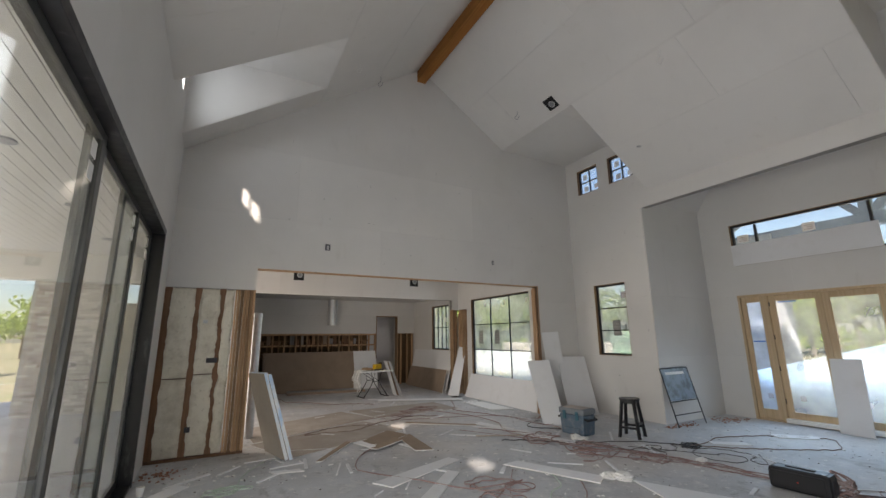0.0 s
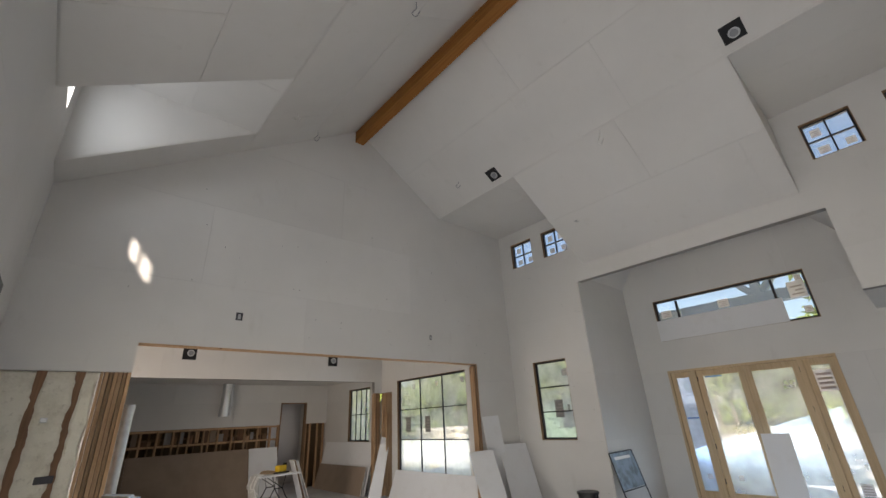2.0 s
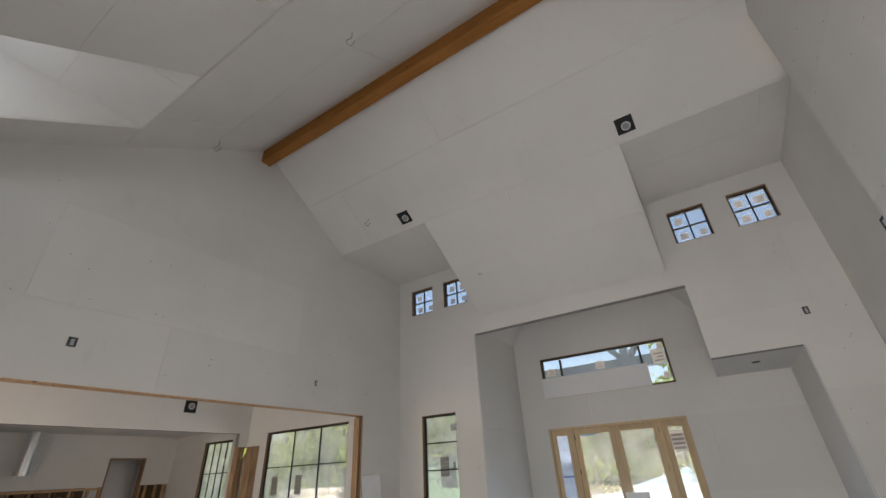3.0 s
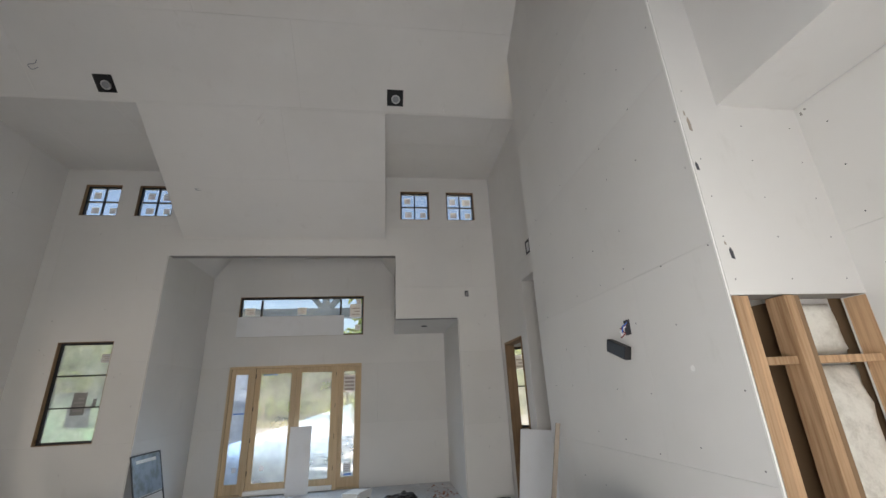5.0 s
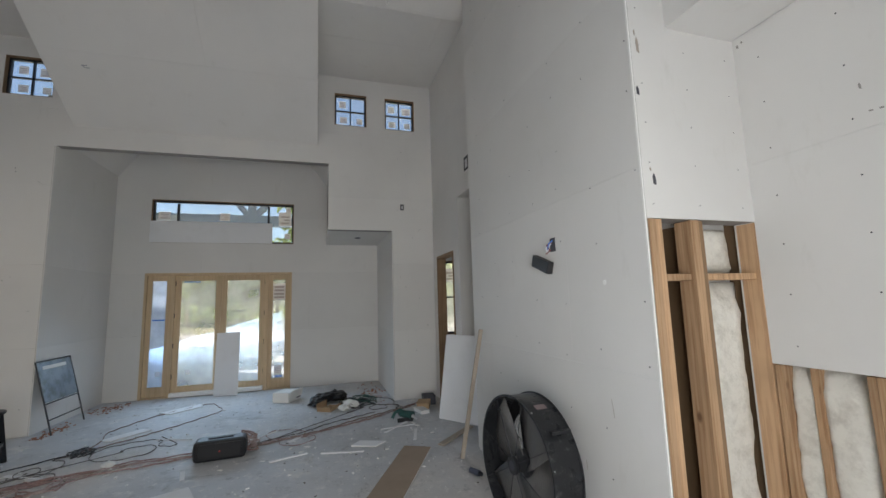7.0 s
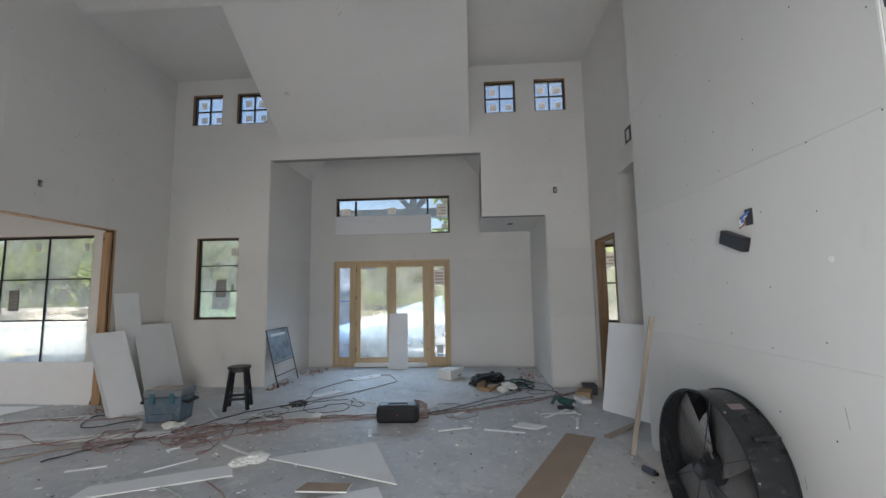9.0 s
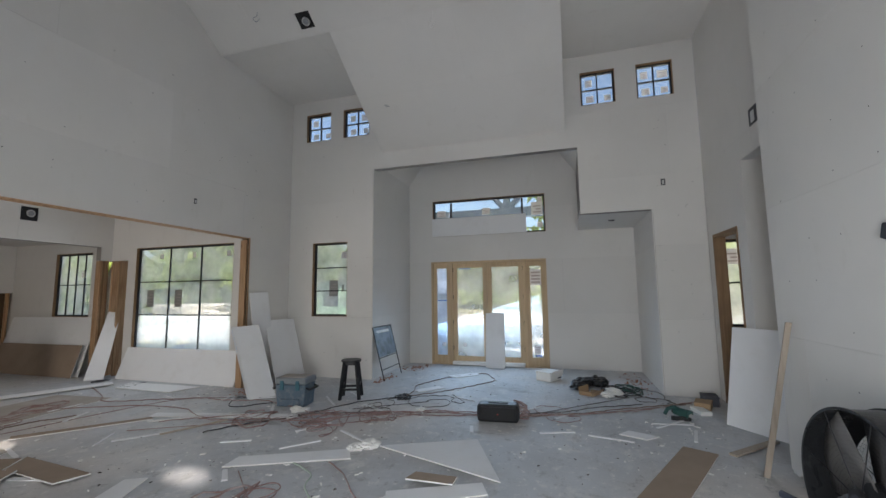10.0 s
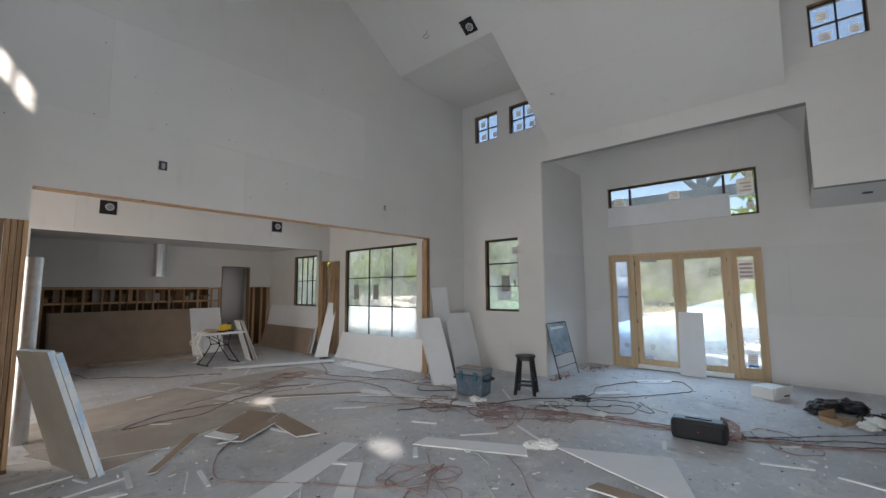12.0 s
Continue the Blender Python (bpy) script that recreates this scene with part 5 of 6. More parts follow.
def cooler(at, rz):
    _k = Mat("grey_cooler_plastic", (0.09, 0.135, 0.18), 0.55)
    _k.mix(_k.ramp(_k.noise(0.12, 5, 0.7, world=False), 0.5, 0.7), (0.24, 0.245, 0.25), 0.6)
    body_m = _k.m
    lid_m = Mat("pale_cooler_lid", (0.19, 0.21, 0.23), 0.6).m
    teal = Mat("teal_latch", (0.04, 0.13, 0.17), 0.5).m
    c = thing("cooler", at, "dusty grey hard-sided cooler with teal latches", "cooler", rz=rz)
    bm = box(-0.25, 0.25, -0.17, 0.17, 0, 0.33, bevel=0.02)
    for v in bm.verts:
        k = 0.9 + 0.1 * v.co.z / 0.33
        v.co.x *= k
        v.co.y *= k
    part("body", bm, body_m, c)
    part("recess", box(-0.16, 0.16, -0.176, -0.155, 0.03, 0.12, bevel=0.01), body_m, c)
    part("lid", box(-0.26, 0.26, -0.18, 0.18, 0.333, 0.43, bevel=0.025), lid_m, c, "dusty pale grey lid")
    part("tray", box(-0.2, 0.2, -0.13, 0.13, 0.425, 0.437, bevel=0.004), M_DUST, c, "dust on the lid")
    for x in (-0.13, 0.13):
        part("latch", box(x - 0.03, x + 0.03, -0.196, -0.165, 0.25, 0.39, bevel=0.008), teal, c, "teal rubber latch")
    for s in (-1, 1):
        grip = part("handle", bar((s * 0.30, -0.13, 0.26), (s * 0.30, 0.13, 0.26), 0.03, 0.03), M_PLASTIC, c, "black carry handle")
        for y in (-0.13, 0.13):
            part("handle_arm", bar((s * 0.24, y, 0.28), (s * 0.305, y, 0.26), 0.02, 0.02), M_PLASTIC, grip)


cooler((5.84, 5.62, 0), -84)
tagged(part("paper_scrap", lumpy(-0.12, 0.12, 0, 0.14, 0, 0.02, 3.3, 6, 4, 0.01), M_PAPER), "crumpled white paper in front of the cooler", "paper").matrix_world = pose(5.50, 5.28, 0.012, -80, 0, -60)


def easel(label):
    e = thing("sign_frame", (7.705, 5.24, 0), label, "sign")
    lean = 0.26
    for x in (0.0, 0.86):
        part("leg", rod((x, -lean, 0), (x, 0, 1.02), 0.011, 8), M_BLACK, e)
    for k in (1.0, 0.42, 0.20):
        part("cross_bar", rod((0, -lean * (1 - k), 1.02 * k), (0.86, -lean * (1 - k), 1.02 * k), 0.010, 8), M_BLACK, e)
    _k = Mat("faded_sign_print", (0.17, 0.21, 0.25), 0.35)
    _k.mix(_k.ramp(_k.noise(0.25, 5, 0.6, world=False), 0.45, 0.6), (0.04, 0.05, 0.06), 0.85)
    tilt = pose(0, -lean, 0, -math.degrees(math.atan2(lean, 1.02)), 0, 0)
    part("panel", box(0.015, 0.845, -0.005, 0.003, 0.46, 1.04, tilt), _k.m, e, "faded printed sign panel")
    part("print_bar", box(0.12, 0.70, -0.0075, -0.0052, 0.93, 0.98, tilt), M_PAPER, e)


easel("black metal sign frame with a faded picture panel")


def speaker(at, rz):
    s = thing("party_speaker", at, "black rounded portable speaker lying on the floor", "speaker", rz=rz)
    bm = box(-0.27, 0.27, -0.12, 0.12, 0, 0.225, bevel=0.04)
    part("body", bm, M_PLASTIC, s, smooth=False)
    _k = Mat("speaker_grille", (0.02, 0.02, 0.022), 0.6, 0.3)
    _k.bump(_k.noise(0.006, 2, world=False), 0.8, 0.003)
    mesh = part("grille", box(-0.23, 0.23, -0.127, -0.11, 0.03, 0.195, bevel=0.012), _k.m, s, "black mesh grille")
    part("badge", rod((0.0, -0.132, 0.11), (0.0, -0.126, 0.11), 0.008, 16), Mat("red_badge", (0.45, 0.03, 0.02), 0.4).m, mesh, "small red badge")
    for x in (-0.272, 0.272):
        part("end_ring", rod((x - 0.004, 0, 0.112), (x + 0.004, 0, 0.112), 0.075, 24), M_PRINT, s)
    part("handle", box(-0.13, 0.13, -0.02, 0.02, 0.219, 0.236, bevel=0.006), M_PLASTIC, s)


speaker((5.83, 2.445, 0), -86)


def drum_fan(at):
    f = thing("drum_fan", at, "large black drum fan with a wire grille standing by the wall", "fan", rz=5)
    R, D, C = 0.488, 0.235, 0.502
    _k = Mat("scuffed_black_drum", (0.02, 0.021, 0.023), 0.38, 0.2)
    _k.mix(_k.ramp(_k.noise(0.07, 6, 0.7, world=False), 0.55, 0.72), (0.20, 0.195, 0.195), 0.4).rough(_k.noise(0.1, 4), 0.16, 0.45)
    drum_m = _k.m
    bm = bmesh.new()
    n = 96
    prof = [(R + 0.010, 0.0), (R + 0.010, 0.010), (R - 0.001, 0.0101), (R - 0.001, D - 0.0101), (R + 0.010, D - 0.010), (R + 0.010, D), (R - 0.006, D), (R - 0.006, 0.0)]
    rings = [[bm.verts.new((r * math.cos(k), -y, C + r * math.sin(k))) for r, y in prof] for k in (2 * math.pi * i / n for i in range(n))]
    for i in range(n):
        for j in range(len(prof)):
            a, b = rings[i], rings[(i + 1) % n]
            bm.faces.new((a[j], b[j], b[(j + 1) % len(prof)], a[(j + 1) % len(prof)]))
    part("drum", bm, drum_m, f, "scuffed black steel drum")
    for y, nm in ((-0.006, "front_grille"), (-D + 0.006, "rear_grille")):
        bm = bmesh.new()
        for q in range(1, 20):
            r = R * q / 20
            pts = [(r * math.cos(k), y, C + r * math.sin(k)) for k in (2 * math.pi * i / 40 for i in range(41))]
            t = tube(pts, 0.0006, 4)
            me = bpy.data.meshes.new("ring")
            t.to_mesh(me)
            t.free()
            bm.from_mesh(me)
            bpy.data.meshes.remove(me)
        grille = part(nm, bm, M_PLASTIC, f, "round black wire grille")
        for k in range(4):
            a = math.pi * k / 4 + 0.3
            part("grille_spoke", rod((R * math.cos(a), y, C + R * math.sin(a)), (-R * math.cos(a), y, C - R * math.sin(a)), 0.003, 6), M_PLASTIC, grille)
    badge = part("hub_badge", rod((0, 0.012, C), (0, -0.01, C), 0.065, 24), M_PLASTIC, f)
    part("hub_mark", rod((0, 0.016, C), (0, 0.011, C), 0.035, 20), M_PRINT, badge, "round hub mark")
    _k = Mat("grey_blade", (0.135, 0.13, 0.128), 0.5, 0.1)
    _k.mix(_k.ramp(_k.noise(0.1, 5, 0.6, world=False), 0.5, 0.7), (0.09, 0.088, 0.087), 0.7)
    part("motor", rod((0, -0.08, C), (0, -0.20, C), 0.10, 24), M_PLASTIC, f)
    for i in range(4):
        a = 2 * math.pi * i / 4 + 0.42
        bm = bmesh.new()
        g = []
        for u in range(7):
            r = 0.08 + 0.40 * u / 6
            w = 0.26 + 0.42 * u / 6
            row = []
            for v in range(4):
                b = a + (v / 3 - 0.5) * w / r
                row.append(bm.verts.new((r * math.cos(b), -0.11 + 0.08 * (v / 3 - 0.5), C + r * math.sin(b))))
            g.append(row)
        for u in range(6):
            for v in range(3):
                bm.faces.new((g[u][v], g[u + 1][v], g[u + 1][v + 1], g[u][v + 1]))
        x = bmesh.ops.extrude_face_region(bm, geom=list(bm.faces))
        bmesh.ops.translate(bm, vec=(0, 0.004, 0), verts=[v for v in x["geom"] if isinstance(v, bmesh.types.BMVert)])
        part("blade", bm, _k.m, f, "grey metal blade", True)
    part("handle", bar((-R * 0.86, -0.05, C + 0.33), (-R * 0.86, -0.20, C + 0.33), 0.03, 0.02), M_PLASTIC, f)
    t = pose(0, 0, C) @ Matrix.Rotation(math.pi / 2 - 2.0, 4, "Y")
    part("label", box(-0.025, 0.025, -0.17, -0.08, R + 0.0005, R + 0.0015, t), Mat("faded_pink_label", (0.20, 0.15, 0.15), 0.5).m, f, "faded pink warning label")
    bm = bmesh.new()
    inner, outer = ([bm.verts.new((r * math.cos(k), -D + 0.02, C + r * math.sin(k))) for k in (2 * math.pi * q / 48 for q in range(48))] for r in (0.37, R - 0.008))
    for q in range(48):
        bm.faces.new((inner[q], inner[(q + 1) % 48], outer[(q + 1) % 48], outer[q]))
    x = bmesh.ops.extrude_face_region(bm, geom=list(bm.faces))
    bmesh.ops.translate(bm, vec=(0, 0.006, 0), verts=[v for v in x["geom"] if isinstance(v, bmesh.types.BMVert)])
    part("rear_ring", bm, M_PLASTIC, f, "black ring round the rear intake")
    for k in (0.5, 1.3, 2.1, 2.9):
        part("rivet", rod((R * 1.004 * math.cos(k), -0.02, C + R * 1.004 * math.sin(k)), (R * 1.012 * math.cos(k), -0.02, C + R * 1.012 * math.sin(k)), 0.006, 8), M_STEEL, f)
    for x in (-0.28, 0.28):
        part("foot", box(x - 0.03, x + 0.03, -D, 0.02, 0.0, 0.10, bevel=0.006), drum_m, f)
        part("wheel", rod((x * 1.25, -D + 0.02, 0.05), (x * 1.25 + 0.03, -D + 0.02, 0.05), 0.05, 16), M_PLASTIC, f)


drum_fan((3.20, -0.02, 0))


def smooth_path3(pts, n=6):
    """A smooth line through points in space."""
    p = [Vector(v) for v in (pts[0], *pts, pts[-1])]
    out = []
    for a, b, c, d in zip(p, p[1:], p[2:], p[3:]):
        for i in range(n):
            t = i / n
            out.append(0.5 * (2 * b + (c - a) * t + (2 * a - 5 * b + 4 * c - d) * t * t + (3 * b - a - 3 * c + d) * t ** 3))
    return [tuple(v) for v in (*out, p[-1])]


def folding_table(at, rz):
    t = thing("folding_table", at, "white folding table with black legs, cluttered with tools", "table", rz=rz)
    part("tabletop", box(-0.48, 0.48, -0.31, 0.31, 0.695, 0.735, bevel=0.012), M_WHITE, t)
    for y in (-0.2, 0.2):
        for q in (-1, 1):
            part("leg", tube([(q * 0.16, y, 0.695), (q * 0.10, y, 0.44), (q * 0.17, y, 0.30), (q * 0.37, y, 0.014)], 0.013, 8), M_PLASTIC, t)
        part("leg_brace", rod((-0.10, y, 0.44), (0.10, y, 0.44), 0.010, 8), M_PLASTIC, t)
        part("strut", rod((-0.30, y, 0.69), (0.10, y, 0.44), 0.008, 8), M_PLASTIC, t)
    for q in (-0.37, 0.37):
        part("foot_bar", rod((q, -0.27, 0.014), (q, 0.27, 0.014), 0.014, 8), M_PLASTIC, t)


folding_table((4.33, 12.0, 0), 6)
rnd = random.Random(77)
for i in range(7):
    x, y = 3.88 + 0.03 * rnd.uniform(-1, 1), 11.75 + 0.06 * i
    low = rnd.uniform(0.12, 0.5)
    wire = tube(smooth_path3([(x + 0.16, y, 0.745), (x - 0.02, y, 0.74), (x - 0.08 - 0.05 * rnd.random(), y + rnd.uniform(-0.08, 0.08), 0.5), (x - 0.03 + 0.1 * rnd.random(), y, low), (x - 0.1 * rnd.random(), y + 0.05, low - 0.06)]), 0.009, 6)
    tagged(part("hanging_wires", wire, M_PAPER, None, "", True), "loop of white cable hanging off the folding table", "cable", "cables hanging from the table")
saw = thing("power_tool", (4.45, 11.98, 0.735), "yellow and black power tool on the folding table", "tool", rz=25)
M_YELLOW = Mat("yellow_plastic", (0.72, 0.45, 0.02), 0.45).m
part("body", box(-0.15, 0.12, -0.07, 0.07, 0.03, 0.17, bevel=0.03), M_YELLOW, saw)
part("base", box(-0.2, 0.18, -0.09, 0.09, 0.0, 0.03, bevel=0.005), M_PLASTIC, saw)
part("handle", box(0.05, 0.16, -0.02, 0.02, 0.12, 0.21, bevel=0.012), M_PLASTIC, saw)
bag = lumpy(-0.16, 0.14, 0, 0.52, 0, 0.07, 7.7, 10, 16, 0.03)
tagged(part("plastic_sheet", bag, Mat("dusty_plastic", (0.50, 0.49, 0.47), 0.6).m, None, "", True), "crumpled pale plastic hanging off the table's end", "plastic sheet").matrix_world = pose(3.83, 11.95, 0.22, 0, 0, -70)
tagged(part("rag", lumpy(-0.16, 0.16, 0, 0.2, 0, 0.05, 2.2, 8, 8, 0.02), M_CARD, None, "", True), "bunched brown cloth on the folding table", "cloth").matrix_world = pose(4.15, 11.9, 0.78, -90, 0, 10)

# ducts
duct = thing("metal_duct", (0.80, 8.3, 0), "tall galvanised metal duct standing beside the opening", "duct")
part("pipe", rod((0, 0, 0), (0, 0, 2.12), 0.08, 24), M_STEEL, duct, smooth=False)
part("seam", box(-0.086, -0.078, -0.01, 0.01, 0, 2.12), M_STEEL, duct)
part("collar", rod((0, 0, 2.02), (0, 0, 2.10), 0.085, 24), M_STEEL, duct)
M_BRIGHT = Mat("bright_galvanised", (0.80, 0.81, 0.82), 0.28, 0.85).m
hood = thing("hood_duct", (3.63, 14.4, 2.1), "galvanised vent duct hanging from the kitchen ceiling", "duct")
part("pipe", rod((0, 0, 0.03), (0, 0, 0.87), 0.13, 24), M_BRIGHT, hood)
part("seam_strip", box(0.10, 0.16, -0.11, -0.09, 0.03, 0.87), M_STEEL, hood)
part("collar", rod((0, 0, 0.0), (0, 0, 0.04), 0.135, 24), M_BRIGHT, hood)


def light_box(name, m, label, size=0.25):
    """A square black box with a round metal can in it; its open side looks along -y of its own axes."""
    b = thing(name, (0, 0, 0), label, "recessed light")
    b.matrix_world = m
    h = size / 2
    part("housing", box(-h, h, -0.003, 0.0, -h, h), M_PLASTIC, b)
    can = part("can", rod((0.02, -0.012, 0.01), (0.02, -0.002, 0.01), size * 0.27, 24), M_STEEL, b, "dull metal can")
    part("lamp_socket", rod((0.02, -0.020, 0.01), (0.02, -0.011, 0.01), size * 0.19, 24), M_TIMBER, can)
    for x0, x1, z0, z1 in ((-h, h, h - 0.012, h), (-h, h, -h, -h + 0.012), (-h, -h + 0.012, -h, h), (h - 0.012, h, -h, h)):
        part("rim", box(x0, x1, -0.008, -0.003, z0, z1), M_BLACK, b)


for x in (1.96, 5.30):
    light_box("recessed_light", pose(x, YK - 0.001, 3.30), "round can in a square black box on the header", 0.26)
ang = math.degrees(math.atan(PITCH))
for y in (5.40, 1.26):
    x = 5.53
    light_box("recessed_light", pose(x, y, roof(x) - 0.002, 0, ang, 0) @ pose(0, 0, 0, 90, 0, 0) @ pose(0, 0, 0), "round can in a square black box in the sloped ceiling", 0.25)


def outlet(m, label, w=0.07, h=0.11):
    o = thing("outlet_box", (0, 0, 0), label, "outlet box")
    o.matrix_world = m
    shell = part("box", box(-w / 2, w / 2, -0.004, 0.03, -h / 2, h / 2), M_PRINT, o)
    part("plate", box(-w * 0.2, w * 0.22, -0.010, -0.003, -h * 0.36, h * 0.28), M_STEEL, shell, "bare metal device")


outlet(pose(1.767, YG - 0.001, 3.246), "open electrical box high on the gable wall", 0.09, 0.11)
outlet(pose(5.359, YG - 0.001, 3.246), "open electrical box high on the gable wall", 0.05, 0.09)
outlet(pose(XF - 0.001, -0.13, 3.52, 0, 0, -90), "open electrical box high on the front wall")
outlet(pose(5.82, YR + 0.001, 3.775, 0, 0, 180), "dark open vent hole high on the recess wall", 0.22, 0.21)

# wall box with loose wires on the fan wall
wb = thing("wall_bracket", (3.27, YF, 2.0), "black bracket with loose wires on the drywall wall", "bracket")
part("bar", box(-0.13, 0.13, 0.0, 0.055, -0.05, 0.05, pose(0, 0, 0, 0, -20, 0), bevel=0.008), M_PLASTIC, wb)
part("socket", box(-0.17, -0.10, 0.0, 0.006, 0.09, 0.20), M_PRINT, wb, "small dark socket hole")
part("wire", tube([(-0.13, 0.004, 0.17), (-0.12, 0.05, 0.14), (-0.14, 0.03, 0.10), (-0.12, 0.06, 0.07)], 0.006), Mat("red_wire", (0.22, 0.05, 0.045), 0.5).m, wb, "red wire")
part("wire", tube([(-0.14, 0.004, 0.18), (-0.15, 0.05, 0.15), (-0.12, 0.04, 0.11)], 0.006), M_BLUETAPE, wb, "blue wire")
part("wire", tube([(-0.12, 0.004, 0.16), (-0.10, 0.045, 0.12), (-0.13, 0.05, 0.08)], 0.006), M_WHITE, wb, "white wire")
tagged(part("wall_hole", rod((2.545, YF - 0.002, 1.812), (2.545, YF + 0.003, 1.812), 0.017, 12), M_EDGE), "small round plastered hole in the wall", "hole")


def smooth_path(pts, step=8):
    out = []
    for i in range(len(pts) - 1):
        p0, p1, p2, p3 = pts[max(i - 1, 0)], pts[i], pts[i + 1], pts[min(i + 2, len(pts) - 1)]
        for k in range(step):
            t = k / step
            out.append(tuple(0.5 * (2 * b + (c - a) * t + (2 * a - 5 * b + 4 * c - d) * t * t + (3 * b - a - 3 * c + d) * t ** 3) for a, b, c, d in zip(p0, p1, p2, p3)))
    out.append(tuple(pts[-1]))
    return out


# wires hanging out of the ceiling
for i, (x, y, L) in enumerate(((5.76, 3.28, 0.26), (5.30, 6.15, 0.16), (5.55, 0.45, 0.2), (2.35, 3.75, 0.22), (1.9, 6.2, 0.14), (6.9, 4.55, 0.05), (4.0, 2.3, 0.12), (2.55, 6.95, 0.2))):
    z = roof(x)
    pts = smooth_path([(x, y, z + 0.02), (x + 0.02, y + 0.02, z - L * 0.35), (x - 0.03, y + 0.05, z - L * 0.8), (x + 0.02, y + 0.03, z - L), (x + 0.05, y - 0.01, z - L * 0.6)], 5)
    tagged(part("ceiling_wire", tube(pts, 0.0055, 5), M_TIMBER if i % 2 else M_PAPER, None, "", True), "loose cable end hanging from the ceiling drywall", "cable", "cable ends in the ceiling")

for x, y in ((1.77, 14.91), (5.59, 14.99)):
    pts = smooth_path([(x, y, 2.975), (x + 0.02, y, 2.88), (x - 0.05, y + 0.02, 2.80), (x + 0.03, y, 2.78), (x + 0.08, y, 2.84)], 5)
    tagged(part("ceiling_wire", tube(pts, 0.007, 5), M_PAPER, None, "", True), "loose white cable end hanging from the kitchen ceiling", "cable", "cable ends in the ceiling")

# screw heads on the near boards
rnd = random.Random(8)
bm = bmesh.new()
for cx in np.arange(XC + 0.06, XE, 0.41):
    for z in np.arange(0.12, 6.4, 0.40):
        if rnd.random() < 0.75:
            x, zz = cx + rnd.uniform(-0.03, 0.03), z + rnd.uniform(-0.06, 0.06)
            add_rod(bm, (x, YF - 0.001, zz), (x, YF + 0.0012, zz), 0.005, 6)
for cx in np.arange(XB + 0.1, XC, 0.41):
    for z in np.arange(1.4, 3.3, 0.30):
        add_rod(bm, (cx, YN - 0.001, z), (cx, YN + 0.0012, z), 0.005, 6)
for y in (-0.5, -0.85, -1.2):
    for z in np.arange(2.25, 3.6, 0.25):
        add_rod(bm, (XC + 0.001, y, z), (XC - 0.0012, y, z), 0.004, 6)
for _ in range(46):
    x, z = rnd.uniform(0.2, 6.9), rnd.uniform(2.95, 5.2)
    add_rod(bm, (x, YG + 0.001, z), (x, YG - 0.0012, z), 0.006, 6)
for _ in range(34):
    y, z = rnd.choice((rnd.uniform(5.4, 7.1), rnd.uniform(-0.6, 0.0))), rnd.uniform(0.3, 4.9)
    if not (5.8 < y < 6.8 and 1.1 < z < 2.9):
        add_rod(bm, (XF + 0.001, y, z), (XF - 0.0012, y, z), 0.006, 6)
tagged(part("screw_heads", bm, M_PRINT), "dark screw heads in the drywall", "screws", kind="stuff")

# ---- things: hoses, cords and scraps ----
_k = Mat("dusty_red_hose", (0.29, 0.18, 0.165), 0.7)
_k.mix(_k.ramp(_k.noise(0.2, 4), 0.45, 0.65), (0.42, 0.345, 0.33), 0.85)
M_HOSE = _k.m
M_CORD = Mat("black_cord", (0.03, 0.03, 0.032), 0.6).m
M_GREENCORD = Mat("pale_green_cord", (0.46, 0.55, 0.47), 0.6).m
M_BROWNCORD = Mat("dusty_brown_cord", (0.22, 0.15, 0.12), 0.7).m


def cord(pts, r, mat, label, seed=1, wave=0.06, cat="hose"):
    rnd = random.Random(seed)
    full = []
    for a, b in zip(pts, pts[1:]):
        n = max(1, int(math.dist(a, b) / 0.35))
        for k in range(n):
            full.append((a[0] + (b[0] - a[0]) * k / n + rnd.uniform(-wave, wave), a[1] + (b[1] - a[1]) * k / n + rnd.uniform(-wave, wave)))
    full.append(pts[-1])
    path = [(x, y, r + 0.001 + 0.004 * (i % 3)) for i, (x, y) in enumerate(smooth_path(full, 5))]
    return tagged(part("hose" if cat == "hose" else "cord", tube(path, r), mat, None, "", True), label, cat, "hoses and cords on the floor")


def coil(at, rx, ry, turns, r, mat, label, seed, cat="hose", tail=None):
    rnd = random.Random(seed)
    pts = []
    for i in range(turns * 10):
        a = 2 * math.pi * i / 10
        k = 0.45 + 0.6 * rnd.random()
        pts.append((at[0] + rx * k * math.cos(a) + 0.35 * rx * math.sin(a * 0.31 + seed), at[1] + ry * k * math.sin(a) + 0.35 * ry * math.cos(a * 0.23 + seed)))
    if tail:
        pts += tail
    path = [(x, y, r + 0.001 + 0.5 * r * (i % 4)) for i, (x, y) in enumerate(smooth_path(pts, 4))]
    return tagged(part("hose" if cat == "hose" else "cord", tube(path, r), mat, None, "", True), label, cat, "hoses and cords on the floor")


HL, CL = "dusty red air hose snaking over the concrete", "dark extension cord lying on the concrete"
coil((3.12, 4.30), 0.36, 0.30, 2, 0.008, M_HOSE, "loose coil of dusty red air hose", 3, tail=[(2.8, 4.3), (2.3, 5.0), (1.9, 5.6), (2.2, 6.3), (2.6, 6.6)])
coil((5.25, 4.75), 0.34, 0.34, 4, 0.008, M_HOSE, "tangled coil of dusty red air hose", 5, tail=[(5.6, 4.4), (5.9, 3.6), (5.95, 2.9), (5.98, 2.3)])
coil((5.05, 5.75), 0.42, 0.30, 3, 0.008, M_HOSE, "tangled coil of dusty red air hose", 7, tail=[(4.9, 6.4), (5.2, 7.2), (5.0, 8.3), (4.4, 9.4)])
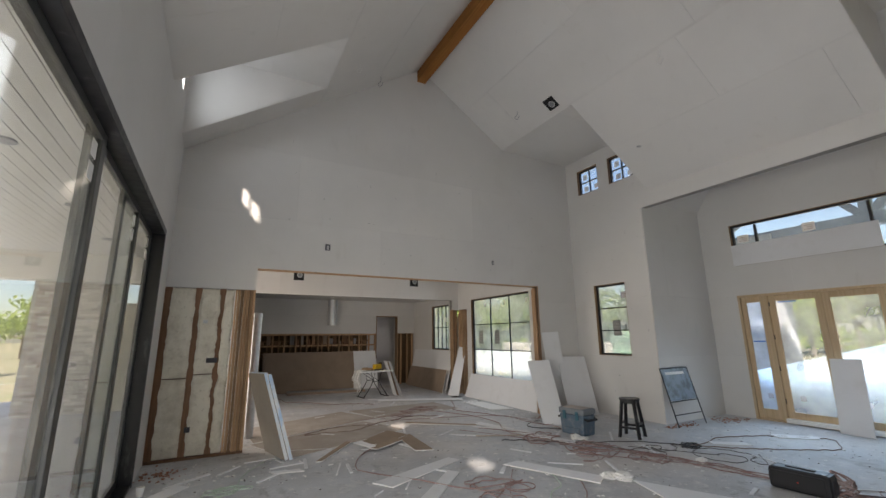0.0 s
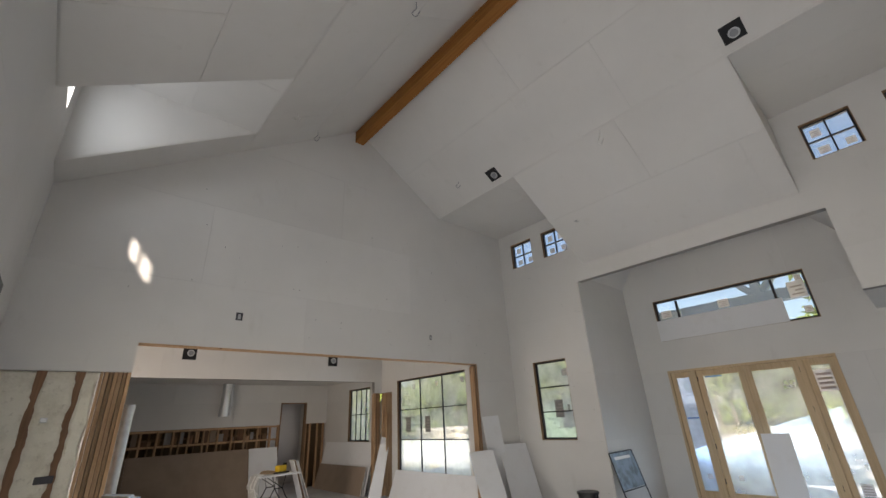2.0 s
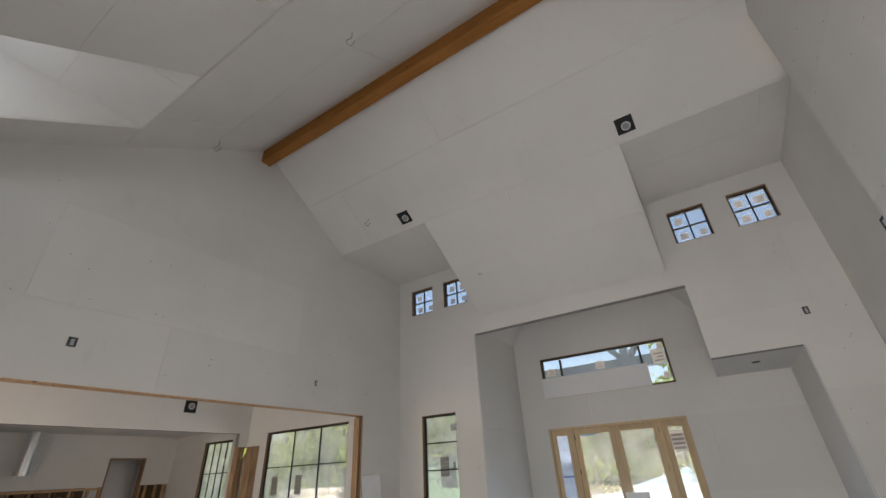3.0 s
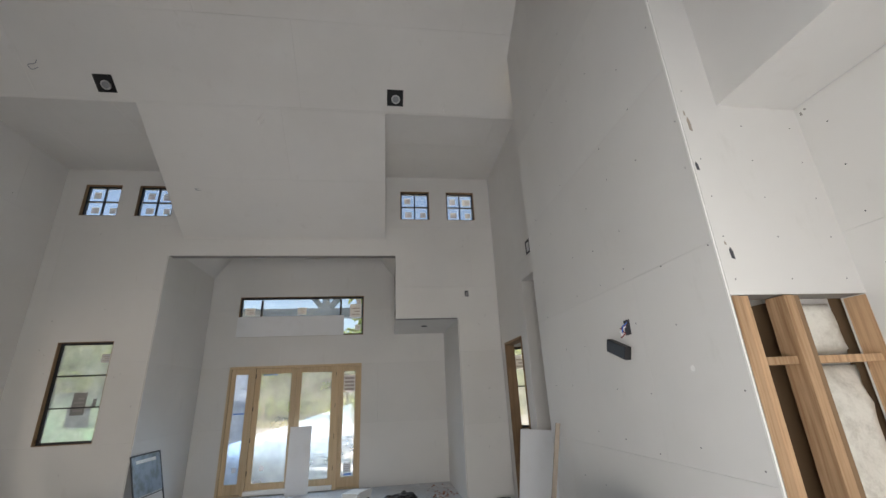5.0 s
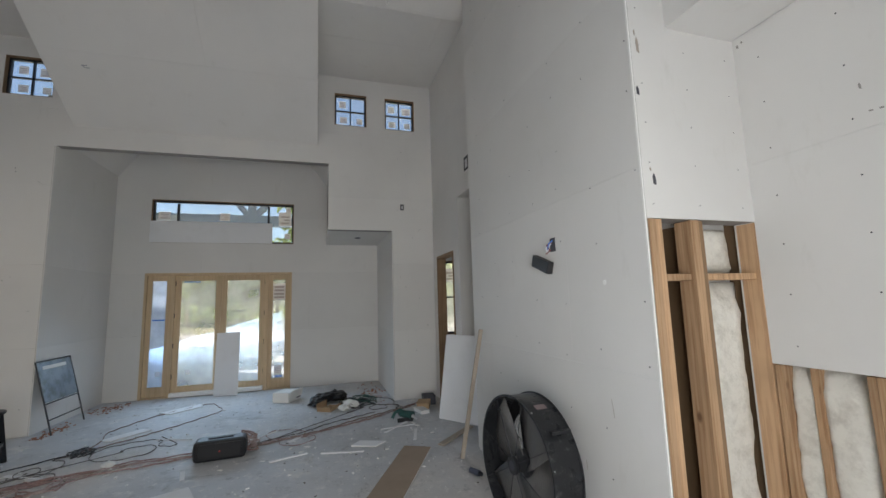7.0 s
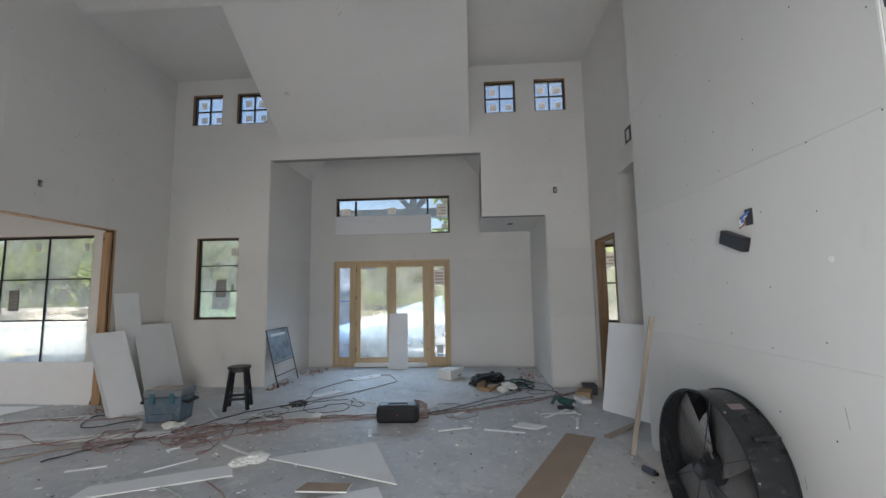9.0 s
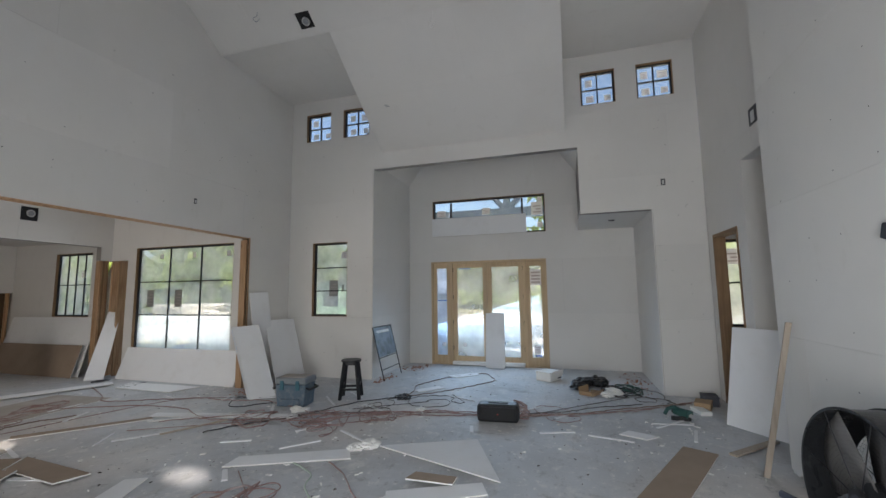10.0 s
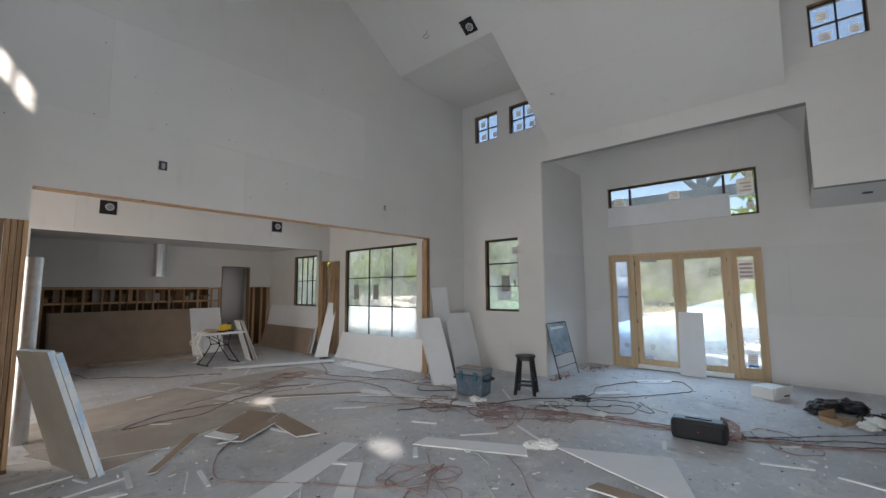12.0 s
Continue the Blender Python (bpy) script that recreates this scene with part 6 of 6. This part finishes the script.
coil((5.55, 4.05), 0.28, 0.26, 3, 0.008, M_HOSE, "tangled coil of dusty red air hose", 11)
coil((4.55, 9.3), 0.42, 0.25, 3, 0.008, M_HOSE, "loose coil of red hose in the dining room", 12)
rnd = random.Random(13)
pts = [(6.02 + 0.10 * math.cos(0.9 * k) * rnd.uniform(0.5, 1.1), 2.16 + 0.11 * math.sin(1.13 * k) * rnd.uniform(0.5, 1.1), 0.012 + 0.10 * (1 + math.sin(0.61 * k)) * rnd.uniform(0.6, 1.1)) for k in range(46)]
tagged(part("hose", tube(smooth_path(pts, 4), 0.009), M_HOSE, None, "", True), "knotted bundle of red hose beside the speaker", "hose", "hoses and cords on the floor")
coil((6.62, 4.13), 0.16, 0.12, 4, 0.008, M_CORD, "bunched black cord on the floor", 14, "cord")
coil((6.2, 9.6), 0.22, 0.14, 2, 0.007, M_CORD, "loose black cord in the dining room", 15, "cord")
coil((6.35, 10.6), 0.16, 0.12, 2, 0.007, M_CORD, "loose black cord in the dining room", 16, "cord")
coil((0.42, 5.62), 0.20, 0.14, 4, 0.006, M_GREENCORD, "tangle of pale green cord by the patio slider", 17, "cord", tail=[(0.6, 6.1), (0.9, 6.6)])
coil((7.85, 0.75), 0.36, 0.24, 5, 0.008, M_CORD, "pile of dark green and black cords by the alcove", 18, "cord")
coil((8.1, 0.55), 0.32, 0.2, 4, 0.008, Mat("dark_green_cord", (0.02, 0.08, 0.06), 0.6).m, "dark green extension cord in a pile", 19, "cord")
cord([(6.0, 2.3), (6.4, 1.2), (7.0, 0.3), (7.5, -0.4)], 0.008, M_HOSE, HL, 21)
cord([(5.98, 2.2), (6.5, 1.3), (6.9, 0.5), (7.3, -0.2)], 0.008, M_BROWNCORD, CL, 22, cat="cord")
cord([(5.6, 4.2), (5.8, 3.2), (6.1, 2.4)], 0.008, M_HOSE, HL, 23)
cord([(5.0, 5.2), (5.5, 4.4), (6.0, 3.4), (6.1, 2.35)], 0.008, M_HOSE, HL, 24)
cord([(6.62, 4.1), (7.4, 4.2), (8.3, 3.9), (8.9, 3.2), (8.2, 2.9), (7.3, 3.5), (6.7, 4.1)], 0.007, M_BROWNCORD, CL, 25, cat="cord")
cord([(6.6, 4.2), (6.2, 4.7), (5.6, 5.0), (5.0, 5.4), (4.4, 5.9)], 0.007, M_CORD, CL, 26, cat="cord")
cord([(3.9, 4.2), (3.7, 3.9), (3.5, 3.75), (3.2, 3.45)], 0.007, M_GREENCORD, "pale green cord on the concrete", 27, 0.03, "cord")
cord([(4.05, 3.9), (3.8, 3.6), (3.5, 3.3), (3.1, 2.9)], 0.007, M_HOSE, HL, 28, 0.03)
cord([(5.4, 5.0), (5.9, 6.2), (5.7, 7.4), (5.2, 8.8), (5.9, 10.2)], 0.008, M_HOSE, HL, 29)
cord([(3.1, 8.2), (2.2, 8.3), (1.7, 7.9), (2.5, 7.9), (3.9, 8.6), (4.5, 8.3)], 0.008, M_BROWNCORD, CL, 31, cat="cord")
cord([(3.9, 10.6), (2.9, 11.2), (2.0, 12.2), (1.8, 13.2)], 0.008, M_BROWNCORD, CL, 32, cat="cord")
cord([(5.8, 6.0), (5.4, 6.5), (5.9, 6.75), (6.0, 6.4)], 0.007, M_CORD, CL, 33, cat="cord")

def tangle(at, rx, ry, n, r, mat, label, seed, cat="hose", ends=()):
    """A cord thrown down in overlapping loops of uneven size."""
    rnd = random.Random(seed)
    x, y, a = at[0], at[1], rnd.uniform(0, 6.28)
    turn, pts = rnd.choice((-1, 1)) * 0.5, [*ends[:1]]
    for i in range(n):
        if rnd.random() < 0.12:
            turn = rnd.choice((-1, 1)) * rnd.uniform(0.15, 0.9)
        a += turn + rnd.uniform(-0.2, 0.2)
        dx, dy = (at[0] - x) / rx, (at[1] - y) / ry
        pull = max(0.0, math.hypot(dx, dy) - 0.7)
        x += 0.11 * math.cos(a) + 0.10 * pull * dx * rx
        y += 0.11 * math.sin(a) + 0.10 * pull * dy * ry
        pts.append((x, y))
    pts += ends[1:]
    path = [(p, q, r + 0.001 + 0.7 * r * (1 + math.sin(0.7 * i))) for i, (p, q) in enumerate(smooth_path(pts, 4))]
    return tagged(part("hose" if cat == "hose" else "cord", tube(path, r * 0.9, 6), mat, None, "", True), label, cat, "hoses and cords on the floor")


TL = "tangled dusty red air hose on the concrete"
M_DULLCORD = Mat("dusty_grey_cord", (0.10, 0.085, 0.08), 0.7).m
tangle((5.15, 5.0), 0.55, 0.45, 60, 0.006, M_HOSE, TL, 51, ends=[(4.2, 6.9), (5.9, 3.4)])
tangle((5.9, 4.1), 0.5, 0.3, 34, 0.0055, M_DULLCORD, "thin dark cord tangled with the hoses", 53, "cord", ends=[(5.2, 5.6), (6.6, 4.1)])
tangle((6.3, 3.7), 0.45, 0.35, 30, 0.0055, M_DULLCORD, "thin dark cord tangled with the hoses", 55, "cord", ends=[(5.8, 4.6), (7.0, 3.4)])
tangle((3.0, 4.05), 0.36, 0.30, 40, 0.006, M_HOSE, TL, 56, ends=[(3.6, 4.6)])
tangle((4.3, 8.9), 0.6, 0.35, 44, 0.006, M_HOSE, TL, 59, ends=[(2.6, 8.6), (5.4, 7.8), (5.9, 7.0)])
tangle((7.4, 0.6), 0.6, 0.3, 50, 0.006, M_DULLCORD, "dark cords heaped by the alcove", 60, "cord", ends=[(6.1, 2.1)])
tangle((6.4, 1.6), 0.5, 0.6, 24, 0.0055, M_HOSE, TL, 61, ends=[(6.0, 2.4), (7.2, -0.1)])
cord([(5.7, 4.0), (5.95, 3.2), (6.1, 2.4)], 0.006, M_HOSE, HL, 62, 0.10)
cord([(4.6, 6.9), (5.1, 5.7), (5.6, 4.5), (6.05, 3.2)], 0.006, M_HOSE, HL, 63, 0.10)
cord([(6.05, 2.3), (6.5, 1.5), (7.1, 0.5)], 0.006, M_DULLCORD, CL, 64, 0.07, "cord")

# white box, pile of packaging, small tools
wbx = thing("white_box", (8.62, 1.92, 0), "white cardboard box lying on the floor by the doors", "box", rz=-28)
part("body", box(-0.2, 0.2, -0.16, 0.16, 0, 0.17, bevel=0.004), M_PAPER, wbx)
part("flap", box(-0.2, 0.2, -0.17, -0.165, 0.10, 0.24, pose(0, 0, 0, 12, 0, 0)), M_PAPER, wbx)
part("print_bar", box(0.06, 0.19, -0.163, -0.1605, 0.03, 0.055), M_PRINT, wbx)
cb = thing("cardboard_box", (7.62, 1.20, 0), "torn brown cardboard box in a pile of packaging", "box", rz=-30)
part("body", box(-0.16, 0.16, -0.12, 0.12, 0, 0.010), M_CARD, cb)
for nm, x0, x1, y0, y1, h, rx, ry in (("side", -0.16, 0.16, -0.12, -0.114, 0.12, 18, 0), ("side", -0.16, 0.16, 0.114, 0.12, 0.13, -6, 0), ("side", -0.16, -0.154, -0.11, 0.11, 0.11, 0, -14), ("flap", 0.154, 0.16, -0.11, 0.11, 0.15, 0, 38)):
    part(nm, box(x0, x1, y0, y1, 0.008, h, pose(0, 0, 0, rx, ry, 0)), M_CARD, cb)
for i, (x, y, s, m, lb) in enumerate(((7.95, 1.38, 0.17, M_PLASTIC, "crumpled black plastic bag in the pile"), (7.45, 0.95, 0.11, M_PAPER, "crumpled white wrapping in the pile"), (7.75, 0.88, 0.13, M_PLASTIC, "crumpled black plastic bag in the pile"), (8.15, 1.30, 0.21, M_PLASTIC, "crumpled black plastic bag in the pile"), (8.3, 1.05, 0.22, M_PLASTIC, "crumpled black plastic bag in the pile"), (7.65, 0.85, 0.15, M_PAPER, "crumpled white wrapping in the pile"),
                                      (4.50, 3.66, 0.12, M_PAPER, "crumpled pale rag between two drywall offcuts"), (4.40, 3.78, 0.10, M_PAPER, "crumpled pale rag between two drywall offcuts"), (5.98, 3.6, 0.08, M_PAPER, "crumpled white paper on the floor"), (5.5, 5.35, 0.10, M_PAPER, "crumpled white paper on the floor by the cooler"), (5.55, 5.28, 0.07, M_PAPER, "crumpled white paper on the floor by the cooler"))):
    bm = bmesh.new()
    bmesh.ops.create_icosphere(bm, subdivisions=3, radius=1)
    for v in bm.verts:
        k = 1 + 0.35 * noise.noise(v.co * 2.2 + Vector((i * 3.1, 0, 0))) + 0.2 * noise.noise(v.co * 5 + Vector((0, i, 0)))
        v.co = Vector((v.co.x * k * s, v.co.y * k * s * 0.8, max(0.0, (v.co.z * k + 0.75) * s * 0.42)))
    ob = tagged(part("plastic_bag" if m is M_PLASTIC else "crumpled_paper", bm, m), lb, "rubbish")
    ob.matrix_world = pose(x, y, 0.001, 0, 0, 47 * i)
tool = thing("nail_gun", (6.50, 0.12, 0), "dusty green power tool on the floor", "tool", rz=40)
_k = Mat("green_tool", (0.025, 0.085, 0.075), 0.5)
part("body", rod((-0.12, 0, 0.075), (0.09, 0, 0.085), 0.062, 18, 0.05), _k.m, tool)
part("cap", rod((0.09, 0, 0.085), (0.125, 0, 0.087), 0.052, 18, 0.035), M_PLASTIC, tool)
part("handle", tube([(0.03, 0.02, 0.12), (0.06, 0.07, 0.15), (0.10, 0.13, 0.12), (0.12, 0.17, 0.05)], 0.024, 10), _k.m, tool)
part("magazine", bar((-0.13, 0.0, 0.03), (0.02, 0.17, 0.03), 0.035, 0.05), M_PLASTIC, tool)
part("nose", rod((-0.12, 0, 0.075), (-0.19, -0.01, 0.04), 0.028, 12, 0.014), M_STEEL, tool)
for i, (x, y, w, d, h) in enumerate(((7.1, -0.3, 0.3, 0.2, 0.1), (7.35, -0.45, 0.26, 0.2, 0.14), (6.85, -0.2, 0.3, 0.14, 0.05))):
    b = thing("parts_box", (x, y, 0), "small dusty box of fixings by the recess wall", "box", "small boxes by the wall", rz=15 * i - 20)
    part("body", box(-w / 2, w / 2, -d / 2, d / 2, 0, h, bevel=0.006), (M_CARD, M_PRINT, M_PAPER)[i], b)
    part("lid", box(-w / 2 - 0.004, w / 2 + 0.004, -d / 2 - 0.004, d / 2 + 0.004, h - 0.02, h + 0.004, bevel=0.003), (M_CARD, M_PRINT, M_PAPER)[i], b)
bt = thing("bottle", (4.28, -0.16, 0.03), "small slate-blue plastic bottle lying on the floor", "bottle")
part("body", rod((0, 0, 0), (0.11, 0.05, 0), 0.028, 16), Mat("slate_plastic", (0.07, 0.08, 0.11), 0.45).m, bt)
part("cap", rod((-0.03, -0.014, 0), (0.0, 0.0, 0), 0.018, 14), M_PLASTIC, bt)
cup = thing("paper_cup", (-0.42, 5.95, 0), "white paper cup by the patio slider", "cup")
part("body", rod((0, 0, 0), (0, 0, 0.09), 0.03, 18, 0.04), M_PAPER, cup)
part("rim", rod((0, 0, 0.088), (0, 0, 0.096), 0.042, 18), M_PAPER, cup)
wbot = thing("water_bottle", (XC + 0.17, -1.0, 0.04), "clear blue water bottle in the open stud bay", "bottle")
part("body", rod((0, 0, 0), (0, 0, 0.17), 0.032, 16), M_BLUETAPE, wbot)
part("cap", rod((0, 0, 0.19), (0, 0, 0.21), 0.014, 12), M_WHITE, wbot)
part("neck", rod((0, 0, 0.168), (0, 0, 0.192), 0.03, 16, 0.013), M_PAPER, wbot)
cord([(XC + 0.05, -0.56), (XC + 0.04, -1.14)], 0.007, Mat("yellow_cable", (0.65, 0.45, 0.03), 0.5).m, "yellow cable running through the open studs", 40, 0.004, "cord").location.z = 0.32

# dust and scraps
rnd = random.Random(17)
bm = bmesh.new()
spots = [(3.2, 6.2, 1.4), (5.2, 5.2, 1.1), (6.2, 3.6, 1.3), (7.2, 1.2, 1.0), (4.2, 3.2, 1.2), (2.0, 6.2, 1.0), (5.6, 0.8, 0.9), (0.3, 6.3, 0.5), (8.7, 3.4, 0.8), (4.2, 8.8, 1.3), (6.3, 7.2, 0.5), (3.0, 11.5, 1.6)]
for i in range(640):
    cx, cy, s = rnd.choice(spots)
    x, y = cx + rnd.gauss(0, s), cy + rnd.gauss(0, s)
    if not (-0.4 < x < 9.6 and -0.2 < y < 14.2) or (x > 7.6 and not 0.2 < y < 5.1):
        continue
    w = rnd.choice((0.004, 0.006, 0.009, 0.013, 0.026)) * rnd.uniform(0.6, 1.5)
    m = pose(x, y, 0.001, 0, 0, rnd.uniform(0, 360))
    k = rnd.uniform(0.2, 0.7) * w
    prism(bm, [m @ Vector(p) for p in ((-w, -k * 0.6, 0), (w * 0.8, -k, 0), (w, k * 0.5, 0), (-w * 0.5, k, 0))], (0, 0, rnd.uniform(0.004, 0.013)))
tagged(part("gypsum_scraps", bm, M_EDGE), "small white gypsum crumbs scattered over the floor", "scraps", kind="stuff")
bm = bmesh.new()
for i in range(75):
    cx, cy, s = rnd.choice(spots)
    x, y = cx + rnd.gauss(0, s), cy + rnd.gauss(0, s)
    if not (-0.3 < x < 7.5 and 0.0 < y < 13.5):
        continue
    L, w = rnd.uniform(0.08, 0.32), rnd.uniform(0.006, 0.03)
    m = pose(x, y, 0.001, 0, 0, rnd.uniform(0, 360))
    prism(bm, [m @ Vector(p) for p in ((-L, -w, 0), (L, -w * 0.8, 0), (L, w, 0), (-L, w * 0.7, 0))], (0, 0, 0.0127))
tagged(part("drywall_strips", bm, M_BOARD), "thin torn drywall strips scattered over the floor", "scraps", kind="stuff")
bm = bmesh.new()
for cx, cy, rx, ry in ((7.2, 7.1, 0.5, 0.12), (6.35, 7.0, 0.3, 0.2), (-0.3, 6.7, 0.25, 0.3), (8.6, 0.35, 0.9, 0.22), (9.2, 4.9, 0.4, 0.25), (7.9, 5.05, 0.5, 0.12)):
    for _ in range(70):
        x, y, s = cx + rnd.gauss(0, rx * 0.5), cy + rnd.gauss(0, ry * 0.5), rnd.uniform(0.006, 0.022)
        m = pose(x, y, 0.001, rnd.uniform(-20, 20), 0, rnd.uniform(0, 360))
        prism(bm, [m @ Vector(p) for p in ((-s, -s * 0.5, 0), (s, -s * 0.6, 0), (s * 0.7, s, 0))], (0, 0, s * 0.7))
tagged(part("brick_dust", bm, Mat("rusty_rubble", (0.36, 0.17, 0.11), 0.95).m), "reddish rubble and sweepings along the walls", "rubble", kind="stuff")

rnd = random.Random(23)
bm = bmesh.new()
for i in range(560):
    cx, cy, s = rnd.choice(spots)
    x, y = cx + rnd.gauss(0, s * 1.2), cy + rnd.gauss(0, s * 1.2)
    if not (-0.4 < x < 9.6 and -0.2 < y < 14.0) or (x > 7.6 and not 0.2 < y < 5.1):
        continue
    w = rnd.choice((0.004, 0.006, 0.008, 0.014)) * rnd.uniform(0.6, 1.5)
    m = pose(x, y, 0.0005, 0, 0, rnd.uniform(0, 360))
    prism(bm, [m @ Vector(p) for p in ((-w, -w * 0.4, 0), (w, -w * 0.5, 0), (w * 0.6, w * 0.6, 0))], (0, 0, rnd.uniform(0.002, 0.008)))
tagged(part("dirt_crumbs", bm, Mat("dark_dirt", (0.10, 0.085, 0.075), 0.95).m), "dark crumbs of dirt trodden over the slab", "dirt", kind="stuff")
bm = bmesh.new()
for i in range(60):
    cx, cy, s = rnd.choice(spots[:9])
    x, y = cx + rnd.gauss(0, s), cy + rnd.gauss(0, s)
    if not (0.0 < x < 7.5 and 0.0 < y < 9.0):
        continue
    w, a = rnd.uniform(0.012, 0.045), rnd.uniform(0, 360)
    m = pose(x, y, 0.001, rnd.uniform(-6, 6), rnd.uniform(-6, 6), a)
    ring = [(w * (0.6 + 0.5 * rnd.random()) * math.cos(k), w * 0.8 * (0.6 + 0.5 * rnd.random()) * math.sin(k), 0.006) for k in (0, 1.1, 2.0, 3.2, 4.1, 5.3)]
    prism(bm, [m @ Vector(p) for p in ring], (0, 0, 0.002))
tagged(part("paper_scraps", bm, M_PAPER), "torn scraps of white drywall paper on the floor", "scraps", kind="stuff")

# torn spots and scuffs on the drywall
for i, (y, z, w, h) in enumerate(((-0.49, 3.25, 0.011, 0.055), (-0.462, 2.95, 0.011, 0.030), (-0.523, 2.40, 0.012, 0.036), (-0.475, 3.33, 0.006, 0.020), (-0.50, 2.46, 0.006, 0.012))):
    bm = bmesh.new()
    prism(bm, [(0, -w, -h), (0, w * 0.7, -h * 0.8), (0, w, h * 0.5), (0, 0.1 * w, h), (0, -w * 0.8, h * 0.3)], (-0.002, 0, 0))
    ob = tagged(part("wall_scuff", bm, M_PRINT if i in (1, 2) else M_BUFF), "small torn spot in the drywall paper", "scuff", "torn spots in the drywall")
    ob.location = (XC, y, z)
for x, z, h in ((2.56, 1.01, 0.055), (2.88, 0.56, 0.035)):
    ob = tagged(part("wall_scuff", box(-0.0015, 0.0015, 0, 0.0012, -h, h, pose(0, 0, 0, 0, 8, 0)), M_BUFF), "thin dark scratch in the drywall paper", "scuff", "scratches in the drywall")
    ob.location = (x, YF, z)
for x, z, w, h in ((1.542, 2.758, 0.006, 0.018), (1.515, 2.612, 0.010, 0.005), (1.473, 2.608, 0.010, 0.006), (1.44, 2.625, 0.010, 0.007), (2.12, 3.345, 0.008, 0.014), (2.09, 3.36, 0.007, 0.008)):
    bm = bmesh.new()
    prism(bm, [(-w, 0, -h), (w * 0.7, 0, -h * 0.7), (w, 0, h * 0.6), (-0.2 * w, 0, h), (-w * 0.9, 0, h * 0.2)], (0, 0.0015, 0))
    ob = tagged(part("wall_scuff", bm, M_CORE), "small dark smudge on the drywall paper", "scuff", "torn spots in the drywall")
    ob.location = (x, YN, z)
